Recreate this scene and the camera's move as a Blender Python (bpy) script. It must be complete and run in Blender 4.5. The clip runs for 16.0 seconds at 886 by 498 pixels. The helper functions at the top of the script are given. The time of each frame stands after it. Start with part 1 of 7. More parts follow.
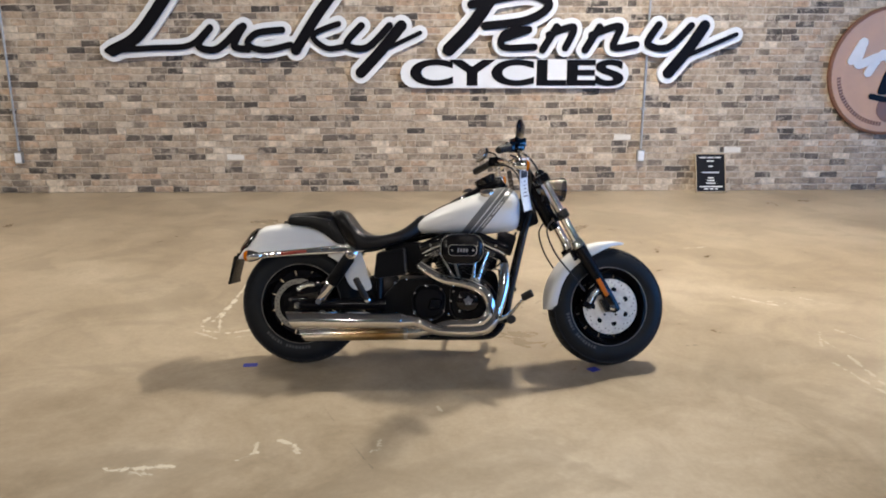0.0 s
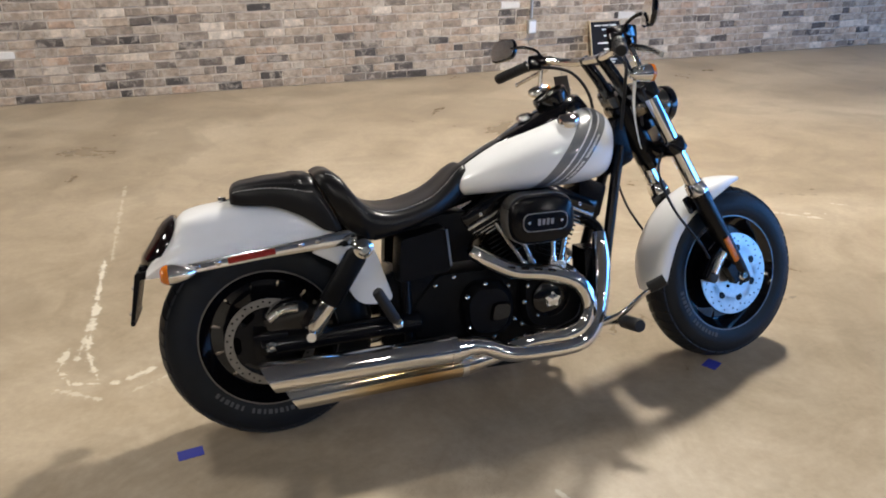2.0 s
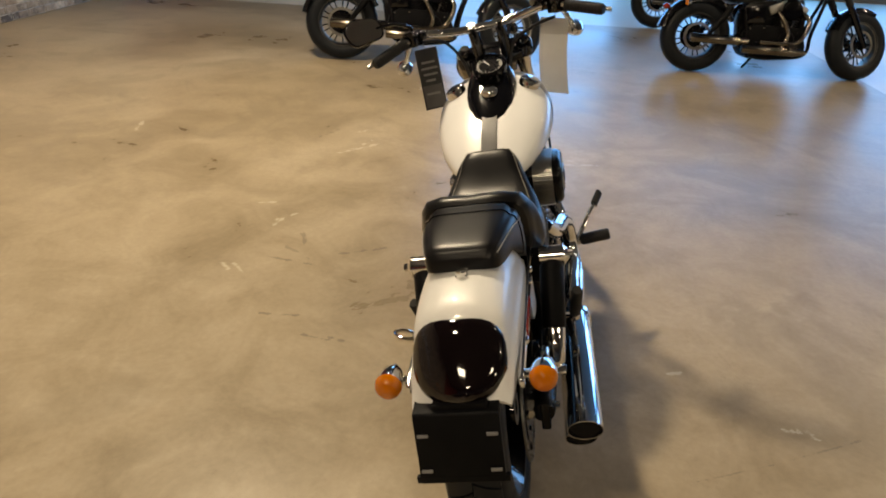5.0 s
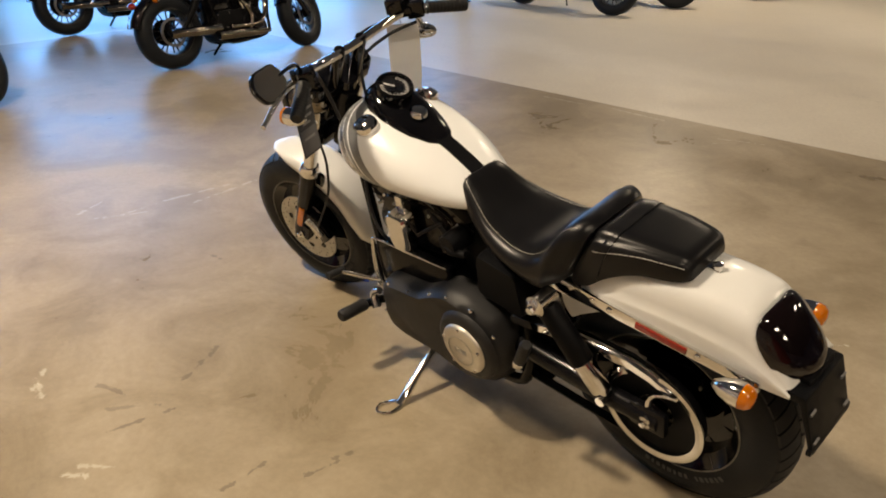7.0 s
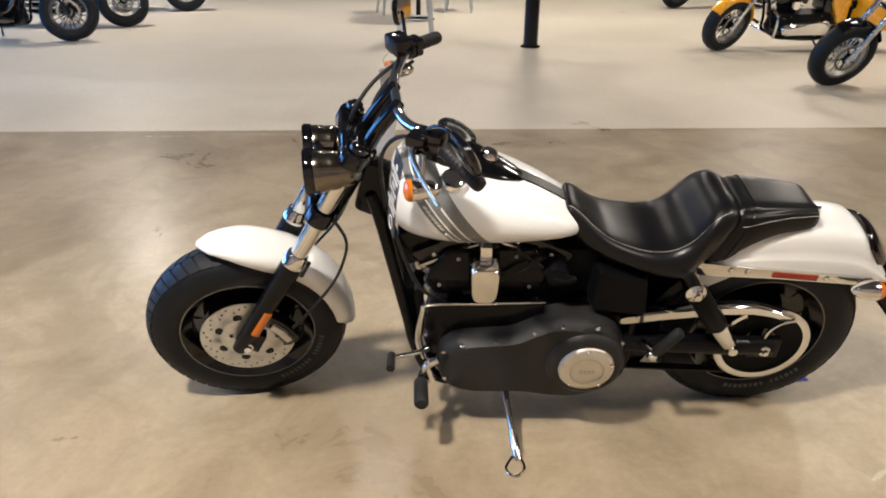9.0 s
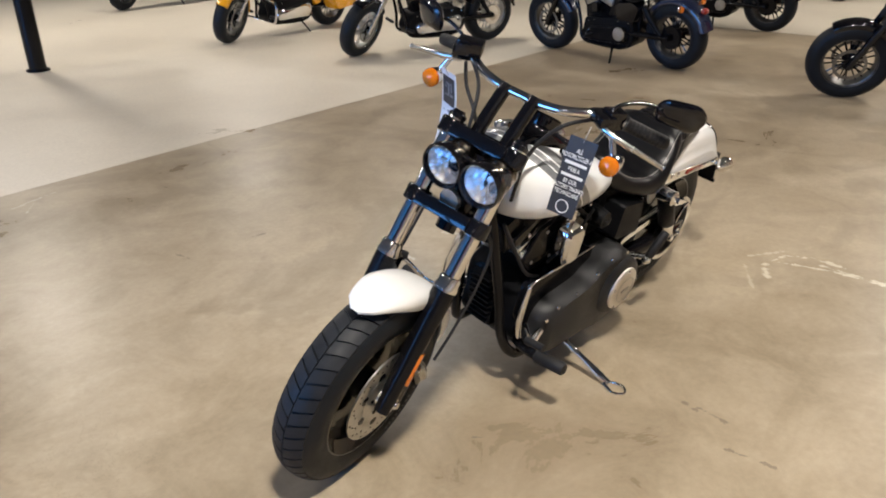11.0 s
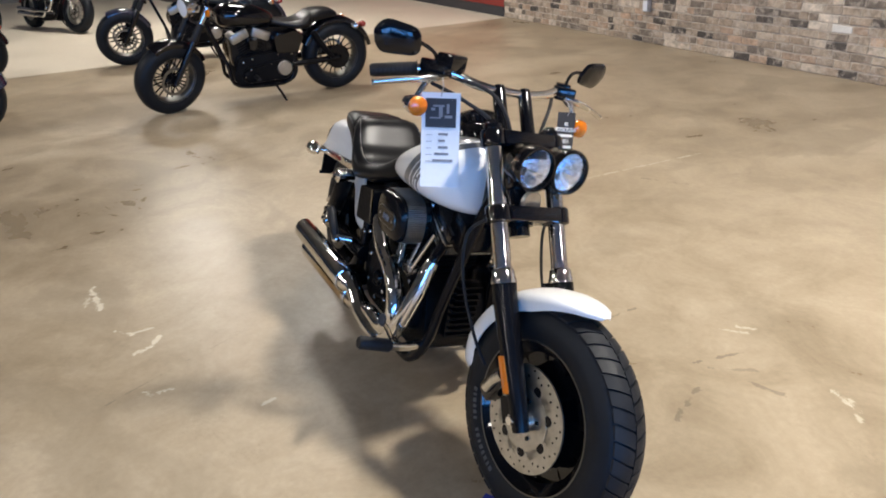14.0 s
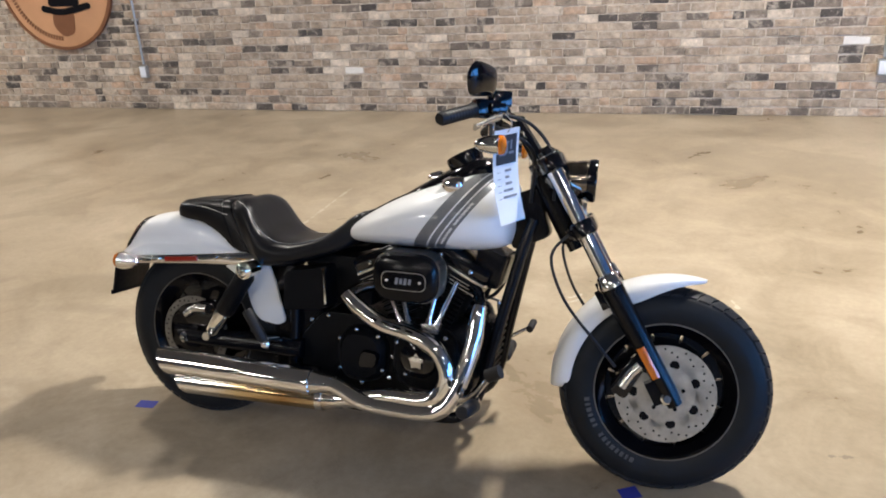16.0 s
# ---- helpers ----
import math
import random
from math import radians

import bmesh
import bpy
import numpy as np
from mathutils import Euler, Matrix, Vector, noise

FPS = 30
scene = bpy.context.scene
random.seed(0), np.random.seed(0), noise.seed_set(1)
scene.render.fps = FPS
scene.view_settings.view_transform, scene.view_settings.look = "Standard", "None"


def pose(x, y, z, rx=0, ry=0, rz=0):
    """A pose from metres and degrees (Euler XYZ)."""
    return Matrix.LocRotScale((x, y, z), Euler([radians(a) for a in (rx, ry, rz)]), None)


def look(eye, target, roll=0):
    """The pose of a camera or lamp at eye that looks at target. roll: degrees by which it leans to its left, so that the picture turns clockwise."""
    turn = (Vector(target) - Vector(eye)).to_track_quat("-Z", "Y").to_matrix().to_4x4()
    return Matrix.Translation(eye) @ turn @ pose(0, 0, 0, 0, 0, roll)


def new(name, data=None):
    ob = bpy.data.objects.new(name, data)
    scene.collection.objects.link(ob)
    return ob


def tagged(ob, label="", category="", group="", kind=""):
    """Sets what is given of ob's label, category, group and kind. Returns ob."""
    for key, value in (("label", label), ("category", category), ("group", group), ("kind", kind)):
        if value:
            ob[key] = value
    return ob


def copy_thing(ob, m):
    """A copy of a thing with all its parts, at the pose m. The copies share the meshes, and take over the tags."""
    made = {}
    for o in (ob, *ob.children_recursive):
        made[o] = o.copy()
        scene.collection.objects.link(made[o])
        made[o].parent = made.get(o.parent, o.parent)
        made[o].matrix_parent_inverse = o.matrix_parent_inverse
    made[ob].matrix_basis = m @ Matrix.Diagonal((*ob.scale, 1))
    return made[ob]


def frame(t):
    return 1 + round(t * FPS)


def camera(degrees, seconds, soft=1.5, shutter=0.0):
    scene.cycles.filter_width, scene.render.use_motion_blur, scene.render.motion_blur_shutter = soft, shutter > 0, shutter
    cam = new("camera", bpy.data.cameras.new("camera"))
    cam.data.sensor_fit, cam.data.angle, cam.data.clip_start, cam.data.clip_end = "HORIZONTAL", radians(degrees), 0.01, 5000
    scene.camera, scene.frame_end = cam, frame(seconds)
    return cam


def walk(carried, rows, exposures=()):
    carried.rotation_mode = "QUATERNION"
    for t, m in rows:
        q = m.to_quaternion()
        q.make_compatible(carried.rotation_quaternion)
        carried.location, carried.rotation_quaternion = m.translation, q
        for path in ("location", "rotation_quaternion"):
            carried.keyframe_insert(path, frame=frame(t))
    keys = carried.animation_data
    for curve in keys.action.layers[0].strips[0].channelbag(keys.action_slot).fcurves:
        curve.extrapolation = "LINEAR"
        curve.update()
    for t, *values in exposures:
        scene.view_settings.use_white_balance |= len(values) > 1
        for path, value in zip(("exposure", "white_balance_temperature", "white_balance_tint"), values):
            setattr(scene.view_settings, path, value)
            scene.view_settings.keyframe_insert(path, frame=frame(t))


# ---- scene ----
cam = camera(60.8, 16.0, soft=1.9)
PATH = [
    (0, (0.083, -3.731, 1.592), (0.144, -1.795, 1.093), 0.1),
    (0.5, (-0.006, -3.151, 1.562), (0.107, -1.245, 0.968), 0.5),
    (1, (-0.074, -2.634, 1.507), (0.124, -0.766, 0.821), 1.1),
    (1.5, (-0.332, -2.264, 1.499), (0.029, -0.448, 0.743), 0.8),
    (2, (-0.684, -1.978, 1.502), (-0.094, -0.251, 0.684), -0.2),
    (2.5, (-1.016, -1.654, 1.509), (-0.121, -0.078, 0.663), 0.9),
    (3, (-1.45, -1.409, 1.498), (-0.31, -0.017, 0.625), 1.0),
    (3.2, (-1.581, -1.287, 1.488), (-0.352, 0.027, 0.614), 1.2),
    (5.3, (-2.08, 0.439, 1.477), (-0.282, 0.318, 0.608), 2.9),
    (5.5, (-2.054, 0.627, 1.485), (-0.277, 0.35, 0.61), 2.5),
    (6, (-1.818, 1.023, 1.477), (-0.155, 0.362, 0.585), 2.1),
    (6.5, (-1.542, 1.398, 1.484), (-0.065, 0.38, 0.598), 0.4),
    (7, (-1.226, 1.703, 1.477), (0.033, 0.405, 0.621), -0.1),
    (7.5, (-0.777, 1.9, 1.504), (0.229, 0.398, 0.649), -0.3),
    (8, (-0.339, 2.092, 1.502), (0.331, 0.407, 0.658), -0.2),
    (8.5, (0.123, 2.142, 1.507), (0.368, 0.34, 0.676), 0.8),
    (9, (0.597, 2.174, 1.51), (0.469, 0.358, 0.683), 0.8),
    (9.5, (1.065, 2.105, 1.52), (0.575, 0.356, 0.682), 0.6),
    (9.7, (1.232, 2.025, 1.522), (0.619, 0.318, 0.679), 0.7),
    (11.8, (2.684, 0.863, 1.54), (1.009, 0.156, 0.706), -2.4),
    (12, (2.727, 0.713, 1.537), (1.009, 0.118, 0.704), -2.6),
    (12.5, (2.739, 0.301, 1.538), (0.946, -0.006, 0.709), -2.9),
    (13, (2.759, -0.133, 1.542), (0.941, -0.073, 0.71), -3.4),
    (13.5, (2.658, -0.533, 1.537), (0.886, -0.12, 0.706), -3.6),
    (14, (2.445, -0.897, 1.55), (0.799, -0.113, 0.728), -3.1),
    (14.5, (2.169, -1.268, 1.557), (0.746, -0.131, 0.731), -2.3),
    (15, (1.784, -1.536, 1.538), (0.583, -0.175, 0.698), -2.4),
    (15.5, (1.405, -1.811, 1.536), (0.502, -0.223, 0.721), -2.6),
    (16, (1.034, -2.002, 1.575), (0.478, -0.233, 0.824), -3.1),
]
EXPOSURES = [(0, -0.14, 6350, 10), (3.2, -0.12, 6050, 10), (5.3, -0.74, 8700, 9), (7.0, -0.56, 8100, 11), (8.0, -0.25, 7050, 11), (9.6, -0.11, 6400, 11), (12, -0.21, 6250, 10), (14, -0.03, 6150, 10), (16, 0.05, 6100, 10)]  # seconds, stops, kelvin, tint
walk(cam, [(t, look(eye, target, roll)) for t, eye, target, roll in PATH], EXPOSURES)

# ==== world, light ====
world = bpy.data.worlds.new("world")
scene.world = world
world.use_nodes = True
wn = world.node_tree.nodes
sky = wn.new("ShaderNodeTexSky")
sky.sky_type = 'NISHITA'
sky.sun_disc = False
sky.sun_elevation, sky.sun_rotation = radians(40), radians(120)
wn["Background"].inputs["Strength"].default_value = 0.12
world.node_tree.links.new(sky.outputs[0], wn["Background"].inputs["Color"])

CEIL = 4.6


def lamp(name, loc, target, size, power, colour, size_y=None):
    d = bpy.data.lights.new(name, 'AREA')
    d.energy, d.color, d.size = power, colour, size
    if size_y:
        d.shape, d.size_y = 'RECTANGLE', size_y
    ob = new(name, d)
    ob.matrix_world = look(loc, target)
    return ob


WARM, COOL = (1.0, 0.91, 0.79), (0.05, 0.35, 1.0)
# Out of view: first two set from cast shadows, others added for brightness.
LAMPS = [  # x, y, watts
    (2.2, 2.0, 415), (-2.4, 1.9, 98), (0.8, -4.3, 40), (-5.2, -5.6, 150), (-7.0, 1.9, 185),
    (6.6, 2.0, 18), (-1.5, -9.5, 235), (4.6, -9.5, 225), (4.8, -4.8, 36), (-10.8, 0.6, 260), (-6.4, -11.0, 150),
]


# ==== materials ====
def nodes_of(name):
    m = bpy.data.materials.new(name)
    m.use_nodes = True
    return m, m.node_tree.nodes, m.node_tree.links, m.node_tree.nodes["Principled BSDF"]


def noise_tex(n, l, scale, detail=4, rough=0.6, vec=None, dist=0.0):
    t = n.new("ShaderNodeTexNoise")
    t.inputs["Scale"].default_value, t.inputs["Detail"].default_value = scale, detail
    t.inputs["Roughness"].default_value, t.inputs["Distortion"].default_value = rough, dist
    if vec:
        l.new(vec, t.inputs["Vector"])
    return t


def ramp(n, l, src, stops):
    r = n.new("ShaderNodeValToRGB")
    e = r.color_ramp.elements
    while len(e) < len(stops):
        e.new(0.5)
    for i, (p, c) in enumerate(stops):
        e[i].position = p
        e[i].color = (*c, 1) if isinstance(c, tuple) else (c, c, c, 1)
    l.new(src, r.inputs["Fac"])
    return r


def mixc(n, l, fac, a, b, mode='MIX'):
    m = n.new("ShaderNodeMix")
    m.data_type, m.blend_type = 'RGBA', mode
    for sock, v in ((m.inputs["Factor"], fac), (m.inputs["A"], a), (m.inputs["B"], b)):
        if isinstance(v, (int, float)):
            sock.default_value = v
        elif isinstance(v, tuple):
            sock.default_value = (*v, 1)
        else:
            l.new(v, sock)
    return m.outputs["Result"]


def calc(n, l, op, a, b=0.0, c=None):
    m = n.new("ShaderNodeMath")
    m.operation = op
    for s, v in zip(m.inputs, (a, b, c)):
        if v is None:
            continue
        if isinstance(v, (int, float)):
            s.default_value = v
        else:
            l.new(v, s)
    return m.outputs[0]


def bump(n, l, b, height, strength, distance=0.01):
    u = n.new("ShaderNodeBump")
    u.inputs["Strength"].default_value, u.inputs["Distance"].default_value = strength, distance
    l.new(height, u.inputs["Height"])
    l.new(u.outputs[0], b.inputs["Normal"])


def simple(name, colour, rough, metal=0.0, vary=0.12, scale=18, relief=0.0, relief_scale=300, coat=0.0, spec=0.5):
    m, n, l, b = nodes_of(name)
    tc = n.new("ShaderNodeTexCoord")
    t = noise_tex(n, l, scale, 5, 0.6, tc.outputs["Object"])
    dark = tuple(c * (1 - vary) for c in colour)
    lite = tuple(min(1, c * (1 + vary)) for c in colour)
    l.new(ramp(n, l, t.outputs["Fac"], [(0.3, dark), (0.7, lite)]).outputs[0], b.inputs["Base Color"])
    r = ramp(n, l, t.outputs["Fac"], [(0.25, max(0.0, rough * 0.8)), (0.75, min(1.0, rough * 1.25))])
    l.new(r.outputs[0], b.inputs["Roughness"])
    b.inputs["Metallic"].default_value = metal
    b.inputs["Coat Weight"].default_value = coat
    b.inputs["Coat Roughness"].default_value = 0.05
    b.inputs["Specular IOR Level"].default_value = spec
    if relief:
        t2 = noise_tex(n, l, relief_scale, 3, 0.6, tc.outputs["Object"])
        bump(n, l, b, t2.outputs["Fac"], relief, 0.002)
    return m


WHITE = simple("white_pearl_paint", (0.72, 0.725, 0.72), 0.36, 0, 0.03, 6, coat=0.35)
BLACK = simple("gloss_black_paint", (0.003, 0.003, 0.004), 0.09, 0, 0.2, 9, coat=0.1, spec=0.42)
SATIN = simple("wrinkle_black_coat", (0.0038, 0.004, 0.005), 0.40, 0, 0.25, 12, relief=0.25, relief_scale=900, spec=0.09)
DERBY = simple("satin_cover_plate", (0.66, 0.62, 0.55), 0.38, 0.85, 0.06, 30)
CASEGREY = simple("dark_grey_case_coat", (0.017, 0.017, 0.018), 0.42, 0, 0.2, 12, relief=0.2, relief_scale=900, spec=0.25)
FRAME = simple("black_frame_enamel", (0.004, 0.004, 0.005), 0.20, 0, 0.2, 9, spec=0.2)
CHROME = simple("chrome", (0.78, 0.77, 0.75), 0.07, 1.0, 0.04, 14)
ALU = simple("polished_aluminium", (0.62, 0.61, 0.58), 0.24, 1.0, 0.10, 25)
STEEL = simple("brushed_steel", (0.50, 0.49, 0.46), 0.34, 1.0, 0.14, 40)
LEATHER = simple("black_vinyl", (0.0045, 0.0045, 0.0055), 0.33, 0, 0.06, 5, relief=0.03, relief_scale=420, spec=0.26)
THREAD = simple("grey_thread", (0.32, 0.31, 0.29), 0.8)
TYRE = simple("tyre_rubber", (0.0062, 0.0082, 0.0115), 0.48, 0, 0.25, 16, relief=0.2, relief_scale=500, spec=0.20)
# Lighter than TYRE, so the chevron blocks stand out.
TREAD = simple("lighter_tread_rubber", (0.0125, 0.0140, 0.0170), 0.5, 0, 0.25, 16, relief=0.2, relief_scale=500, spec=0.22)
RUBBER = simple("grip_rubber", (0.010, 0.010, 0.011), 0.55, 0, 0.2, 20, spec=0.3)
AMBER = simple("amber_lens", (0.55, 0.14, 0.004), 0.12, 0, 0.08, 40, coat=0.6)
REDLENS = simple("red_reflector", (0.24, 0.014, 0.008), 0.18, 0, 0.1, 60, coat=0.5)
SMOKE = simple("smoked_red_lens", (0.004, 0.0018, 0.0022), 0.05, 0, 0.2, 9, coat=0.6, spec=0.4)
TAPE = simple("blue_tape", (0.03, 0.04, 0.30), 0.6)
PAPER = simple("white_card", (0.76, 0.77, 0.77), 0.6, 0, 0.03)
INK = simple("black_ink", (0.010, 0.010, 0.012), 0.7, spec=0.15)
# Paler than TYRE: sheen on the raised marks is put into their colour.
MOULD = simple("moulded_marks_painted_sheen", (0.075, 0.077, 0.08), 0.6, spec=0.15)
DISCDARK = simple("dull_brake_steel", (0.22, 0.215, 0.205), 0.42, 1.0, 0.12, 40)
RIMEDGE = simple("turned_rim_edge", (0.15, 0.148, 0.145), 0.35, 1.0, 0.1, 30)
DARKCHROME = simple("smoked_chrome", (0.20, 0.175, 0.145), 0.16, 1.0, 0.15, 8)
GREYINK = simple("grey_ink", (0.22, 0.22, 0.23), 0.7)
WHITEINK = simple("white_ink", (0.72, 0.72, 0.70), 0.6)
CARD = simple("black_card", (0.025, 0.026, 0.03), 0.5)
GALV = simple("galvanised_steel", (0.42, 0.43, 0.43), 0.45, 0.8, 0.15, 30)
SIGNW = simple("white_sign_board", (0.70, 0.72, 0.76), 0.45, 0, 0.03, 3)
SIGNB = simple("black_sign_vinyl", (0.005, 0.005, 0.007), 0.4, spec=0.08)
WOOD = simple("pale_wood_frame", (0.44, 0.34, 0.22), 0.6)
REDWALL = simple("dark_red_wall_paint", (0.22, 0.025, 0.018), 0.5, 0, 0.12, 2)
WALLP = simple("plain_wall_paint", (0.17, 0.165, 0.155), 0.8, 0, 0.06, 1.5)
CEILP = simple("dark_ceiling_paint", (0.09, 0.09, 0.092), 0.85, 0, 0.08, 1.5)
BLUEBASE = simple("blue_wall_base", (0.05, 0.07, 0.16), 0.5)
DARKBASE = simple("dark_wall_base", (0.03, 0.03, 0.035), 0.5)
YELLOW = simple("yellow_paint", (0.72, 0.33, 0.008), 0.25, 0, 0.05, 9, coat=0.5)
DARKRED = simple("dark_red_paint", (0.16, 0.012, 0.01), 0.25, 0, 0.05, 9, coat=0.5)
SEATALU = simple("galvanised_stool", (0.46, 0.48, 0.49), 0.35, 0.7, 0.1, 12)
FOIL = simple("grey_film", (0.10, 0.10, 0.105), 0.35, 0.3, 0.1, 20)


def exhaust_chrome():
    m, n, l, b = nodes_of("heat_tinted_chrome")
    tc = n.new("ShaderNodeTexCoord")
    t = noise_tex(n, l, 5, 3, 0.5, tc.outputs["Object"])
    xyz = n.new("ShaderNodeSeparateXYZ")
    l.new(tc.outputs["Object"], xyz.inputs[0])
    along = calc(n, l, 'MULTIPLY_ADD', t.outputs["Fac"], 0.16, xyz.outputs["X"])
    tint = ramp(n, l, along, [(0.24, (0.74, 0.72, 0.68)), (0.36, (0.62, 0.50, 0.30)), (0.50, (0.34, 0.21, 0.09)), (0.62, (0.52, 0.40, 0.24)), (0.70, (0.72, 0.69, 0.64))])
    l.new(tint.outputs[0], b.inputs["Base Color"])
    b.inputs["Metallic"].default_value, b.inputs["Roughness"].default_value = 1.0, 0.11
    return m


HEAT = exhaust_chrome()
LAMPDISH = simple("bright_lamp_reflector", (0.93, 0.94, 0.95), 0.24, 1.0, 0.03, 30)


def glass_mat():
    m, n, l, b = nodes_of("clear_lens_glass")
    b.inputs["Base Color"].default_value = (1, 1, 1, 1)
    b.inputs["Roughness"].default_value, b.inputs["Transmission Weight"].default_value = 0.02, 1.0
    b.inputs["IOR"].default_value = 1.45
    return m


GLASS = glass_mat()


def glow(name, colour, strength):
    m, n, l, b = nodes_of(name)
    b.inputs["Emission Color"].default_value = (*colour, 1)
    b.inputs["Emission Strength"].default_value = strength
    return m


DIFFUSER = glow("assumed_lamp_diffuser", (1.0, 0.9, 0.76), 14)


def tank_paint():
    """White pearl with three slanted charcoal stripes on each flank."""
    m, n, l, b = nodes_of("white_paint_with_charcoal_stripes")
    tc = n.new("ShaderNodeTexCoord")
    sep = n.new("ShaderNodeSeparateXYZ")
    l.new(tc.outputs["Object"], sep.inputs[0])
    u = calc(n, l, 'MULTIPLY_ADD', sep.outputs["Z"], STRIPE_SLOPE, sep.outputs["X"])
    total = None
    for lo, hi in ((STRIPE_AT, STRIPE_AT + 0.040), (STRIPE_AT + 0.046, STRIPE_AT + 0.067), (STRIPE_AT + 0.072, STRIPE_AT + 0.100)):
        s = calc(n, l, 'MULTIPLY', calc(n, l, 'GREATER_THAN', u, lo), calc(n, l, 'LESS_THAN', u, hi))
        total = s if total is None else calc(n, l, 'MAXIMUM', total, s)
    fleck = noise_tex(n, l, 700, 2, 0.6, tc.outputs["Object"])
    grey = ramp(n, l, fleck.outputs["Fac"], [(0.3, (0.10, 0.105, 0.11)), (0.75, (0.20, 0.205, 0.21))])
    white = noise_tex(n, l, 6, 3, 0.5, tc.outputs["Object"])
    base = ramp(n, l, white.outputs["Fac"], [(0.3, (0.78, 0.795, 0.805)), (0.7, (0.82, 0.835, 0.845))])
    l.new(mixc(n, l, total, base.outputs[0], grey.outputs[0]), b.inputs["Base Color"])
    b.inputs["Roughness"].default_value, b.inputs["Coat Weight"].default_value, b.inputs["Coat Roughness"].default_value = 0.3, 0.5, 0.05
    return m


STRIPE_SLOPE, STRIPE_AT = -0.78, 0.290
TANKP = tank_paint()


def concrete(name, dark, mid, lite, rough, streaks=(), scuffs=(), worn=1.0):
    """Sealed, stained floor: broad blotches, fine grain, scuffs and pale scratched lines."""
    m, n, l, b = nodes_of(name)
    tc = n.new("ShaderNodeTexCoord")
    co = tc.outputs["Object"]
    big = noise_tex(n, l, 0.55, 7, 0.62, co, 0.6)
    med = noise_tex(n, l, 2.6, 8, 0.66, co, 0.8)
    fine = noise_tex(n, l, 38, 6, 0.7, co)
    blot = calc(n, l, 'MULTIPLY_ADD', big.outputs["Fac"], 0.6, calc(n, l, 'MULTIPLY', med.outputs["Fac"], 0.4))
    base = ramp(n, l, blot, [(0.38, dark), (0.5, mid), (0.62, lite)]).outputs[0]
    grain = ramp(n, l, fine.outputs["Fac"], [(0.3, 0.91), (0.7, 1.06)]).outputs[0]
    base = mixc(n, l, 1.0, base, grain, 'MULTIPLY')
    spots = noise_tex(n, l, 2.4, 7, 0.66, co, 0.35)
    stain = ramp(n, l, spots.outputs["Fac"], [(0.54, 0.0), (0.72, 0.30 * worn)]).outputs[0]
    base = mixc(n, l, stain, base, tuple(c * 0.62 for c in dark))
    pool = noise_tex(n, l, 0.85, 6, 0.55, co, 1.4)
    patch_mask = ramp(n, l, pool.outputs["Fac"], [(0.54, 0.0), (0.60, 0.30 * worn)]).outputs[0]
    base = mixc(n, l, patch_mask, base, tuple(c * w for c, w in zip(dark, (0.86, 0.88, 0.92))))
    wisp = noise_tex(n, l, 1.3, 9, 0.72, co, 0.6)
    band = calc(n, l, 'ABSOLUTE', calc(n, l, 'SUBTRACT', wisp.outputs["Fac"], 0.5))
    near = noise_tex(n, l, 0.8, 3, 0.5, co)
    lines = calc(n, l, 'MULTIPLY', calc(n, l, 'LESS_THAN', band, 0.0035), ramp(n, l, near.outputs["Fac"], [(0.56, 0.0), (0.62, 0.16)]).outputs[0])
    base = mixc(n, l, lines, base, (0.10, 0.075, 0.05))
    marks = [(*s, (0.62, 0.57, 0.46)) for s in streaks] + [(*s, (0.10, 0.082, 0.062)) for s in scuffs]
    for ax, ay, bx, by, wide, amount, tone in marks:
        sub = n.new("ShaderNodeVectorMath")
        sub.operation = 'SUBTRACT'
        l.new(co, sub.inputs[0])
        sub.inputs[1].default_value = (ax, ay, 0)
        dx, dy = bx - ax, by - ay
        length = math.hypot(dx, dy)
        dots = []
        for ux, uy in ((dx / length, dy / length), (-dy / length, dx / length)):
            d = n.new("ShaderNodeVectorMath")
            d.operation = 'DOT_PRODUCT'
            l.new(sub.outputs[0], d.inputs[0])
            d.inputs[1].default_value = (ux, uy, 0)
            dots.append(d.outputs["Value"])
        over = calc(n, l, 'MAXIMUM', calc(n, l, 'SUBTRACT', calc(n, l, 'ABSOLUTE', calc(n, l, 'SUBTRACT', dots[0], length / 2)), length / 2), 0.0)
        dist = calc(n, l, 'ADD', calc(n, l, 'ABSOLUTE', dots[1]), over)
        rag = noise_tex(n, l, 12, 7 if tone[0] > 0.3 else 3, 0.7, co, 1.0)
        edge = calc(n, l, 'MULTIPLY_ADD', rag.outputs["Fac"], wide * 3.2, calc(n, l, 'MULTIPLY_ADD', dist, 1.0, -1.35 * wide))
        mask = ramp(n, l, calc(n, l, 'DIVIDE', edge, wide), [(0.30, amount), (0.55, 0.0)]).outputs[0]
        base = mixc(n, l, mask, base, tone)
    l.new(base, b.inputs["Base Color"])
    r = ramp(n, l, blot, [(0.35, rough * 0.75), (0.65, rough * 1.35)])
    l.new(r.outputs[0], b.inputs["Roughness"])
    b.inputs["Specular IOR Level"].default_value = 0.27
    bump(n, l, b, calc(n, l, 'MULTIPLY_ADD', med.outputs["Fac"], 1.0, calc(n, l, 'MULTIPLY', fine.outputs["Fac"], 0.15)), 0.08, 0.01)
    return m


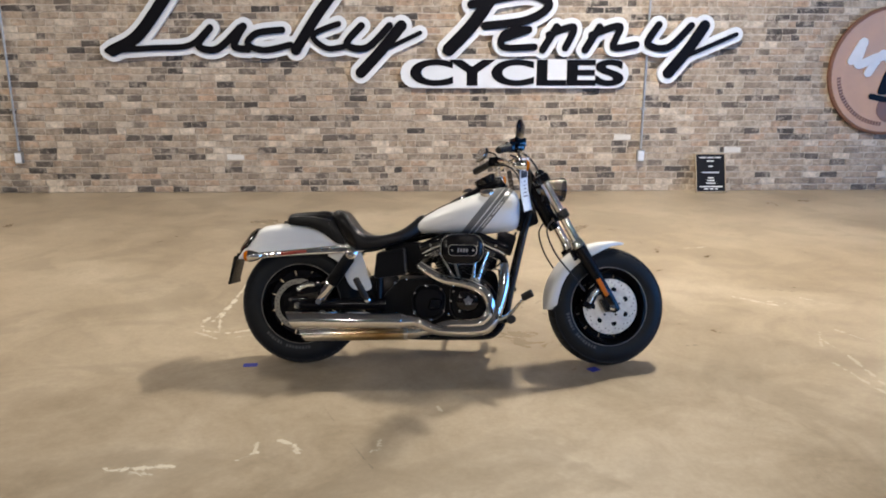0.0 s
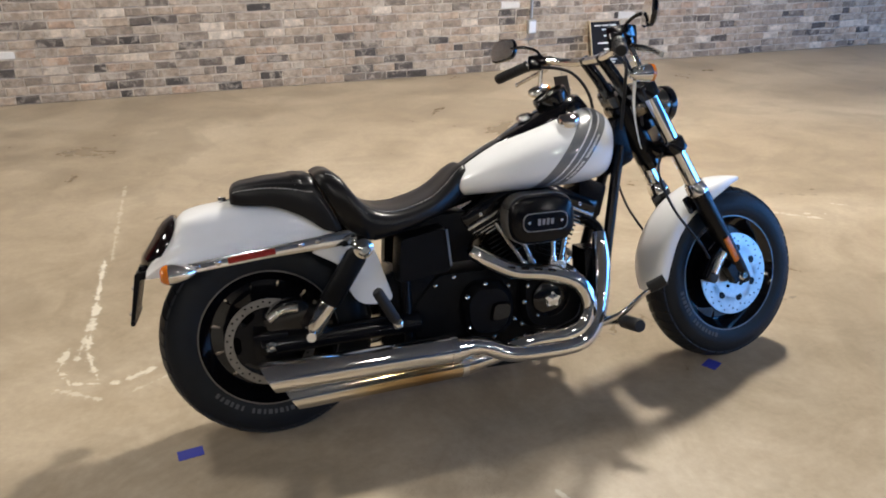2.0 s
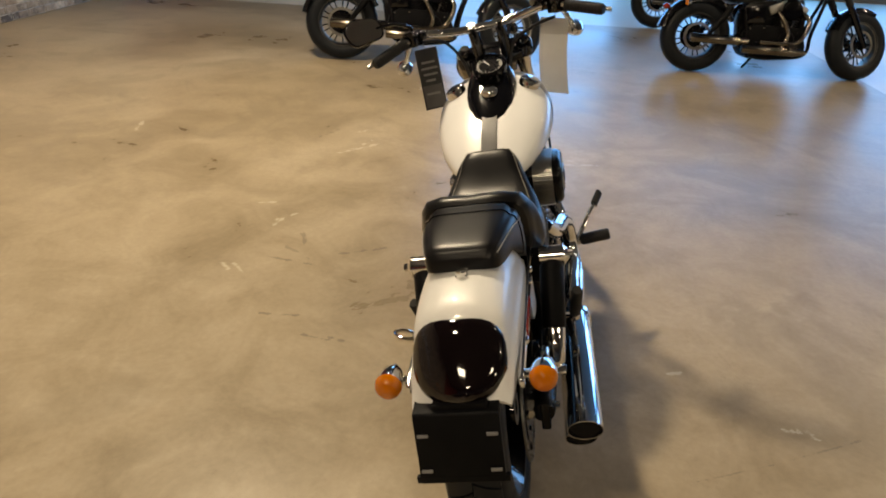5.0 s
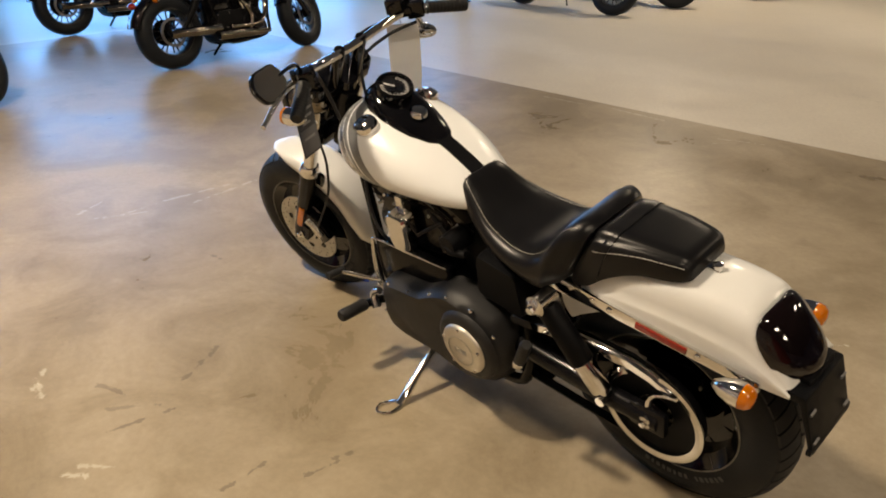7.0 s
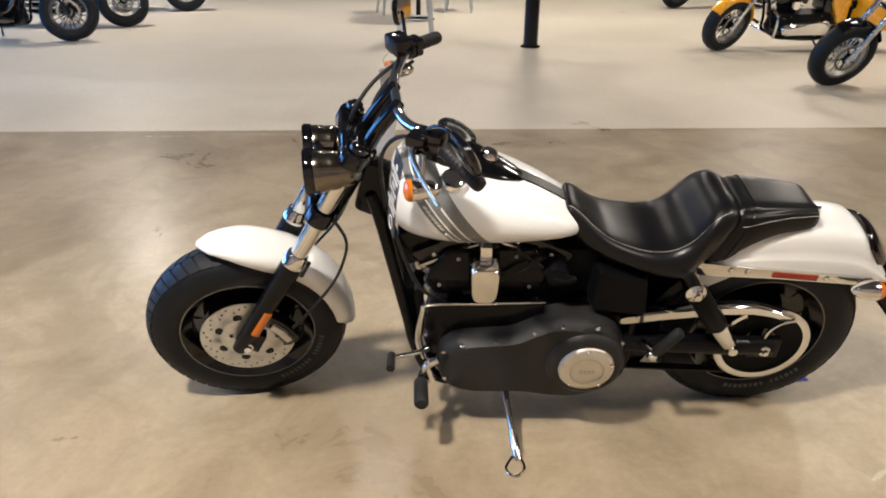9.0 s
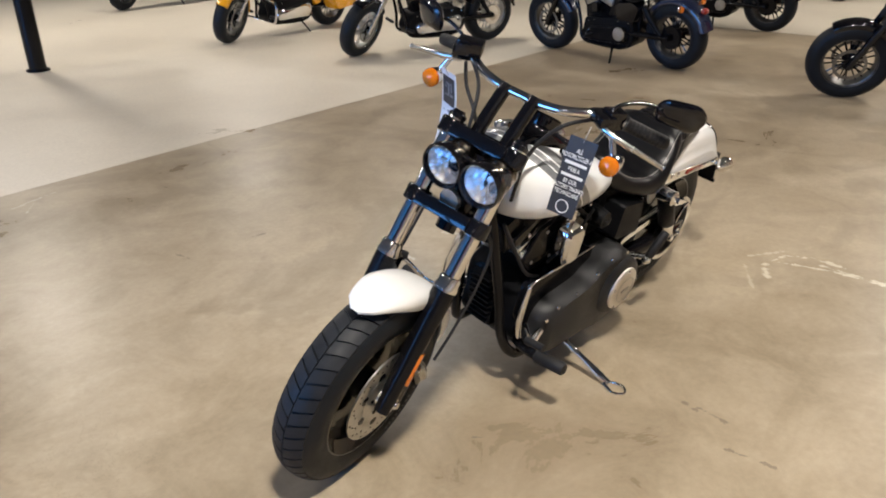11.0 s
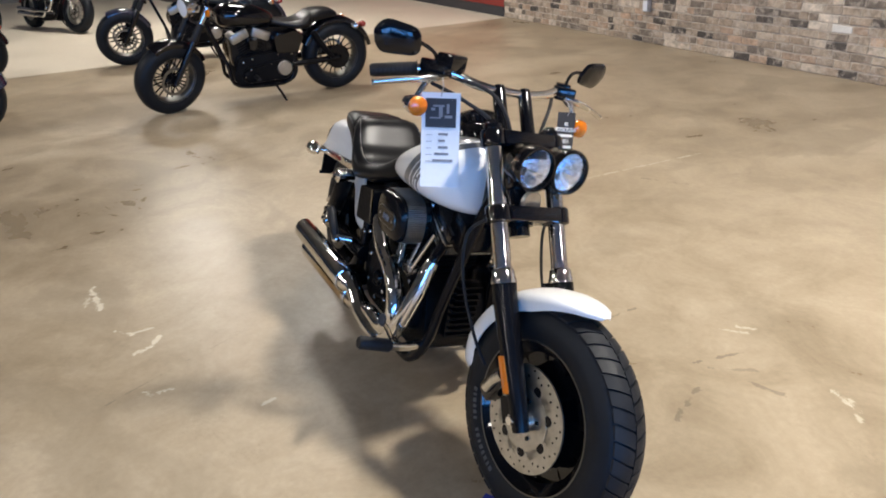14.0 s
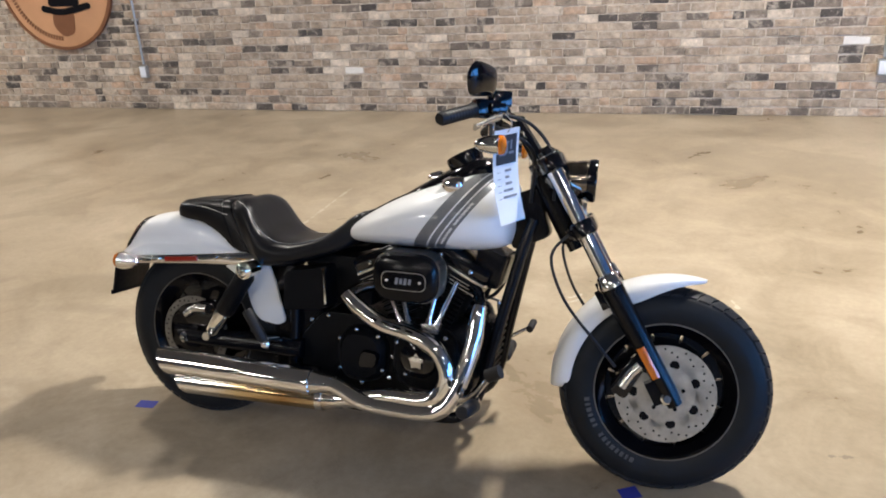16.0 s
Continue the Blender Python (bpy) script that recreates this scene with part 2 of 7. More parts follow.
STREAKS = [  # from x, y to x, y, width, strength
    (-1.15, 1.62, -1.16, 0.74, 0.034, 0.95), (-1.16, 0.74, -1.11, 0.53, 0.034, 0.95), (-1.16, 1.08, -1.19, 0.70, 0.034, 0.8), (-1.23, 0.79, -1.25, 0.64, 0.034, 0.85), (-1.25, 0.64, -1.20, 0.53, 0.034, 0.9),
    (-1.20, 0.53, -1.04, 0.49, 0.036, 0.95), (-1.04, 0.49, -0.92, 0.55, 0.036, 0.95), (-1.12, 1.58, -1.1, 2.69, 0.03, 0.4), (-0.67, -0.96, -0.60, -0.90, 0.034, 0.85), (-0.60, -0.90, -0.61, -0.82, 0.034, 0.7), (-0.52, -0.80, -0.45, -0.84, 0.034, 0.85), (-0.45, -0.84, -0.42, -0.91, 0.034, 0.8),
    (-0.09, -0.81, -0.10, -0.87, 0.03, 0.7), (-1.16, -1.02, -0.91, -1.0, 0.05, 0.9), (2.34, -3.14, 1.98, -3.15, 0.03, 0.5), (1.80, -3.20, 1.30, -3.16, 0.03, 0.45), (0.82, -3.02, 0.55, -3.10, 0.03, 0.4), (2.2, 1.1, 2.42, 0.91, 0.045, 0.6), (2.45, 0.42, 2.35, 0.2, 0.028, 0.3),
    (2.33, 2.42, 2.53, 2.46, 0.04, 0.55), (2.40, 0.98, 2.50, 0.95, 0.035, 0.5), (2.65, 1.06, 2.72, 1.01, 0.035, 0.5), (2.29, -0.05, 2.35, -0.48, 0.04, 0.4),
    (2.40, 0.31, 2.42, 0.06, 0.03, 0.45), (2.42, 0.06, 2.40, -0.31, 0.03, 0.4), (2.57, 0.45, 2.65, 0.29, 0.03, 0.4), (-0.13, -0.91, -0.09, -0.88, 0.03, 0.6),
    (-1.24, 0.51, -1.09, 0.40, 0.035, 0.6), (-0.97, -1.06, -1.17, -1.01, 0.03, 0.6), (0.63, 1.22, 0.69, 1.27, 0.03, 0.55), (1.10, 1.17, 1.23, 1.14, 0.03, 0.5), (1.35, 1.33, 1.38, 1.24, 0.025, 0.5),
    (1.17, 1.17, 1.26, 1.10, 0.03, 0.5), (0.69, 1.22, 0.61, 1.15, 0.025, 0.45), (-0.79, 0.53, -0.99, 0.42, 0.03, 0.45), (0.18, -0.55, 0.16, -0.50, 0.025, 0.55), (0.80, -2.89, 0.70, -3.02, 0.03, 0.4),
]
SCUFFS = [(-0.37, -0.49, -0.26, -0.74, 0.010, 0.35), (-0.26, -0.74, -0.11, -1.04, 0.010, 0.35), (0.96, 0.61, 0.85, 0.82, 0.022, 0.5), (0.74, 0.9, 0.78, 1.11, 0.02, 0.5), (0.9, 0.97, 1.04, 1.01, 0.022, 0.45), (0.79, 0.92, 0.89, 1.05, 0.03, 0.35), (2.49, 1.28, 2.68, 1.2, 0.025, 0.4), (0.76, 0.21, 0.71, 0.27, 0.018, 0.6), (0.22, -1.63, 0.16, -1.62, 0.02, 0.5), (0.58, -1.76, 0.57, -1.66, 0.02, 0.5), (0.17, 0.68, 0.19, 0.80, 0.02, 0.5), (0.32, 0.84, 0.31, 0.99, 0.02, 0.5), (0.19, 0.70, 0.18, 0.64, 0.02, 0.5), (1.65, 0.23, 1.58, 0.22, 0.02, 0.5), (-0.93, 2.07, -0.69, 2.22, 0.02, 0.4)]
CONC = concrete("stained_sealed_concrete", (0.236, 0.184, 0.120), (0.352, 0.284, 0.196), (0.44, 0.366, 0.264), 0.33, STREAKS, SCUFFS)
CONCL = concrete("pale_sealed_concrete", (0.57, 0.505, 0.405), (0.62, 0.555, 0.45), (0.66, 0.598, 0.492), 0.36, worn=0.25)


def brick_mat(name, per_object):
    m, n, l, b = nodes_of(name)
    if per_object:
        rnd = n.new("ShaderNodeObjectInfo").outputs["Random"]
    else:
        rnd = n.new("ShaderNodeNewGeometry").outputs["Random Per Island"]
    cr = ramp(n, l, rnd, [(0.0, (0.052, 0.044, 0.038)), (0.09, (0.085, 0.070, 0.058)), (0.17, (0.17, 0.136, 0.106)), (0.30, (0.27, 0.212, 0.158)), (0.44, (0.37, 0.286, 0.206)),
                          (0.56, (0.41, 0.335, 0.255)), (0.68, (0.29, 0.226, 0.168)), (0.78, (0.43, 0.296, 0.202)), (0.87, (0.39, 0.306, 0.224)), (0.94, (0.54, 0.45, 0.35)), (1.0, (0.60, 0.52, 0.42))])
    tc = n.new("ShaderNodeTexCoord")
    geo = n.new("ShaderNodeNewGeometry")
    t = noise_tex(n, l, 13, 7, 0.75, geo.outputs["Position"])
    t2 = noise_tex(n, l, 11, 6, 0.7, geo.outputs["Position"], 0.5)
    col = mixc(n, l, 1.0, cr.outputs[0], ramp(n, l, t.outputs["Fac"], [(0.30, 0.42), (0.70, 1.48)]).outputs[0], 'MULTIPLY')
    lime = ramp(n, l, t2.outputs["Fac"], [(0.51, 0.0), (0.63, 0.64)]).outputs[0]
    col = mixc(n, l, lime, col, (0.50, 0.43, 0.35))
    l.new(col, b.inputs["Base Color"])
    b.inputs["Roughness"].default_value = 0.85
    bump(n, l, b, t.outputs["Fac"], 0.5, 0.006)
    return m


BRICKP, BRICKS = brick_mat("old_brick_piece", True), brick_mat("old_brick", False)
MORTAR = simple("lime_mortar", (0.49, 0.42, 0.34), 0.9, 0, 0.28, 14, relief=0.5, relief_scale=120)
PALEBRICK = simple("pale_limed_brick", (0.66, 0.63, 0.58), 0.8, 0, 0.1, 20)
COPPER = simple("copper_print", (0.50, 0.27, 0.14), 0.42, 0.15, 0.14, 1.6)
COPPERDARK = simple("dark_copper_rim", (0.20, 0.085, 0.04), 0.45, 0.2, 0.1, 5)
SILVERP = simple("pale_print", (0.62, 0.60, 0.58), 0.4, 0, 0.1, 4)


# ==== mesh tools ====
def vec(*a):
    return Vector(a)


class Shape:
    def __init__(self):
        self.v, self.f = [], []

    def add(self, verts, faces):
        k = len(self.v)
        self.v += [tuple(p) for p in verts]
        self.f += [tuple(i + k for i in f) for f in faces]
        return self

    def box(self, c, size, m=None):
        x, y, z = (s / 2 for s in size)
        pts = [Vector((sx * x, sy * y, sz * z)) for sx in (-1, 1) for sy in (-1, 1) for sz in (-1, 1)]
        if m is not None:
            pts = [m @ p for p in pts]
        return self.add([Vector(c) + p for p in pts], [(0, 1, 3, 2), (4, 6, 7, 5), (0, 4, 5, 1), (2, 3, 7, 6), (0, 2, 6, 4), (1, 5, 7, 3)])

    def rings(self, rings, caps=True, loop=False):
        n, k = len(rings[0]), len(self.v)
        for r in rings:
            self.v += [tuple(p) for p in r]
        m = len(rings)
        for i in range(m if loop else m - 1):
            a, b = k + i * n, k + ((i + 1) % m) * n
            for j in range(n):
                j2 = (j + 1) % n
                self.f.append((a + j, a + j2, b + j2, b + j))
        if caps and not loop:
            self.f.append(tuple(k + j for j in reversed(range(n))))
            self.f.append(tuple(k + (m - 1) * n + j for j in range(n)))
        return self

    def tube(self, pts, r, seg=14, smooth=0, caps=True, flat=1.0):
        pts = [Vector(p) for p in pts]
        rad = list(r) if isinstance(r, (list, tuple)) else [r] * len(pts)
        if smooth:
            pts, rad = spline(pts, rad, smooth)
        t0 = (pts[1] - pts[0]).normalized()
        up = t0.orthogonal().normalized() if abs(t0.z) > 0.95 else (Vector((0, 0, 1)) - t0 * t0.z).normalized()
        out = []
        for i, p in enumerate(pts):
            t = (pts[min(i + 1, len(pts) - 1)] - pts[max(i - 1, 0)]).normalized()
            up = (up - t * up.dot(t)).normalized()
            side = t.cross(up)
            out.append([p + (side * math.cos(a) * flat + up * math.sin(a)) * rad[i] for a in (2 * math.pi * j / seg for j in range(seg))])
        return self.rings(out, caps)

    def cyl(self, a, b, r, r2=None, seg=20):
        return self.tube([a, b], [r, r if r2 is None else r2], seg)

    def lathe(self, profile, origin, axis, seg=32, closed=False):
        axis = Vector(axis).normalized()
        o, u = Vector(origin), Vector(axis).orthogonal().normalized()
        w = axis.cross(u)
        rings = []
        for r, h in profile:
            rings.append([o + axis * h + (u * math.cos(a) + w * math.sin(a)) * max(r, 1e-4) for a in (2 * math.pi * j / seg for j in range(seg))])
        return self.rings(rings, not closed, closed)

    def ball(self, c, r, seg=16, lo=-90, hi=90, axis=(0, 0, 1)):
        r = (r, r, r) if isinstance(r, (int, float)) else r
        q = Vector((0, 0, 1)).rotation_difference(Vector(axis)).to_matrix()
        out = []
        for i in range(9):
            a = radians(lo + (hi - lo) * i / 8)
            out.append([Vector(c) + q @ Vector((math.cos(t) * math.cos(a) * r[0], math.sin(t) * math.cos(a) * r[1], math.sin(a) * r[2])) for t in (2 * math.pi * j / seg for j in range(seg))])
        return self.rings(out)

    def prism(self, outline, y0, y1, taper=0.0, steps=1):
        """An outline in x, z drawn out along y, its far face drawn in by taper with a rounded shoulder."""
        cx = sum(p[0] for p in outline) / len(outline)
        cz = sum(p[1] for p in outline) / len(outline)
        out = []
        for i in range(steps + 1):
            s = i / steps
            k = 1 - taper * (1 - math.sqrt(max(0.0, 1 - s * s))) if taper else 1
            out.append([(cx + (x - cx) * k, y0 + (y1 - y0) * s, cz + (z - cz) * k) for x, z in outline])
        return self.rings(out)


def spline(pts, rad, n):
    out, rr = [], []
    for i in range(len(pts) - 1):
        p0, p1, p2, p3 = pts[max(i - 1, 0)], pts[i], pts[i + 1], pts[min(i + 2, len(pts) - 1)]
        for j in range(n):
            t = j / n
            out.append(0.5 * ((2 * p1) + (p2 - p0) * t + (2 * p0 - 5 * p1 + 4 * p2 - p3) * t * t + (3 * p1 - p0 - 3 * p2 + p3) * t ** 3))
            rr.append(rad[i] + (rad[i + 1] - rad[i]) * t)
    return out + [pts[-1]], rr + [rad[-1]]


def round_outline(pts, r=0.02, n=4):
    """Rounds the corners of a closed outline in the plane."""
    out = []
    k = len(pts)
    for i in range(k):
        a, b, c = Vector(pts[i - 1]), Vector(pts[i]), Vector(pts[(i + 1) % k])
        da, dc = (a - b), (c - b)
        s = min(r, da.length * 0.45, dc.length * 0.45)
        p, q = b + da.normalized() * s, b + dc.normalized() * s
        for j in range(n + 1):
            t = j / n
            out.append(tuple((1 - t) ** 2 * p + 2 * t * (1 - t) * b + t * t * q))
    return out


def mesh_of(name, shape, material, bevel=0.0, angle=40, xf=None):
    me = bpy.data.meshes.new(name)
    me.from_pydata([tuple(xf @ Vector(p)) for p in shape.v] if xf is not None else shape.v, [], shape.f)
    bm = bmesh.new()
    bm.from_mesh(me)
    bmesh.ops.recalc_face_normals(bm, faces=bm.faces)
    if bevel:
        sharp = [e for e in bm.edges if len(e.link_faces) == 2 and e.calc_face_angle(0) > radians(30)]
        bmesh.ops.bevel(bm, geom=sharp, offset=bevel, segments=2, affect='EDGES', profile=0.6)
    bm.to_mesh(me)
    bm.free()
    me.polygons.foreach_set("use_smooth", [True] * len(me.polygons))
    me.set_sharp_from_angle(angle=radians(angle))
    me.materials.append(material)
    return me


def part(name, shape, material, parent=None, label="", bevel=0.0, angle=40, xf=None):
    ob = new(name, mesh_of(name, shape, material, bevel, angle, xf))
    ob.parent = parent
    if label:
        tagged(ob, label)
    return ob


def thing(name, m, label, category, group="", kind=""):
    ob = new(name)
    ob.empty_display_size = 0.1
    ob.matrix_world = m
    return tagged(ob, label, category, group, kind)


def solid(name, shape, material, label, category="", kind="", bevel=0.0, m=None, group=""):
    ob = new(name, mesh_of(name, shape, material, bevel))
    if m is not None:
        ob.matrix_world = m
    return tagged(ob, label, category, group, kind)


def letters(text, height, material, parent, m, name="lettering", depth=0.0008, align='CENTER'):
    cu = bpy.data.curves.new(name, 'FONT')
    cu.body, cu.size, cu.extrude, cu.align_x, cu.align_y = text, height, depth, align, 'CENTER'
    cu.materials.append(material)
    ob = new(name, cu)
    ob.parent = parent
    ob.matrix_local = m
    return ob


# ==== the hall ====
WALL_Y, X0, X1 = 5.225, -7.80, 7.88
EDGE_Y = -3.28
FAR_X0, FAR_X1, FAR_Y0, FAR_Y1 = -19.0, 12.5, -18.0, 13.0


def slab(x0, x1, y0, y1, z0, z1):
    return Shape().box(((x0 + x1) / 2, (y0 + y1) / 2, (z0 + z1) / 2), (x1 - x0, y1 - y0, z1 - z0))


solid("floor", slab(X0 + 0.1, X1, EDGE_Y, WALL_Y + 0.3, -0.2, 0.0), CONC, "stained brown sealed concrete floor of the showroom", "floor", "structure")
pale = Shape()
for x0, x1, y0, y1 in ((FAR_X0, FAR_X1, FAR_Y0, EDGE_Y), (FAR_X0, X0 + 0.1, EDGE_Y, FAR_Y1), (X1, FAR_X1, EDGE_Y, FAR_Y1)):
    pale.box(((x0 + x1) / 2, (y0 + y1) / 2, -0.102), (x1 - x0, y1 - y0, 0.2))
solid("floor_pale", pale, CONCL, "pale cream sealed concrete floor beyond the dark slab", "floor", "structure")
solid("ceiling", slab(FAR_X0, FAR_X1, FAR_Y0, FAR_Y1, CEIL, CEIL + 0.2), CEILP, "plain painted ceiling", "ceiling", "structure")

wall_n = solid("wall_north", slab(X0, X1, WALL_Y + 0.006, WALL_Y + 0.3, 0, CEIL), MORTAR, "old tan and grey brick wall with lime mortar", "wall", "structure")
solid("wall_red_west", slab(FAR_X0, X0 - 0.01, WALL_Y + 0.02, WALL_Y + 0.22, 0.14, CEIL), REDWALL, "dark red painted wall", "wall", "structure")
solid("baseboard_west", slab(FAR_X0, X0 - 0.01, WALL_Y - 0.0, WALL_Y + 0.22, 0, 0.137), DARKBASE, "dark base of the red wall", "baseboard", "structure")
solid("wall_red_east", slab(X1 + 0.01, FAR_X1, WALL_Y + 0.02, WALL_Y + 0.22, 0.20, CEIL), REDWALL, "dark red painted wall", "wall", "structure")
solid("baseboard_east", slab(X1 + 0.01, FAR_X1, WALL_Y - 0.0, WALL_Y + 0.22, 0, 0.197), BLUEBASE, "blue base of the red wall", "baseboard", "structure")
solid("wall_west", slab(FAR_X0 - 0.2, FAR_X0, FAR_Y0, FAR_Y1, 0, CEIL), WALLP, "plain painted end wall", "wall", "structure")
solid("wall_south", slab(FAR_X0, FAR_X1, FAR_Y0 - 0.2, FAR_Y0, 0, CEIL), WALLP, "plain painted far wall", "wall", "structure")

# glazed shop front on the east side
east = Shape()
WIN = [(-13.5, -10.2), (-9.6, -6.3), (-5.7, -2.4), (-1.8, 1.5)]
SILL, HEAD = 0.25, 4.0
edges = [FAR_Y0] + [v for w in WIN for v in w] + [FAR_Y1]
for i in range(0, len(edges), 2):
    east.box((FAR_X1 + 0.1, (edges[i] + edges[i + 1]) / 2, CEIL / 2), (0.2, edges[i + 1] - edges[i], CEIL))
for a, b in WIN:
    east.box((FAR_X1 + 0.1, (a + b) / 2, SILL / 2), (0.2, b - a, SILL))
    east.box((FAR_X1 + 0.1, (a + b) / 2, (HEAD + CEIL) / 2), (0.2, b - a, CEIL - HEAD))
solid("wall_east", east, WALLP, "painted wall with tall shop windows", "wall", "structure")
for i, (a, b) in enumerate(WIN):
    win = thing("window_%d" % (i + 1), pose(FAR_X1, (a + b) / 2, SILL), "tall glazed shop window with dark frame", "window", "shop windows", "structure")
    w, h = b - a, HEAD - SILL
    fr = Shape()
    for y in (-w / 2 + 0.03, 0, w / 2 - 0.03):
        fr.box((0.1, y, h / 2), (0.08, 0.06, h))
    for z in (0.03, h - 0.03):
        fr.box((0.1, 0, z), (0.07, w - 0.12, 0.06))
    part("window_frame", fr, DARKBASE, win)
    for s in (-1, 1):
        pane = part("pane", Shape().box((0.1, s * w / 4, h / 2), (0.008, w / 2 - 0.06, h - 0.12)), GLASS, win)
        pane.visible_shadow = False
    lamp("daylight", (FAR_X1 - 0.05, (a + b) / 2, (SILL + HEAD) / 2), (0, (a + b) / 2, 1.2), w - 0.1, 370, COOL, h - 0.1)

# Fixtures are assumed and stay unseen; each carries an added area light.
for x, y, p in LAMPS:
    fix = thing("ceiling_lamp", pose(x, y, CEIL), "assumed white ceiling lamp with glowing diffuser, out of view", "lamp", "ceiling lamps")
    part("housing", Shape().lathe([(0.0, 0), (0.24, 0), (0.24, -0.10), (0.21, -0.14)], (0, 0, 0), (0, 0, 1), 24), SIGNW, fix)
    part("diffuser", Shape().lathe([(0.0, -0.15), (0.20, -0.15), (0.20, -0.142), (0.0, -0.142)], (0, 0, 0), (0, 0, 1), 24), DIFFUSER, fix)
    lamp("assumed_ceiling_light", (x, y, CEIL - 0.17), (x, y, 0), 0.36 if x > -4 else 1.0, p, WARM)

# things on the brick wall
FACE = WALL_Y - 0.012


def ribbon(shape, pts, half, y0, y1):
    """A flat brush stroke with round ends, cut out of a board: a chain of discs and bars."""
    p3, _ = spline([Vector((x, 0, z)) for x, z in pts], [half] * len(pts), 6)
    cuts = []
    for i, p in enumerate(p3):
        y = y0 - 0.00002 * i
        cuts.append((y, [(p.x + half * math.cos(a), p.z + half * math.sin(a)) for a in (math.pi * k / 8 for k in range(16))]))
        if i + 1 < len(p3):
            q = p3[i + 1]
            t = (q - p).normalized()
            nx, nz = -t.z * half, t.x * half
            cuts.append((y - 0.00001, [(p.x - nx, p.z - nz), (q.x - nx, q.z - nz), (q.x + nx, q.z + nz), (p.x + nx, p.z + nz)]))
    for y, loop in cuts:
        n = len(loop)
        shape.add([(x, y, z) for x, z in loop] + [(x, y1, z) for x, z in loop],
                  [tuple(range(n)), tuple(range(2 * n - 1, n - 1, -1))] + [(k, n + k, n + (k + 1) % n, (k + 1) % n) for k in range(n)])
    return shape


STROKES = [
    (0.068, (-2.73, 2.33), (-3.13, 1.83), (-3.45, 1.65)),
    (0.034, (-3.51, 1.65), (-2.99, 1.68), (-2.56, 1.71), (-2.35, 1.87)),
    (0.042, (-2.30, 1.91), (-2.45, 1.71), (-2.23, 1.67), (-1.95, 1.91)),
    (0.042, (-1.91, 1.93), (-2.03, 1.71), (-1.87, 1.67)),
    (0.038, (-1.46, 1.89), (-1.76, 1.85), (-1.87, 1.72), (-1.67, 1.66), (-1.37, 1.72)),
    (0.060, (-0.79, 2.38), (-1.06, 2.03), (-1.31, 1.66)),
    (0.034, (-0.80, 1.96), (-1.10, 1.83), (-0.94, 1.68), (-0.71, 1.71)),
    (0.042, (-0.53, 1.94), (-0.71, 1.73), (-0.47, 1.69), (-0.20, 1.94)),
    (0.064, (-0.06, 1.94), (-0.31, 1.65), (-0.55, 1.40)),
    (0.026, (-0.21, 1.69), (0.16, 1.86)),
    (0.076, (1.06, 2.36), (0.80, 1.98), (0.50, 1.67)),
    (0.049, (0.76, 2.18), (1.39, 2.29), (1.68, 2.19), (1.44, 2.01), (0.93, 1.94)),
    (0.040, (1.14, 1.79), (1.45, 1.90), (1.17, 1.86), (1.15, 1.70), (1.52, 1.70)),
    (0.045, (1.78, 1.93), (1.62, 1.67)),
    (0.042, (1.69, 1.84), (1.98, 1.93), (1.89, 1.69)),
    (0.045, (2.29, 1.93), (2.13, 1.67)),
    (0.042, (2.20, 1.84), (2.53, 1.94), (2.47, 1.70), (2.74, 1.73)),
    (0.042, (3.00, 1.96), (2.88, 1.74), (3.13, 1.70), (3.39, 1.95)),
    (0.064, (3.55, 1.95), (3.37, 1.67), (3.15, 1.40)),
    (0.026, (3.38, 1.61), (3.94, 1.85)),
]
sign = thing("wall_sign", pose(-0.053, FACE, 0.049) @ Matrix.Diagonal((0.957, 1, 0.957, 1)), "large black script sign with white outline on brick", "sign")
for i, (half, *pts) in enumerate(STROKES):
    part("outline_board", ribbon(Shape(), pts, half + 0.062, -0.045 - 0.0006 * i, -0.002), SIGNW, sign, "white cut-out backing board")
    part("script_stroke", ribbon(Shape(), pts, half, -0.066 - 0.0006 * i, -0.058), SIGNB, sign, "black brush stroke")
cyc = Shape()
ribbon(cyc, [(0.09, 1.39), (1.0, 1.39), (2.51, 1.39)], 0.17, -0.048, -0.002)
part("word_board", cyc, SIGNW, sign, "white board below the script")
word = letters("CYCLES", 0.40, SIGNB, sign, pose(1.32, -0.052, 1.385, 90, 0, 0) @ Matrix.Diagonal((1.86, 1.0, 1.0, 1.0)), "lettering", 0.004)
word.data.offset = 0.016


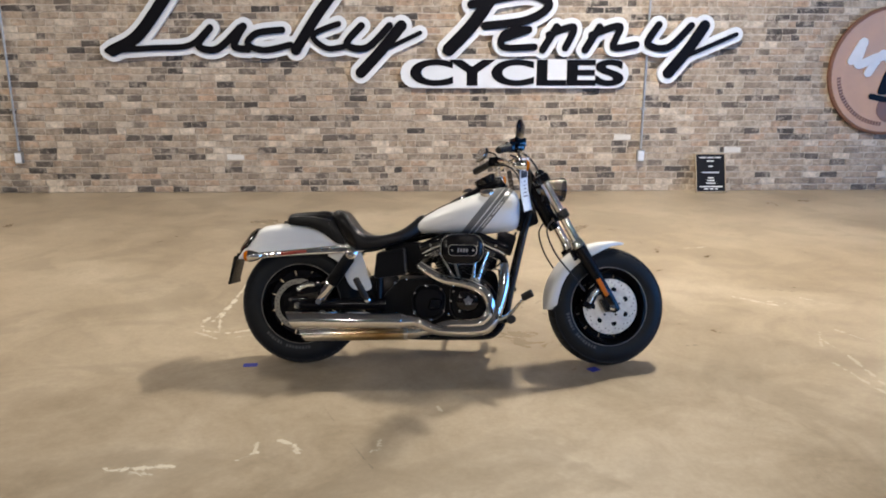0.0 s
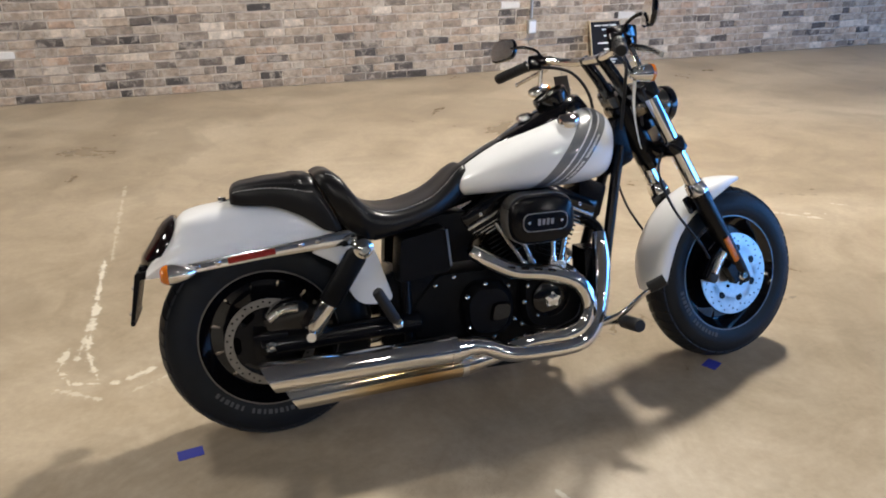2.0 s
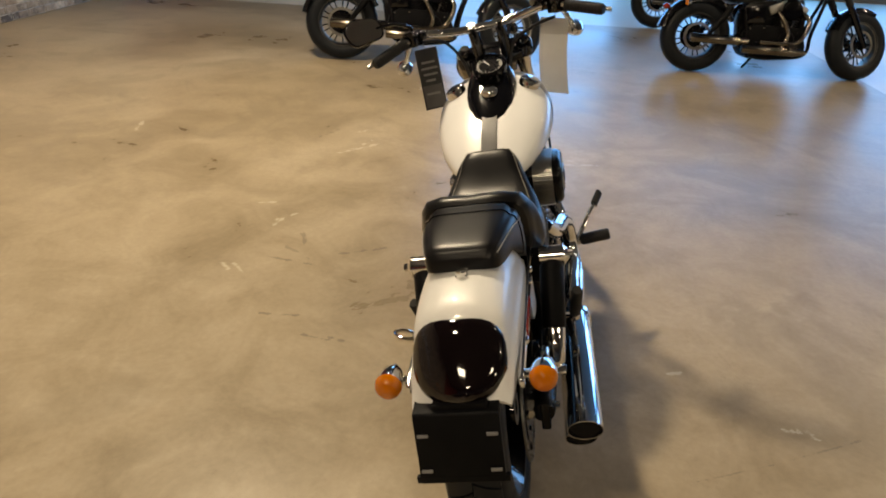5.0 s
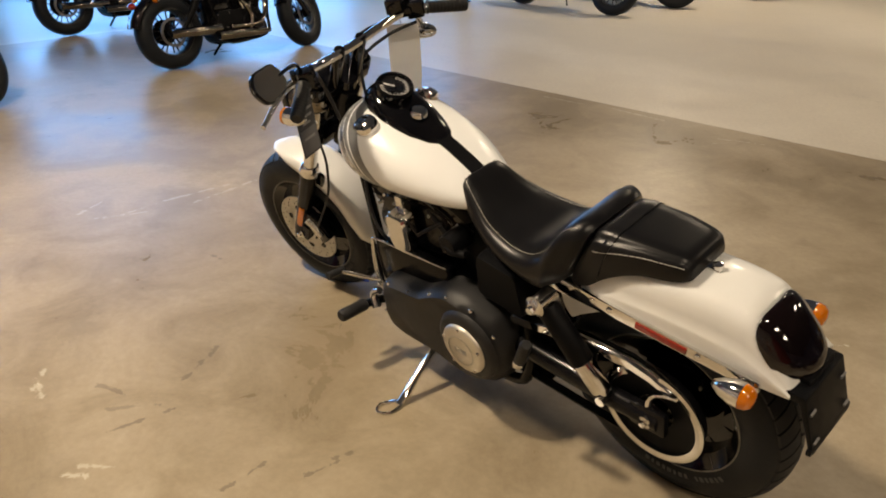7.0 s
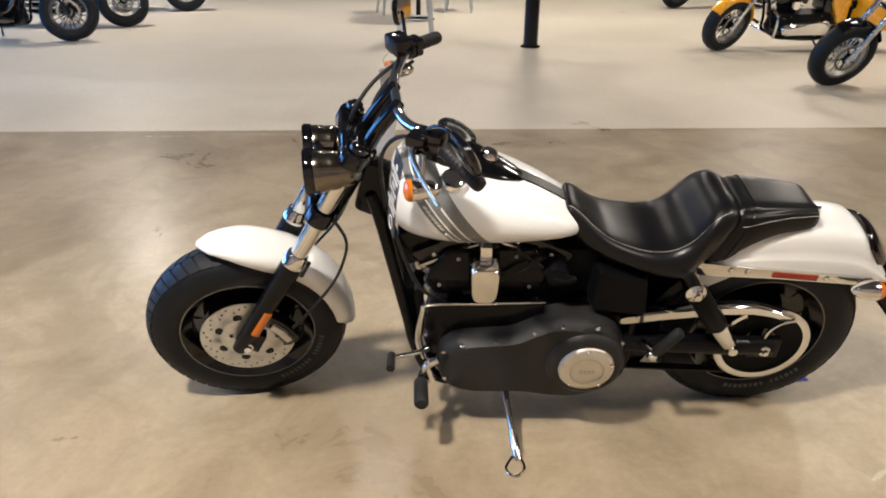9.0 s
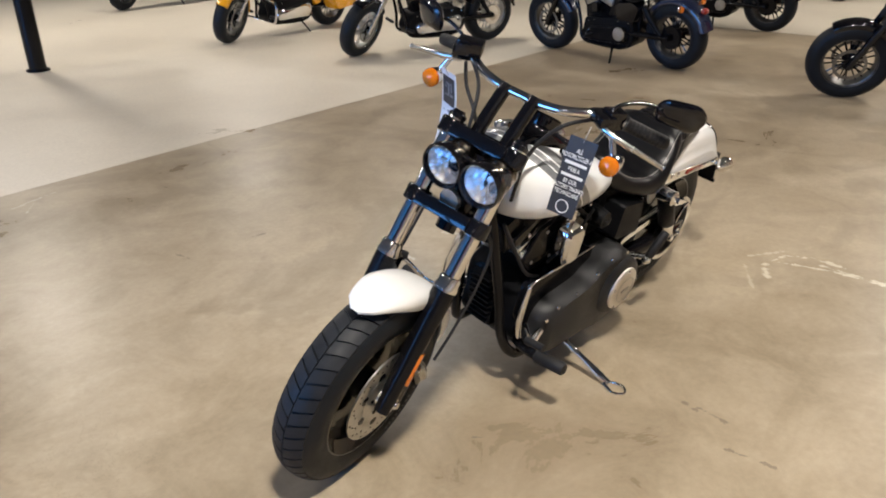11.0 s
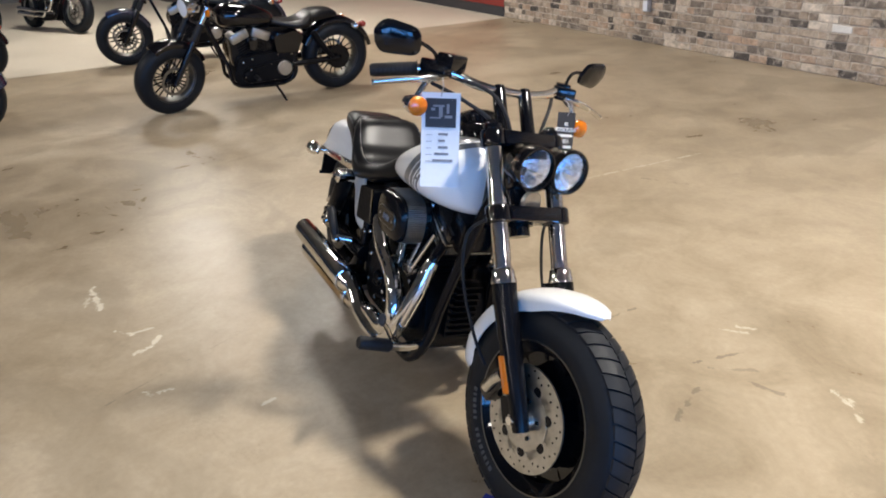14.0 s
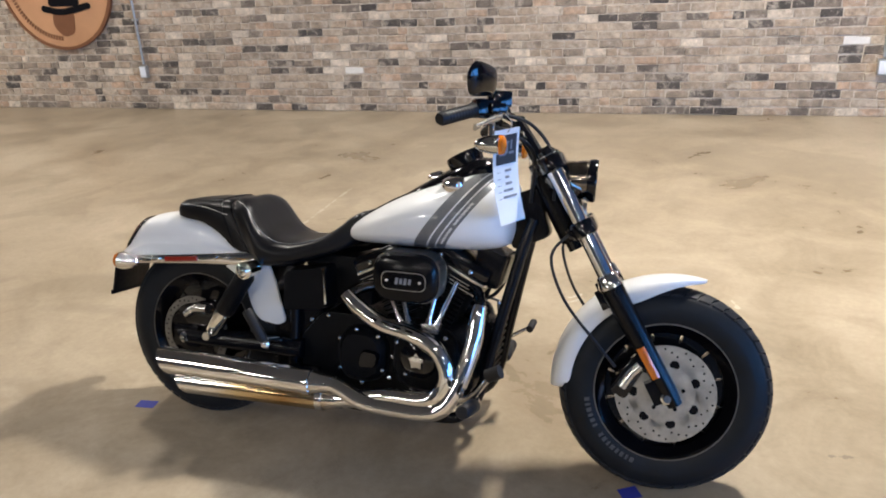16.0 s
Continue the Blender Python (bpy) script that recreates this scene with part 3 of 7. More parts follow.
def coin(x, z, r):
    c = thing("coin_sign", pose(x, FACE, z) @ Matrix.Diagonal((0.9676, 1, 0.9676, 1)), "round copper coin sign with dark rim on brick", "sign", "coin signs")
    part("disc", Shape().lathe([(0.0, 0.0), (r - 0.03, 0.0), (r - 0.03, 0.03), (0.0, 0.03)], (0, -0.032, 0), (0, 1, 0), 64), COPPER, c)
    part("rim", Shape().lathe([(r - 0.035, -0.012), (r, -0.006), (r, 0.03), (r - 0.035, 0.03)], (0, -0.032, 0), (0, 1, 0), 64, True), COPPERDARK, c)
    s = Shape()
    ribbon(s, [(-0.50, 0.12), (-0.38, 0.34), (-0.42, 0.08), (-0.2, 0.16), (0.1, 0.2)], 0.05, -0.046, -0.0325)
    ribbon(s, [(-0.28, -0.02), (-0.12, 0.2), (0.05, 0.06), (0.3, 0.16)], 0.05, -0.047, -0.0325)
    part("script_shape", s, SILVERP, c)
    h = Shape()
    h.prism(round_outline([(-0.14, -0.28), (0.30, -0.28), (0.26, 0.0), (-0.06, 0.02)], 0.06), -0.040, -0.033)
    ribbon(h, [(-0.2, -0.30), (0.05, -0.34), (0.4, -0.28)], 0.035, -0.042, -0.0325)
    part("hat_shape", h, SIGNB, c)
    low = Shape().prism(round_outline([(-0.1, -0.34), (0.2, -0.34), (0.16, -0.58), (0.0, -0.62), (-0.12, -0.5)], 0.06), -0.037, -0.033)
    part("shade_shape", low, COPPERDARK, c)
    marks = Shape()
    for k in range(24):
        a = radians(188 + k * 3.4)
        m = Matrix.Rotation(-a + math.pi / 2, 3, 'Y')
        marks.box(((r - 0.13) * math.cos(a), -0.0345, (r - 0.13) * math.sin(a)), (0.026, 0.003, 0.05), m)
    part("lettering_bars", marks, COPPERDARK, c)


coin(5.602, 1.412, 0.762)
coin(-5.517, 1.406, 0.762)


def conduit(x, z):
    c = thing("conduit", pose(x, FACE, z), "grey steel conduit running down to an outlet box", "conduit", "wall conduits")
    part("pipe", Shape().cyl((0, -0.02, 0.08), (0, -0.02, CEIL - z), 0.013, seg=12), GALV, c)
    part("outlet_box", Shape().box((0, -0.028, 0), (0.085, 0.055, 0.13)), GALV, c, bevel=0.006)
    part("cover", Shape().box((0, -0.058, 0), (0.07, 0.006, 0.11)), SIGNW, c, bevel=0.002)
    part("strap", Shape().box((0, -0.02, 0.55), (0.06, 0.036, 0.02)), GALV, c)


conduit(2.715, 0.429)
conduit(-4.566, 0.420)

easel = thing("letter_board", pose(3.555, WALL_Y - 0.172, 0.004) @ pose(0, 0, 0, -17.5) @ Matrix.Diagonal((0.856, 1, 0.919, 1)), "black letter board in a pale wooden frame leaning on brick", "board")
part("panel", Shape().box((0, 0, 0.255), (0.40, 0.012, 0.484)), INK, easel, "black felt panel")
for x, z, sx, sz in ((-0.2065, 0.255, 0.013, 0.51), (0.2065, 0.255, 0.013, 0.51), (0, 0.0065, 0.40, 0.013), (0, 0.5035, 0.40, 0.013)):
    part("frame_bar", Shape().box((x, 0, z), (sx, 0.026, sz)), WOOD, easel, bevel=0.003)
for z, spans in ((0.455, (-0.15, -0.06, -0.04, 0.04, 0.06, 0.15)), (0.41, (-0.05, 0.05)), (0.34, (-0.03, 0.03)), (0.26, (-0.12, 0.12)), (0.19, (-0.04, 0.04)),
                 (0.155, (-0.05, 0.05)), (0.12, (-0.07, 0.07)), (0.075, (-0.16, 0.16)), (0.045, (-0.1, -0.04, -0.02, 0.03, 0.05, 0.1))):
    for i in range(0, len(spans), 2):
        part("letter_bar", Shape().box(((spans[i] + spans[i + 1]) / 2, -0.009, z), (spans[i + 1] - spans[i], 0.004, 0.015)), WHITEINK, easel)

# two pieces of floor tape beside the tyres
solid("floor_tape", Shape().box((0, 0, 0.0012), (0.075, 0.045, 0.001)), TAPE, "piece of blue masking tape stuck on the floor", "tape", m=pose(-0.816, 0.010, 0.0, 0, 0, 6), group="tape marks")
solid("floor_tape", Shape().box((0, 0, 0.0012), (0.06, 0.05, 0.001)), TAPE, "crumpled piece of blue masking tape on the floor", "tape", m=pose(0.985, -0.095, 0.0, 0, 0, 30), group="tape marks")


# steel post
def post(x, y, r=0.085):
    p = thing("post", pose(x, y, 0), "round black steel column on the pale floor", "post", "steel columns")
    part("shaft", Shape().cyl((0, 0, 0), (0, 0, CEIL), r, seg=24), FRAME, p)
    part("foot_ring", Shape().lathe([(r + 0.001, 0), (r + 0.03, 0), (r + 0.03, 0.015), (r + 0.001, 0.015)], (0, 0, 0), (0, 0, 1), 24, True), FRAME, p)


post(-1.045, -6.89)
post(6.7, -6.9)
# ==== the white motorcycle ====
BIKE_M = pose(-0.5415, 0.0440, 0.0) @ pose(0, 0, 0, 0, 0, -3.05) @ pose(0, 0, 0, -12.5, 0, 0)
bike = thing("motorcycle", BIKE_M, "white cruiser motorcycle with black engine leaning on its side stand", "motorcycle")
RAKE = radians(29.0)
AXF, AXR = Vector((1.602, 0, 0.313)), Vector((0, 0, 0.320))
UP = Vector((-math.sin(RAKE), 0, math.cos(RAKE)))
FWD = Vector((math.cos(RAKE), 0, math.sin(RAKE)))
PIVOT = AXF - FWD * 0.043
STEER = Matrix.Translation(PIVOT) @ Matrix.Rotation(radians(8.5), 4, UP) @ Matrix.Translation(-PIVOT)
AXLE = Matrix.Translation((0.0, 0.008, 0.0)) @ STEER @ Matrix.Translation(AXF) @ Matrix.Rotation(radians(1), 4, UP) @ Matrix.Translation(-AXF)
WHEEL_FIT = AXLE @ Matrix.Translation(AXF) @ Matrix.Diagonal((0.98, 1.05, 0.98, 1.0)) @ Matrix.Translation(-AXF)


def fork(z, y=0.0, ahead=0.0):
    """A point beside the fork line at height z."""
    p = AXF + UP * ((z - AXF.z) / UP.z) + FWD * ahead
    return Vector((p.x, y, p.z))


def crown(R, w, s):
    return R - 0.0180 * abs(s) ** 2.4, s * 0.385 * w


def tread_blocks(c, R, w, count, skew):
    sh = Shape()
    step = 2 * math.pi / count
    for side in (-1, 1):
        for k in range(count):
            rows_lo, rows_hi = [], []
            for i in range(5):
                s = 0.03 + 0.97 * i / 4
                r, y = crown(R, w, s)
                for dst, dr in ((rows_lo, -0.008), (rows_hi, 0.0)):
                    for edge in (0.075, 0.925):
                        a = (k + edge) * step + skew * s + (0.5 * step if side > 0 else 0)
                        dst.append(c + Vector((math.cos(a) * (r + dr), side * y, math.sin(a) * (r + dr))))
            v, f = rows_lo + rows_hi, []
            for i in range(4):
                a = 10 + 2 * i
                f.append((a, a + 1, a + 3, a + 2))
                f.append((2 * i, 2 * i + 2, a + 2, a))
                f.append((2 * i + 1, a + 1, a + 3, 2 * i + 3))
            f += [(0, 1, 11, 10), (8, 18, 19, 9)]
            sh.add(v, f)
    return sh


def wheel(name, c, R, w, parent, xf, disc_sides, count, letter_arcs):
    hub = Shape()
    hub.lathe([(0.212, -0.44 * w), (0.206, -0.44 * w), (0.196, -0.36 * w), (0.176, -0.24 * w), (0.172, 0), (0.176, 0.24 * w), (0.196, 0.36 * w), (0.206, 0.44 * w), (0.212, 0.44 * w)],
              c, (0, 1, 0), 48, True)
    hub.lathe([(0.02, -0.07), (0.045, -0.07), (0.05, -0.03), (0.05, 0.03), (0.045, 0.07), (0.02, 0.07)], c, (0, 1, 0), 24, True)
    hub.lathe([(0.05, -0.014), (0.090, -0.004), (0.140, -0.010), (0.140, 0.010), (0.090, 0.016), (0.05, 0.014)], c, (0, 1, 0), 48, True)
    spokes = []
    for k in range(12):
        a = 2 * math.pi * k / 12
        pts = []
        for r, half in ((0.136, 0.037), (0.146, 0.0360), (0.160, 0.0385), (0.171, 0.0430), (0.184, 0.049)):
            pts.append([c + Vector((math.cos(a) * r - math.sin(a) * t, y, math.sin(a) * r + math.cos(a) * t)) for t, y in ((-half, -0.011), (half, -0.011), (half, 0.011), (-half, 0.011))])
        spokes.append(Shape().rings(pts))
    wh = part(name, hub, BLACK, parent, "gloss black slotted wheel", xf=xf)
    for sp in spokes:
        part("spoke", sp, BLACK, wh, xf=xf)
    for s in (-1, 1):
        part("rim_edge", Shape().lathe([(0.2065, 0.442 * w * s), (0.2105, 0.442 * w * s), (0.2105, 0.448 * w * s), (0.2065, 0.448 * w * s)], c, (0, 1, 0), 60, True), RIMEDGE, wh, "machined rim edge", xf=xf)
    B = R - 0.007
    half = [(0.204, 0.42), (0.215, 0.455), (0.232, 0.487), (0.252, 0.50), (R - 0.055, 0.485), (R - 0.033, 0.435), (B - 0.0155, 0.375), (B - 0.0055, 0.25), (B - 0.001, 0.12), (B, 0)]
    prof = [(r, -h * w) for r, h in half] + [(r, h * w) for r, h in half[-2::-1]]
    part("tyre", Shape().lathe(prof, c, (0, 1, 0), 72, True), TYRE, wh, "black rubber tyre", xf=xf)
    tagged(part("tread", tread_blocks(c, R, w, count, 0.085), TREAD, wh, "chevron tread blocks", xf=xf), kind="stuff")
    bars = Shape()
    for start, n in letter_arcs:
        for k in range(n):
            if k == 6:
                continue
            a = radians(start + k * 4.2)
            m = Matrix.Rotation(-a, 3, 'Y')
            for s in (-1, 1):
                bars.box(c + Vector((math.cos(a) * 0.231, s * (0.484 * w + 0.0012), math.sin(a) * 0.231)), (0.015, 0.0014, (0.0105, 0.007, 0.012, 0.0085)[k % 4]), m)
    tagged(part("sidewall_mark", bars, MOULD, wh, "raised marks on the sidewall", xf=xf), kind="stuff")
    for s in disc_sides:
        y = s * (0.5 * w + 0.005) if name == "front_wheel" else s * 0.098
        d = Shape()
        edge = 0.147 if name == "front_wheel" else 0.133
        d.lathe([(0.108, -0.0025), (edge, -0.0025), (edge, 0.0025), (0.108, 0.0025)], c + Vector((0, y, 0)), (0, 1, 0), 60, True)
        if name == "front_wheel":
            plate = Shape().lathe([(0.084, -0.0022), (0.110, -0.0022), (0.110, 0.0022), (0.084, 0.0022)], c + Vector((0, y, 0)), (0, 1, 0), 60, True)
            part("disc_web", plate, STEEL, wh, xf=xf)
            for k in range(7):
                a0 = 2 * math.pi * (k + 0.5) / 7
                rim = [(r2, da) for r2, da in ((0.083, -0.13), (0.083, 0.13), (0.092, 0.17), (0.103, 0.10), (0.106, 0.0), (0.103, -0.10), (0.092, -0.17))]
                rings = [[c + Vector((math.cos(a0 + da) * r2, y + s * h, math.sin(a0 + da) * r2)) for r2, da in rim] for h in (0.0015, 0.0031)]
                part("disc_slot", Shape().rings(rings), FRAME, wh, xf=xf)
        part("disc_centre", Shape().lathe([(0.03, -0.003), (0.086, -0.003), (0.086, 0.003), (0.03, 0.003)], c + Vector((0, y, 0)), (0, 1, 0), 48, True), STEEL if name == "front_wheel" else FRAME, wh, xf=xf)
        for k in range(7):
            a = 2 * math.pi * k / 7
            pts = []
            for r, hw in ((0.082, 0.024), (0.097, 0.016), (0.112, 0.026)):
                pts.append([c + Vector((math.cos(a) * r - math.sin(a) * t, y + h, math.sin(a) * r + math.cos(a) * t)) for t, h in ((-hw, -0.0022), (hw, -0.0022), (hw, 0.0022), (-hw, 0.0022))])
            part("disc_arm", Shape().rings(pts), STEEL if name == "front_wheel" else FRAME, wh, xf=xf)
        part("brake_disc", d, STEEL if name == "front_wheel" else DISCDARK, wh, "drilled steel brake disc", xf=xf)
        holes = Shape()
        for k in range(42):
            a = 2 * math.pi * k / 42
            r = 0.113 + (edge - 0.118) / 3 * (0.5 + k % 3)
            o = c + Vector((math.cos(a) * r, y + s * 0.0026, math.sin(a) * r))
            holes.cyl(o, o + Vector((0, s * 0.0006, 0)), 0.0033, seg=8)
        for k in range(5):
            a = 2 * math.pi * k / 5 + 0.3
            o = c + Vector((math.cos(a) * 0.052, y + s * 0.003, math.sin(a) * 0.052))
            holes.cyl(o, o + Vector((0, s * 0.004, 0)), 0.006, seg=8)
        tagged(part("drilling", holes, FRAME, wh, xf=xf), kind="stuff")
        part("disc_carrier", Shape().lathe([(0.0, 0.0), (0.034, 0.0), (0.030, s * 0.016), (0.0, s * 0.018)], c + Vector((0, y + s * 0.003, 0)), (0, 1, 0), 24), ALU, wh, xf=xf)
    return wh


wheel("front_wheel", AXF, 0.316, 0.132, bike, WHEEL_FIT, (-1, 1), 46, ((190, 15),))
wheel("rear_wheel", AXR + Vector((0, 0.008, 0)), 0.322, 0.150, bike, None, (-1,), 46, ((222, 15),))

def studs(name, places, size, material, parent, label="", xf=None):
    """Small domed bolts that share one mesh."""
    me = mesh_of(name, Shape().ball((0, 0, 0), size, 10), material)
    for p in places:
        ob = new(name, me)
        ob.parent = parent
        ob.location = xf @ Vector(p) if xf is not None else p
        if label:
            tagged(ob, label)


# fork, clamps and front fender
for s in (-1, 1):
    y = s * 0.102
    part("fork_tube", Shape().cyl(fork(0.60, y), fork(0.992, y), 0.0245, seg=24), CHROME, bike, "chrome fork tube", xf=STEER)
    part("fork_cap", Shape().lathe([(0.0, 0.02), (0.016, 0.02), (0.02, 0.012), (0.026, 0.008), (0.026, -0.004), (0.0, -0.004)], fork(0.995, y), UP, 20), BLACK, bike, xf=STEER)
    leg = Shape()
    leg.tube([fork(0.632, y), fork(0.60, y), fork(0.50, y + 0.002, 0.005), fork(0.40, y + 0.005, 0.010), fork(0.33, y + 0.007, 0.014), fork(0.285, y + 0.008, 0.015)], [0.034, 0.034, 0.031, 0.028, 0.026, 0.022], 20)
    leg.box(fork(0.335, y + 0.007, -0.015), (0.045, 0.034, 0.07), Matrix.Rotation(-RAKE, 3, 'Y'))
    part("fork_leg", leg, FRAME, bike, "gloss black lower fork leg", xf=STEER)
    part("fork_collar", Shape().lathe([(0.026, 0.035), (0.031, 0.03), (0.033, 0.01), (0.036, 0.004), (0.036, -0.006), (0.026, -0.006)], fork(0.628, y), UP, 24, True), CHROME, bike, xf=STEER)
    part("axle_nut", Shape().lathe([(0.0, 0.028 * s), (0.011, 0.028 * s), (0.013, 0.02 * s), (0.018, 0.018 * s), (0.018, 0)], AXF + Vector((0, s * 0.104, 0)), (0, 1, 0), 12), CHROME, bike, xf=AXLE)
    refl = [fork(0.372, y + 0.006 + s * 0.027, 0.002), fork(0.458, y + 0.003 + s * 0.028, -0.001)]
    part("side_reflector", Shape().tube(refl, 0.0125, 10, flat=0.45), AMBER, bike, "amber reflector strip", xf=STEER)
    cal = Shape()
    cal.prism(round_outline([(-0.165, 0.01), (-0.12, 0.085), (-0.075, 0.125), (-0.05, 0.10), (-0.085, 0.045), (-0.115, -0.02)], 0.02), s * 0.066, s * 0.116)
    cal.v = [(AXF.x + p[0], p[1], AXF.z + p[2]) for p in cal.v]
    part("brake_caliper", cal, BLACK, bike, bevel=0.004, xf=AXLE)
    pad = Shape().tube([AXF + Vector((-0.128, s * 0.118, 0.022)), AXF + Vector((-0.105, s * 0.118, 0.062)), AXF + Vector((-0.08, s * 0.118, 0.088))], 0.015, 10, flat=1.0)
    part("caliper_cover", pad, ALU, bike, "polished caliper cover", xf=AXLE)
    for z in (0.968, 0.786):
        part("clamp_end", Shape().lathe([(0.027, -0.024), (0.037, -0.02), (0.037, 0.018), (0.033, 0.024), (0.027, 0.024)], fork(z, y), UP, 20, True), BLACK, bike, xf=STEER)
for z in (0.968, 0.786):
    bar = Shape().box(fork(z, 0, -0.018), (0.062, 0.19, 0.036), Matrix.Rotation(-RAKE, 3, 'Y'))
    bar.box(fork(z, 0, 0.024), (0.030, 0.18, 0.040), Matrix.Rotation(-RAKE, 3, 'Y'))
    part("fork_clamp", bar, BLACK, bike, "black fork yoke", bevel=0.006, xf=STEER)
part("steering_stem", Shape().cyl(fork(0.74, 0, -0.043), fork(0.99, 0, -0.043), 0.03, seg=20), BLACK, bike, xf=STEER)

fen = []
for i in range(23):
    t = i / 22
    a = radians(73 + (183 - 73) * t)
    wide = 0.074 * min(1.0, 0.16 + 0.84 * math.sqrt(t / 0.2)) * min(1.0, 0.55 + 1.6 * math.sqrt(max(0.0, (1 - t) * 0.4)))
    lift = 0.006 * max(0.0, 1 - t * 5)
    ring = []
    outer = [(-1.0, 0.292), (-1.02, 0.315), (-0.94, 0.333), (-0.7, 0.3435), (-0.35, 0.349), (0, 0.351), (0.35, 0.349), (0.7, 0.3435), (0.94, 0.333), (1.02, 0.315), (1.0, 0.292)]
    sk = min(1.0, 0.12 + 0.88 * t / 0.3)
    prof = [(yy, 0.351 - (0.351 - r) * sk) for yy, r in outer]
    prof += [(yy * 0.96, r - 0.0035) for yy, r in reversed(prof)]
    for yy, r in prof:
        ring.append(AXF + Vector((math.cos(a) * (r + lift - 0.008 * t), yy * wide, math.sin(a) * (r + lift - 0.008 * t))))
    fen.append(ring)
part("front_fender", Shape().rings(fen), WHITE, bike, "white front fender", xf=WHEEL_FIT, angle=60)
for s in (-1, 1):
    br = Shape().box(fork(0.60, s * 0.083, -0.028), (0.05, 0.012, 0.06), Matrix.Rotation(-RAKE, 3, 'Y'))
    part("fender_bracket", br, BLACK, bike, bevel=0.003, xf=STEER)

# twin headlamps
for s in (-1, 1):
    o = Vector((1.318, s * 0.0605 + 0.028, 0.924))
    ax = Vector((1.0, 0, -0.04))
    shell = Shape().lathe([(0.012, -0.100), (0.030, -0.094), (0.0445, -0.072), (0.0475, -0.056), (0.0465, -0.050), (0.0520, -0.034), (0.0540, -0.018), (0.0530, -0.012), (0.0575, 0.006), (0.0590, 0.03), (0.0565, 0.034), (0.0555, 0.02), (0.03, -0.04), (0.012, -0.06)], o, ax, 36, True)
    hl = part("headlamp", shell, DARKCHROME, bike, "round headlamp in a dark ribbed chrome shell", xf=STEER)
    part("rim", Shape().lathe([(0.0572, 0.024), (0.0625, 0.027), (0.0640, 0.045), (0.0610, 0.051), (0.0565, 0.05), (0.0565, 0.030)], o, ax, 36, True), BLACK, hl, "black lamp rim", xf=STEER)
    dish = []
    for i in range(9):
        r = 0.006 + 0.049 * i / 8
        dish.append((r, -0.046 + 0.078 * (r / 0.055) ** 2))
    facets = Shape()
    u = ax.normalized().orthogonal().normalized()
    w2 = ax.normalized().cross(u)
    rows = []
    for i2, (r, h) in enumerate(dish + [(0.056, 0.030), (0.054, 0.018), (0.032, -0.034), (0.006, -0.056)]):
        rows.append([o + ax.normalized() * (h + (0.0030 * ((k + i2) % 2) if i2 < 8 else 0.0)) + (u * math.cos(q) + w2 * math.sin(q)) * r for k, q in ((k, 2 * math.pi * k / 16) for k in range(16))])
    facets.rings(rows, False, True)
    part("reflector", facets, LAMPDISH, hl, "faceted chrome reflector", angle=1, xf=STEER)
    part("bulb", Shape().ball(o + ax * -0.01, (0.008, 0.008, 0.016), 12, axis=ax), PAPER, hl, xf=STEER)
    part("lens", Shape().lathe([(0.056, 0.04), (0.047, 0.046), (0.025, 0.051), (0.0, 0.053), (0.0, 0.050), (0.025, 0.048), (0.047, 0.043), (0.056, 0.037)], o, ax, 36, True), GLASS, hl, "clear glass lens", xf=STEER).visible_shadow = False
nac = Shape().box((1.275, 0.012, 0.895), (0.05, 0.13, 0.10), Matrix.Rotation(-RAKE, 3, 'Y'))
nac.tube([(1.29, -0.05, 0.93), (1.33, -0.02, 0.955), (1.33, 0.02, 0.955), (1.29, 0.05, 0.93)], 0.011, 10, 4)
part("headlamp_bracket", nac, BLACK, bike, bevel=0.004, xf=STEER)
part("horn_disc", Shape().lathe([(0.0, 0.01), (0.03, 0.01), (0.034, 0.0), (0.0, 0.0)], (1.335, 0.0, 0.825), (1, 0, 0), 20), STEEL, bike, xf=STEER)

# handlebar, risers and controls
for s in (-1, 1):
    part("riser", Shape().tube([(1.205, s * 0.047 + 0.004, 0.965), (1.163, s * 0.047 + 0.008, 1.03), (1.124, s * 0.047 + 0.013, 1.084), (1.116, s * 0.047 + 0.014, 1.098)], [0.021, 0.0195, 0.0195, 0.016], 18), BLACK, bike, "black handlebar riser", xf=STEER)
BARS = STEER @ Matrix.Translation((0.026, 0.016, 0))
HOSES = STEER @ Matrix.Translation((0.0, 0.010, 0))
bar_pts = [(0.940, 0.372, 1.070), (0.99, 0.295, 1.094), (1.042, 0.215, 1.110), (1.078, 0.14, 1.095), (1.092, 0.07, 1.086)]
full = [(x, -y, z) for x, y, z in bar_pts] + [(1.093, 0, 1.085)] + bar_pts[::-1]
part("handlebar", Shape().tube(full, 0.0135, 16, 6), CHROME, bike, "chrome handlebar", xf=BARS)
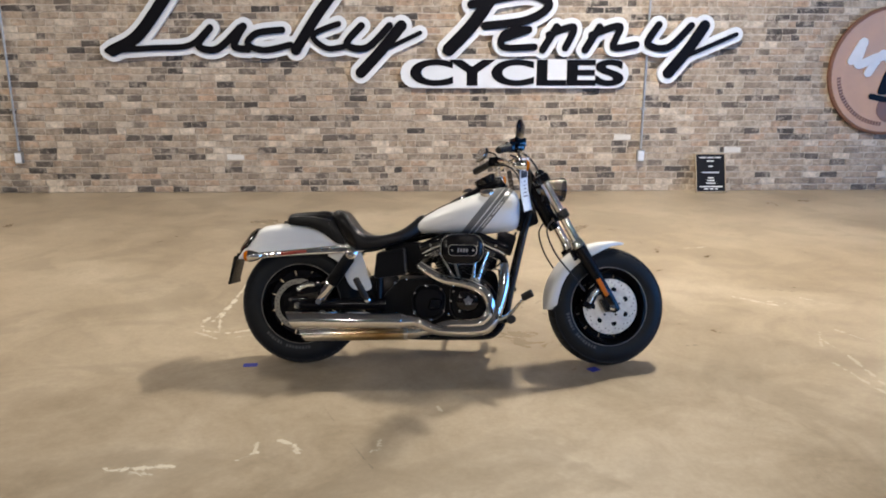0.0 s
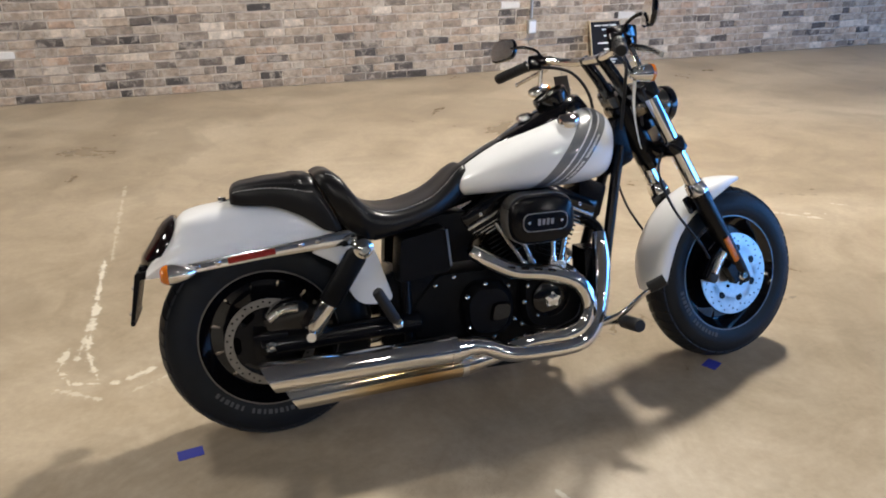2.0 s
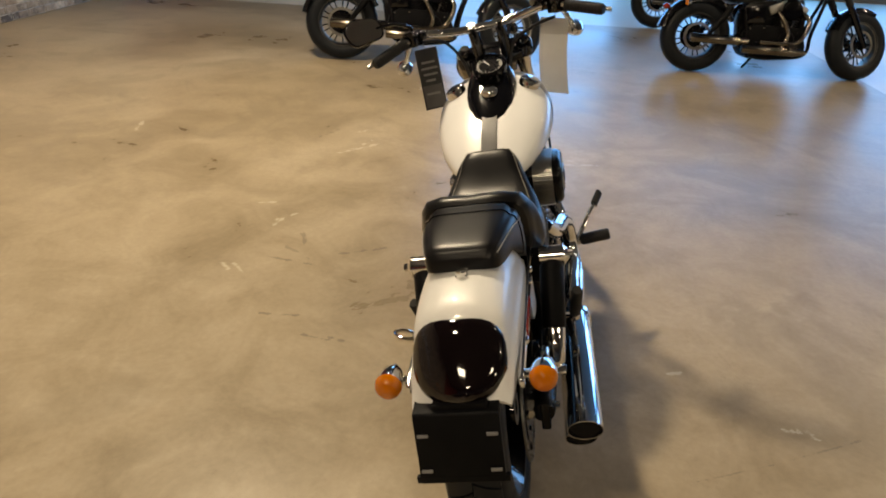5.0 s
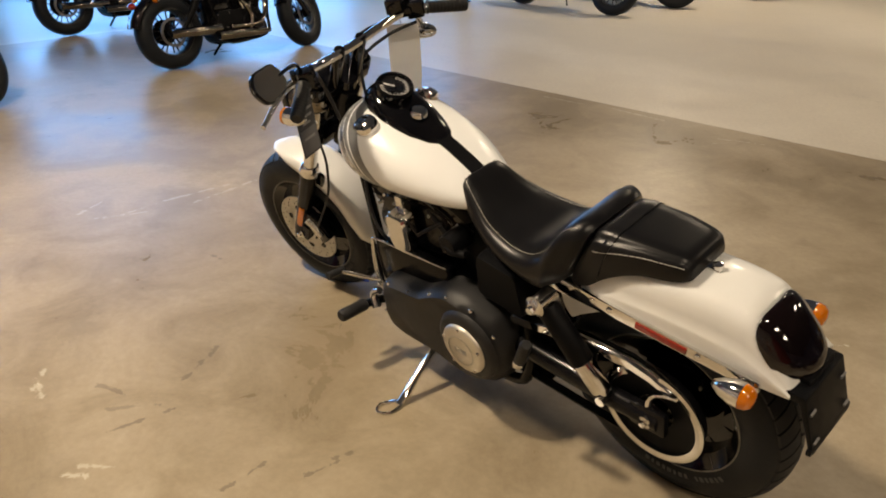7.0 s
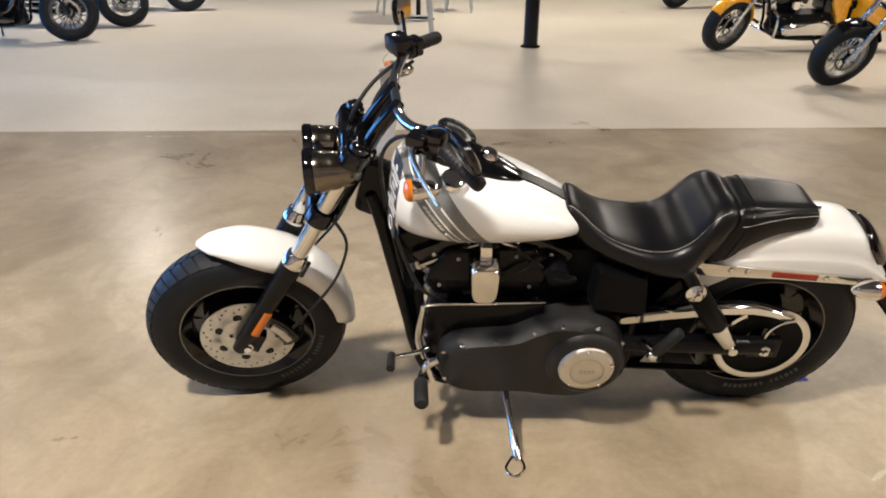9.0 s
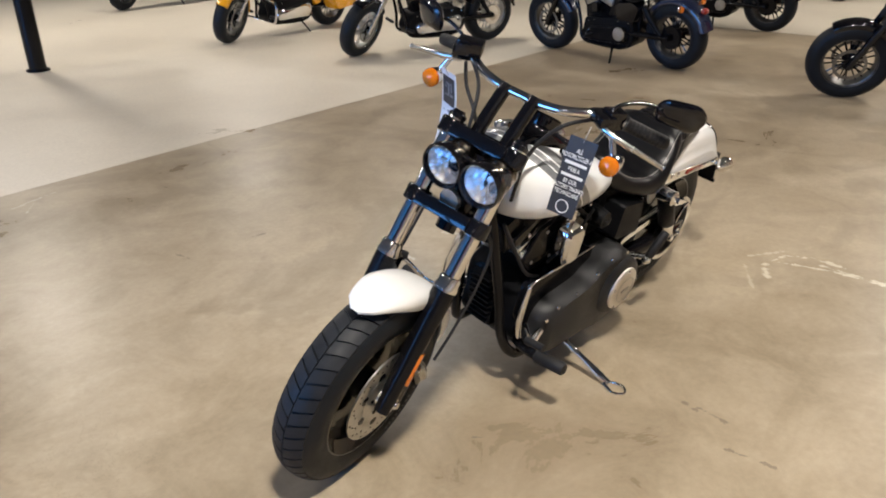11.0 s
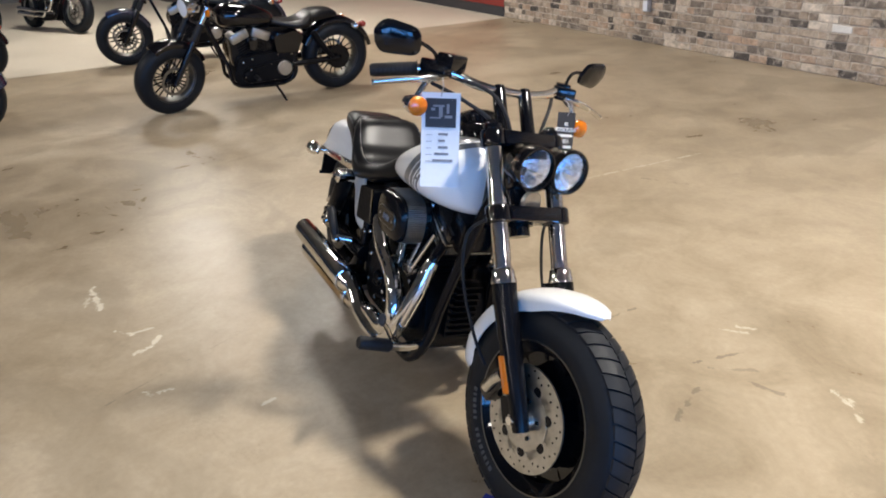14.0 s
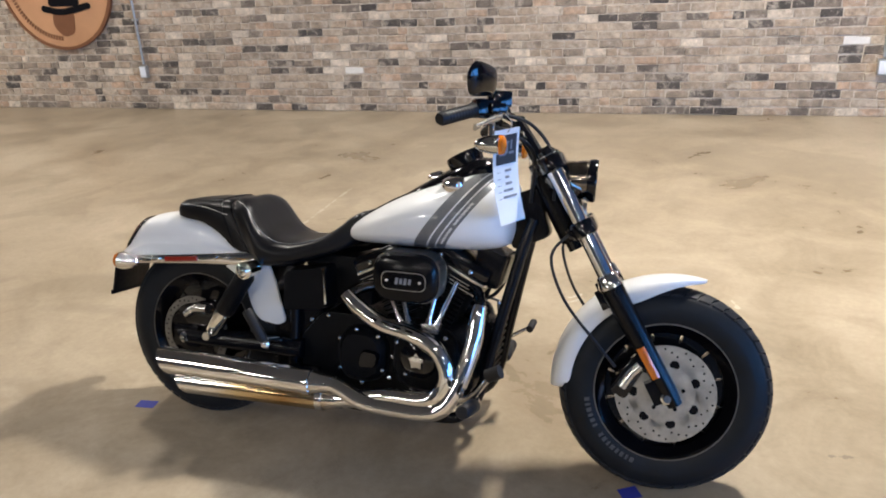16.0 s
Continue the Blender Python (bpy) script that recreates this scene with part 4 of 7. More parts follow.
for s in (-1, 1):
    a, b = Vector((0.935, s * 0.379, 1.068)), Vector((1.005, s * 0.272, 1.101))
    g = part("grip", Shape().tube([a, a + (b - a) * 0.05, a + (b - a) * 0.95, b], [0.015, 0.0185, 0.0185, 0.022], 18), RUBBER, bike, "black rubber grip", xf=BARS)
    ringsg = Shape()
    for k in range(9):
        p = a + (b - a) * (0.12 + 0.09 * k)
        ringsg.cyl(p, p + (b - a).normalized() * 0.006, 0.0191, seg=16)
    part("grip_rib", ringsg, RUBBER, g, xf=BARS)
    sw = Shape().box((1.026, s * 0.243, 1.108), (0.055, 0.045, 0.052), Matrix.Rotation(radians(-33 * s), 3, 'Z'))
    sw.box((1.056, s * 0.226, 1.110), (0.05, 0.07, 0.03), Matrix.Rotation(radians(-33 * s), 3, 'Z'))
    part("switch_housing", sw, BLACK, bike, bevel=0.008, xf=BARS)
    lever = Shape().tube([(1.065, s * 0.225, 1.095), (1.080, s * 0.275, 1.086), (1.064, s * 0.345, 1.070), (1.042, s * 0.406, 1.052), (1.037, s * 0.420, 1.048)], [0.010, 0.0095, 0.0085, 0.007, 0.0095], 12, 4, flat=0.7)
    part("lever", lever, ALU, bike, "polished lever", xf=BARS)
    back = 0.0 if s < 0 else 0.057
    st = Shape().tube([(1.045, s * 0.235, 1.115), (1.045 - back * 0.2, s * 0.250, 1.150), (1.045 - back * 0.7, s * 0.295, 1.170), (1.045 - back, s * (0.328 + 0.4 * back), 1.173)], 0.0055, 10, 5)
    part("mirror_stalk", st, BLACK, bike, xf=BARS)
    mo = Vector((1.045, -0.368, 1.170)) if s < 0 else Vector((0.982, 0.390, 1.170))
    body = []
    outline = round_outline([(-0.066, -0.034), (-0.055, 0.038), (0.045, 0.048), (0.074, 0.012), (0.052, -0.046)], 0.03, 4)
    rm = Matrix.Rotation(radians(24 * s if s < 0 else 17), 3, 'Z') @ Matrix.Rotation(radians(9 if s < 0 else 20), 3, 'Y')
    for dx, k in ((-0.008, 0.94), (-0.005, 1.0), (0.004, 0.97), (0.010, 0.80), (0.014, 0.45)):
        body.append([mo + rm @ Vector((dx, s * py * k, pz * k)) for py, pz in outline])
    part("mirror", Shape().rings(body), BLACK, bike, "black oval mirror", xf=BARS)
    part("mirror_glass", Shape().rings([[mo + rm @ Vector((dx, s * py * 0.9, pz * 0.9)) for py, pz in outline] for dx in (-0.0105, -0.0085)]), CHROME, bike, "mirror glass", xf=BARS)
    so = Vector((1.064, s * 0.298, 1.010))
    part("signal_stalk", Shape().tube([(1.055, s * 0.262, 1.085), (1.06, s * 0.285, 1.04), so], 0.009, 10, 4), CHROME, bike, xf=BARS)
    sig = part("turn_signal", Shape().lathe([(0.0, -0.050), (0.010, -0.045), (0.019, -0.031), (0.025, -0.004), (0.027, 0.020), (0.0, 0.020)], so, (1, 0, 0), 24), CHROME, bike, "chrome bullet turn signal", xf=BARS)
    part("amber_lens", Shape().lathe([(0.0275, 0.0205), (0.0265, 0.031), (0.019, 0.038), (0.0, 0.041), (0.0, 0.0205)], so, (1, 0, 0), 24), AMBER, sig, "amber lens", xf=BARS)
mc = Shape().box((1.065, -0.205, 1.137), (0.055, 0.075, 0.045), Matrix.Rotation(radians(24), 3, 'Z'))
part("brake_reservoir", mc, BLACK, bike, bevel=0.007, xf=BARS)
for name, pts, r in (("clutch_cable", [(1.05, 0.215, 1.09), (1.13, 0.15, 1.06), (1.17, 0.10, 0.96), (1.16, 0.085, 0.80)], 0.0055),
                     ("throttle_cable", [(1.05, -0.225, 1.07), (1.13, -0.16, 1.045), (1.185, -0.075, 0.99), (1.18, -0.05, 0.85)], 0.0055),
                     ("brake_hose", [(1.07, -0.20, 1.10), (1.17, -0.10, 1.08), (1.24, -0.06, 0.99), (1.25, -0.07, 0.86)], 0.0055),
                     ("brake_line", [(1.30, -0.10, 0.765), (1.255, -0.135, 0.70), (1.30, -0.148, 0.58), (1.40, -0.145, 0.46), (1.455, -0.128, 0.395)], 0.0045),
                     ("brake_line", [(1.30, 0.10, 0.765), (1.275, 0.122, 0.70), (1.315, 0.128, 0.58), (1.40, 0.130, 0.46), (1.455, 0.128, 0.395)], 0.0045)):
    part(name, Shape().tube(pts, r, 8, 6), RUBBER, bike, xf=HOSES)


# tank, console and dials
def superring(x, cz, hw, up, dn, n=40, e=2.4, ez=2.4):
    ring = []
    for j in range(n):
        a = 2 * math.pi * j / n
        c, s = math.cos(a), math.sin(a)
        y = hw * math.copysign(abs(c) ** (2 / e), c)
        z = (up if s > 0 else dn) * math.copysign(abs(s) ** (2 / ez), s)
        ring.append(Vector((x, y, cz + z)))
    return ring


TANK = [  # x, half width, bottom, waist, top
    (0.585, 0.040, 0.705, 0.725, 0.742), (0.605, 0.086, 0.694, 0.725, 0.757), (0.65, 0.120, 0.690, 0.735, 0.784), (0.72, 0.150, 0.690, 0.752, 0.824), (0.80, 0.173, 0.690, 0.77, 0.861),
    (0.88, 0.186, 0.690, 0.785, 0.893), (0.96, 0.191, 0.692, 0.80, 0.920), (1.022, 0.184, 0.695, 0.812, 0.936), (1.068, 0.169, 0.700, 0.82, 0.937),
    (1.102, 0.144, 0.708, 0.825, 0.924), (1.127, 0.104, 0.722, 0.828, 0.902), (1.139, 0.053, 0.755, 0.83, 0.870)]


def tank_rows(table, k):
    out = []
    for i in range(len(table) - 1):
        p0, p1, p2, p3 = (table[max(i - 1, 0)], table[i], table[i + 1], table[min(i + 2, len(table) - 1)])
        for j in range(k):
            t = j / k
            out.append(tuple(0.5 * (2 * b + (c - a) * t + (2 * a - 5 * b + 4 * c - d) * t * t + (3 * b - a - 3 * c + d) * t ** 3) for a, b, c, d in zip(p0, p1, p2, p3)))
    return out + [table[-1]]


part("fuel_tank", Shape().rings([superring(x, w, h, t - w, w - b, 44, 2.35, 2.2) for x, h, b, w, t in tank_rows(TANK, 4)]), TANKP, bike, "white teardrop tank with charcoal stripes", angle=70)


def tank_top(x):
    rows = tank_rows(TANK, 4)
    for a, b in zip(rows, rows[1:]):
        if a[0] <= x <= b[0]:
            return a[4] + (b[4] - a[4]) * (x - a[0]) / (b[0] - a[0])
    return rows[-1][4]


def tank_side(x, z):
    """Half width of the tank at a height."""
    rows = tank_rows(TANK, 4)
    for p, q in zip(rows, rows[1:]):
        if p[0] <= x <= q[0]:
            f = (x - p[0]) / (q[0] - p[0])
            _, h, b, w, t = (u + (v - u) * f for u, v in zip(p, q))
            rise = (z - w) / (t - w) if z > w else (w - z) / (w - b)
            return h * max(0.0, 1 - min(1.0, rise) ** 2.2) ** (1 / 2.35)
    return 0.0


con = []
for x, hw, up in ((0.768, 0.032, 0.004), (0.79, 0.050, 0.010), (0.84, 0.070, 0.017), (0.89, 0.080, 0.026), (0.95, 0.083, 0.038), (1.00, 0.078, 0.048), (1.045, 0.060, 0.040), (1.075, 0.036, 0.012)):
    con.append(superring(x, tank_top(x) - 0.012, hw, up + 0.012, 0.03, 28, 2.6, 2.2))
part("console", Shape().rings(con), BLACK, bike, "gloss black tank console")
strap = [[(x, y, tank_top(x) + dz) for y, dz in ((-0.024, 0.0), (-0.024, 0.005), (0.024, 0.005), (0.024, 0.0))] for x in (0.63, 0.68, 0.73, 0.78, 0.80)]
part("tank_strap", Shape().rings(strap), LEATHER, bike, "black leather tank strap")
so = Vector((0.962, 0, 0.970))
sx = Vector((-0.45, 0, 0.89)).normalized()
sp = part("speedometer", Shape().lathe([(0.0, -0.035), (0.052, -0.03), (0.058, 0.0), (0.058, 0.014), (0.050, 0.018), (0.049, 0.008), (0.0, 0.008)], so, sx, 40), BLACK, bike, "round black speedometer")
part("bezel", Shape().lathe([(0.050, 0.0185), (0.0555, 0.0165), (0.0555, 0.019), (0.050, 0.021)], so, sx, 40, True), FRAME, sp, "black bezel")
ticks = Shape()
bu, bv = Vector((0, 1, 0)), sx.cross(Vector((0, 1, 0)))
for k in range(25):
    a = radians(-40 + k * 260 / 24)
    d = bu * math.cos(a) + bv * math.sin(a)
    r0 = 0.036 if k % 2 else 0.032
    ticks.tube([so + sx * 0.0095 + d * r0, so + sx * 0.0095 + d * 0.043], 0.0009, 4)
ticks.tube([so + sx * 0.0115, so + sx * 0.0115 + (bu * 0.6 - bv * 0.8) * 0.034], 0.0013, 5)
part("dial_marks", ticks, WHITEINK, sp)
part("dial_glass", Shape().lathe([(0.0, 0.0165), (0.049, 0.0155), (0.049, 0.0145), (0.0, 0.0150)], so, sx, 32), GLASS, sp).visible_shadow = False
part("ignition_cap", Shape().lathe([(0.0, 0.018), (0.02, 0.016), (0.027, 0.008), (0.028, 0.0), (0.0, 0.0)], (0.868, 0, tank_top(0.868) + 0.022), (-0.3, 0, 0.95), 20), CHROME, bike, "chrome ignition cover")
for s in (-1, 1):
    co = Vector((0.967, s * 0.122, 0.901))
    part("fuel_cap", Shape().lathe([(0.0, 0.022), (0.022, 0.021), (0.032, 0.016), (0.036, 0.006), (0.036, -0.01), (0.0, -0.01)], co, (-0.12, s * 0.38, 0.92), 28), CHROME, bike, "chrome fuel cap")
    marks = Shape()
    for k in range(14):
        if k == 6:
            continue
        z = 0.728 + 0.0095 * k
        x = STRIPE_AT + 0.086 - STRIPE_SLOPE * z
        y = tank_side(x, z)
        dy = (tank_side(x, z + 0.006) - tank_side(x, z - 0.006)) / 0.012
        m = Matrix.Rotation(radians(-s * math.degrees(math.atan(dy))), 3, 'X') @ Matrix.Rotation(radians(-38), 3, 'Y')
        marks.box((x, s * (y + 0.0004), z), (0.0125 if k % 3 else 0.010, 0.0016, 0.0062), m)
    part("stripe_mark", marks, WHITEINK, bike, "pale marks along the stripe")

# seat
SEAT = [  # x, half width, bottom, top, forward slant of the foot
    (0.646, 0.062, 0.725, 0.782, 0), (0.636, 0.078, 0.705, 0.792, 0), (0.606, 0.096, 0.681, 0.776, 0), (0.568, 0.112, 0.662, 0.742, 0), (0.52, 0.132, 0.646, 0.710, 0), (0.46, 0.148, 0.630, 0.690, 0),
    (0.40, 0.158, 0.615, 0.681, 0.0), (0.345, 0.162, 0.606, 0.690, 0.005), (0.300, 0.162, 0.604, 0.720, 0.018), (0.272, 0.160, 0.608, 0.757, 0.032), (0.246, 0.154, 0.614, 0.793, 0.046),
    (0.218, 0.146, 0.622, 0.812, 0.060), (0.190, 0.138, 0.632, 0.814, 0.070), (0.171, 0.128, 0.645, 0.803, 0.075)]
PAD = [(0.168, 0.112, 0.640, 0.797, 0.073), (0.154, 0.117, 0.634, 0.804, 0.072), (0.128, 0.118, 0.641, 0.805, 0.064), (0.082, 0.113, 0.690, 0.803, 0.042), (0.032, 0.104, 0.722, 0.800, 0.020), (-0.015, 0.094, 0.729, 0.795, 0.004),
       (-0.045, 0.086, 0.733, 0.790, 0.0), (-0.061, 0.078, 0.736, 0.781, 0.0), (-0.069, 0.068, 0.738, 0.766, 0.0)]


def pad_ring(x, hw, b, t, slant=0.0):
    k = t - b
    ring = [(-0.93, 0.0), (-1.0, 0.25), (-1.0, 0.55), (-0.95, 0.78), (-0.82, 0.93), (-0.55, 0.985), (-0.25, 0.985), (0, 0.975), (0.25, 0.985), (0.55, 0.985), (0.82, 0.93), (0.95, 0.78), (1.0, 0.55), (1.0, 0.25), (0.93, 0.0)]
    return [Vector((x + slant * (1 - zz), yy * hw, b + zz * k)) for yy, zz in ring]


seat_rows = tank_rows(SEAT, 4)
pad_rows = tank_rows(PAD, 4)
rs = part("rider_seat", Shape().rings([pad_ring(*r) for r in seat_rows]), LEATHER, bike, "black vinyl rider seat", angle=65)


def pillion_ring(x, hw, b, t, slant=0.0):
    """The pad's section: skirt, piped shoulder and a flat top panel."""
    k = t - b
    half = [(0.97, 0.0), (1.0, 0.22), (1.0, 0.52), (0.975, 0.70), (0.93, 0.82), (0.87, 0.87), (0.83, 0.875), (0.79, 0.935), (0.70, 0.985), (0.45, 1.0), (0.2, 1.0)]
    ring = [(-a, c) for a, c in half] + [(a, c) for a, c in reversed(half)]
    return [Vector((x + slant * (1 - zz), yy * hw, b + zz * k)) for yy, zz in ring]


ps = part("pillion_pad", Shape().rings([pillion_ring(*r) for r in pad_rows]), LEATHER, bike, "black vinyl pillion pad", angle=65)
strap = [(x, hw + 0.0025, b - 0.001, t + 0.0025, sl) for x, hw, b, t, sl in pad_rows if 0.098 < x < 0.135]
part("pad_strap", Shape().rings([pillion_ring(*q) for q in strap]), LEATHER, bike, "black vinyl strap round the pad", angle=65)
for s in (-1, 1):
    st = Shape()
    for rows, lo, hi in ((seat_rows, 2, len(seat_rows) - 6),):
        pts = [Vector((x, s * hw * 0.80, b + (t - b) * 0.945 + 0.0005)) for x, hw, b, t, sl in rows[lo:hi]]
        for a, b2 in zip(pts[::1], pts[1::1]):
            st.tube([a + (b2 - a) * 0.1, a + (b2 - a) * 0.9], 0.0011, 5)
    part("stitching", st, THREAD, rs, "pale stitched seam")
    sp2 = Shape()
    pts = [Vector((x + sl * 0.3, s * (hw * 0.972 + 0.0014), b + (t - b) * 0.72)) for x, hw, b, t, sl in pad_rows[6:-5]]
    for a, b2 in zip(pts, pts[1:]):
        sp2.tube([a + (b2 - a) * 0.1, a + (b2 - a) * 0.9], 0.0013, 5)
    part("stitching", sp2, THREAD, ps, "pale stitched seam")
part("seat_bracket", Shape().box((-0.075, 0, 0.742), (0.05, 0.026, 0.006), Matrix.Rotation(radians(-12), 3, 'Y')).cyl((-0.092, 0, 0.738), (-0.092, 0, 0.752), 0.012, seg=14), CHROME, bike, "chrome seat bracket", bevel=0.001)

# rear fender, struts, lights
RF = [(0.215, 0.104, 0.600, 0.650), (0.19, 0.108, 0.594, 0.672), (0.12, 0.112, 0.588, 0.712), (0.05, 0.1135, 0.583, 0.731), (-0.03, 0.1135, 0.578, 0.739), (-0.10, 0.1125, 0.573, 0.738),
      (-0.16, 0.111, 0.568, 0.732), (-0.205, 0.109, 0.563, 0.719), (-0.235, 0.107, 0.559, 0.690), (-0.268, 0.105, 0.556, 0.650), (-0.298, 0.102, 0.554, 0.606), (-0.318, 0.100, 0.553, 0.572)]
out = []
for x, hw, b, t in tank_rows(RF, 3):
    k = t - b
    outer = [(-1.0, 0.0), (-1.01, 0.20), (-1.01, 0.36), (-0.99, 0.41), (-0.952, 0.45), (-0.93, 0.58), (-0.88, 0.74), (-0.79, 0.86), (-0.58, 0.95), (-0.3, 0.99), (0, 1.0), (0.3, 0.99), (0.58, 0.95), (0.79, 0.86), (0.88, 0.74), (0.93, 0.58), (0.952, 0.45), (0.99, 0.41), (1.01, 0.36), (1.01, 0.20), (1.0, 0.0)]
    ring = [Vector((x, yy * hw, b + zz * k)) for yy, zz in outer]
    ring += [Vector((x + 0.003, yy * (hw - 0.004), b + zz * (k - 0.004))) for yy, zz in reversed(outer)]
    out.append(ring)
part("rear_fender", Shape().rings(out), WHITE, bike, "white rear fender", angle=60)
arc = []
for i in range(13):
    a = radians(62 - 50 * i / 12)
    r = 0.366 + 0.012 * i / 12
    hw = 0.100 - 0.008 * i / 12
    arc.append([AXR + Vector((math.cos(a) * rr, y, math.sin(a) * rr)) for y, rr in ((-hw, r - 0.03), (-hw, r), (hw, r), (hw, r - 0.03), (hw - 0.004, r - 0.03), (hw - 0.004, r - 0.004), (-hw + 0.004, r - 0.004), (-hw + 0.004, r - 0.03))])
part("inner_fender", Shape().rings(arc), FRAME, bike, "black inner fender")
for s in (-1, 1):
    side = round_outline([(0.140, 0.580), (0.315, 0.600), (0.340, 0.54), (0.362, 0.46), (0.378, 0.408), (0.350, 0.392), (0.285, 0.400), (0.262, 0.418), (0.242, 0.455), (0.222, 0.53)], 0.014)
    if s > 0:
        side = round_outline([(0.140, 0.580), (0.280, 0.598), (0.275, 0.545), (0.25, 0.505), (0.222, 0.53)], 0.014)
    part("side_panel", Shape().prism(side, s * 0.098, s * 0.108), WHITE, bike, "white side panel behind the shock", bevel=0.003)
    stt = Shape().prism(round_outline([(-0.265, 0.555), (-0.262, 0.582), (0.03, 0.612), (0.29, 0.640), (0.345, 0.628), (0.335, 0.596), (0.26, 0.592), (0.03, 0.580)], 0.01), s * 0.113, s * 0.124)
    strut = part("fender_strut", stt, CHROME, bike, "chrome fender strut", bevel=0.003)
    part("strut_reflector", Shape().box((-0.026, s * 0.1255, 0.591), (0.135, 0.005, 0.018), Matrix.Rotation(radians(-5.5), 3, 'Y')), REDLENS, strut, "red reflector strip", bevel=0.002)
    studs("strut_bolt", [(x, s * 0.124, z) for x, z in ((0.115, 0.607), (0.165, 0.613), (-0.12, 0.583))], (0.009, 0.006, 0.009), CHROME, strut)
    so = Vector((-0.235, s * 0.163, 0.573))
    part("signal_stalk", Shape().tube([(-0.225, s * 0.118, 0.568), so], 0.010, 10), CHROME, bike)
    sg = part("turn_signal", Shape().lathe([(0.0, 0.060), (0.011, 0.052), (0.022, 0.032), (0.029, 0.005), (0.030, -0.015), (0.0, -0.015)], so, (1, 0, 0), 24), CHROME, bike, "chrome bullet turn signal")
    part("amber_lens", Shape().lathe([(0.0, -0.040), (0.018, -0.037), (0.026, -0.029), (0.0295, -0.0155), (0.0, -0.0155)], so, (1, 0, 0), 24), AMBER, sg, "amber lens")
dome = []
for i in range(8):
    t = i / 7
    k = math.sqrt(max(0.0, 1 - (t * 0.985) ** 2))
    ring = []
    for j in range(28):
        a = 2 * math.pi * j / 28
        c, s = math.cos(a), math.sin(a)
        yy, zz = 0.098 * math.copysign(abs(c) ** 0.75, c), (0.082 if s > 0 else 0.058) * math.copysign(abs(s) ** 0.8, s)
        fall = 0.35 + 0.65 * k
        z = 0.624 + zz * fall
        ring.append(Vector((-0.232 - 0.72 * (0.695 - z) - 0.008 - 0.018 * t + 0.034 * (yy * fall / 0.098) ** 2, yy * fall, z + 0.006 + 0.012 * t)))
    dome.append(ring)
part("tail_lamp", Shape().rings(dome), SMOKE, bike, "dark smoked tail lamp")
pl = Shape()
pl.prism(round_outline([(-0.285, 0.575), (-0.350, 0.568), (-0.380, 0.42), (-0.370, 0.418), (-0.338, 0.548), (-0.285, 0.555)], 0.006), -0.078, 0.096)
pl.box((-0.372, 0.009, 0.428), (0.012, 0.19, 0.016))
pl.box((-0.318, 0.0, 0.572), (0.045, 0.11, 0.020))
part("plate_bracket", pl, SATIN, bike, "black number plate bracket", bevel=0.003)
for y in (-0.061, 0.079):
    for z in (0.45, 0.525):
        part("bracket_slot", Shape().box((-0.383 + (z - 0.42) * 0.203, y, z), (0.004, 0.022, 0.006)), GREYINK, bike)


# shocks, swing arm, frame
for s in (-1, 1):
    top, bot = Vector((0.283, s * 0.172, 0.592)), Vector((0.113, s * 0.160, 0.345))
    d = bot - top
    sh = part("shock_absorber", Shape().tube([top + d * 0.06, top + d * 0.1, top + d * 0.62, top + d * 0.64], [0.026, 0.032, 0.032, 0.028], 22), SATIN, bike, "black shock cover")
    part("shock_body", Shape().tube([top + d * 0.62, top + d * 0.64, top + d * 0.92, top + d * 0.98], [0.024, 0.029, 0.027, 0.016], 20), CHROME, sh, "chrome lower shock body")
    part("shock_mount", Shape().cyl(top + Vector((0, -s * 0.03, 0)), top + Vector((0, s * 0.03, 0)), 0.027, seg=20).lathe([(0.0, s * 0.016), (0.016, s * 0.014), (0.021, s * 0.008), (0.029, s * 0.004), (0.029, 0.0), (0.0, 0.0)], top + Vector((0, s * 0.030, 0)), (0, 1, 0), 20).cyl(top + Vector((0, s * 0.044, 0)), top + Vector((0, s * 0.056, 0)), 0.011, seg=6), CHROME, sh)
    part("shock_bolt", Shape().cyl(bot + Vector((0, -s * 0.02, 0)), bot + Vector((0, s * 0.028, 0)), 0.014, seg=12), CHROME, sh)
    arm = Shape().tube([(0.45, s * 0.115, 0.325), (0.30, s * 0.125, 0.328), (0.12, s * 0.130, 0.325), (-0.03, s * 0.130, 0.32)], [0.034, 0.032, 0.032, 0.028], 14, 3)
    arm.box((-0.0, s * 0.135, 0.322), (0.10, 0.022, 0.075))
    part("swing_arm", arm, FRAME, bike, "black swing arm", bevel=0.004)
    part("rear_axle_nut", Shape().lathe([(0.0, s * 0.022), (0.008, s * 0.022), (0.010, s * 0.012), (0.019, s * 0.010), (0.022, 0), (0.0, 0)], (0, s * 0.147, 0.320), (0, 1, 0), 8), CHROME, bike)
    tube = [(1.195, s * 0.028, 0.80), (1.165, s * 0.045, 0.70), (1.10, s * 0.085, 0.42), (1.07, s * 0.10, 0.28), (1.02, s * 0.12, 0.19), (0.92, s * 0.13, 0.165), (0.50, s * 0.13, 0.172), (0.42, s * 0.12, 0.24), (0.415, s * 0.11, 0.40), (0.42, s * 0.10, 0.58)]
    part("frame_tube", Shape().tube(tube, 0.0175, 12, 5), FRAME, bike, "black frame downtube and cradle")
    part("rear_frame_tube", Shape().tube([(0.55, s * 0.06, 0.665), (0.42, s * 0.098, 0.62), (0.32, s * 0.098, 0.604), (0.235, s * 0.096, 0.592)], 0.015, 10, 4), FRAME, bike)
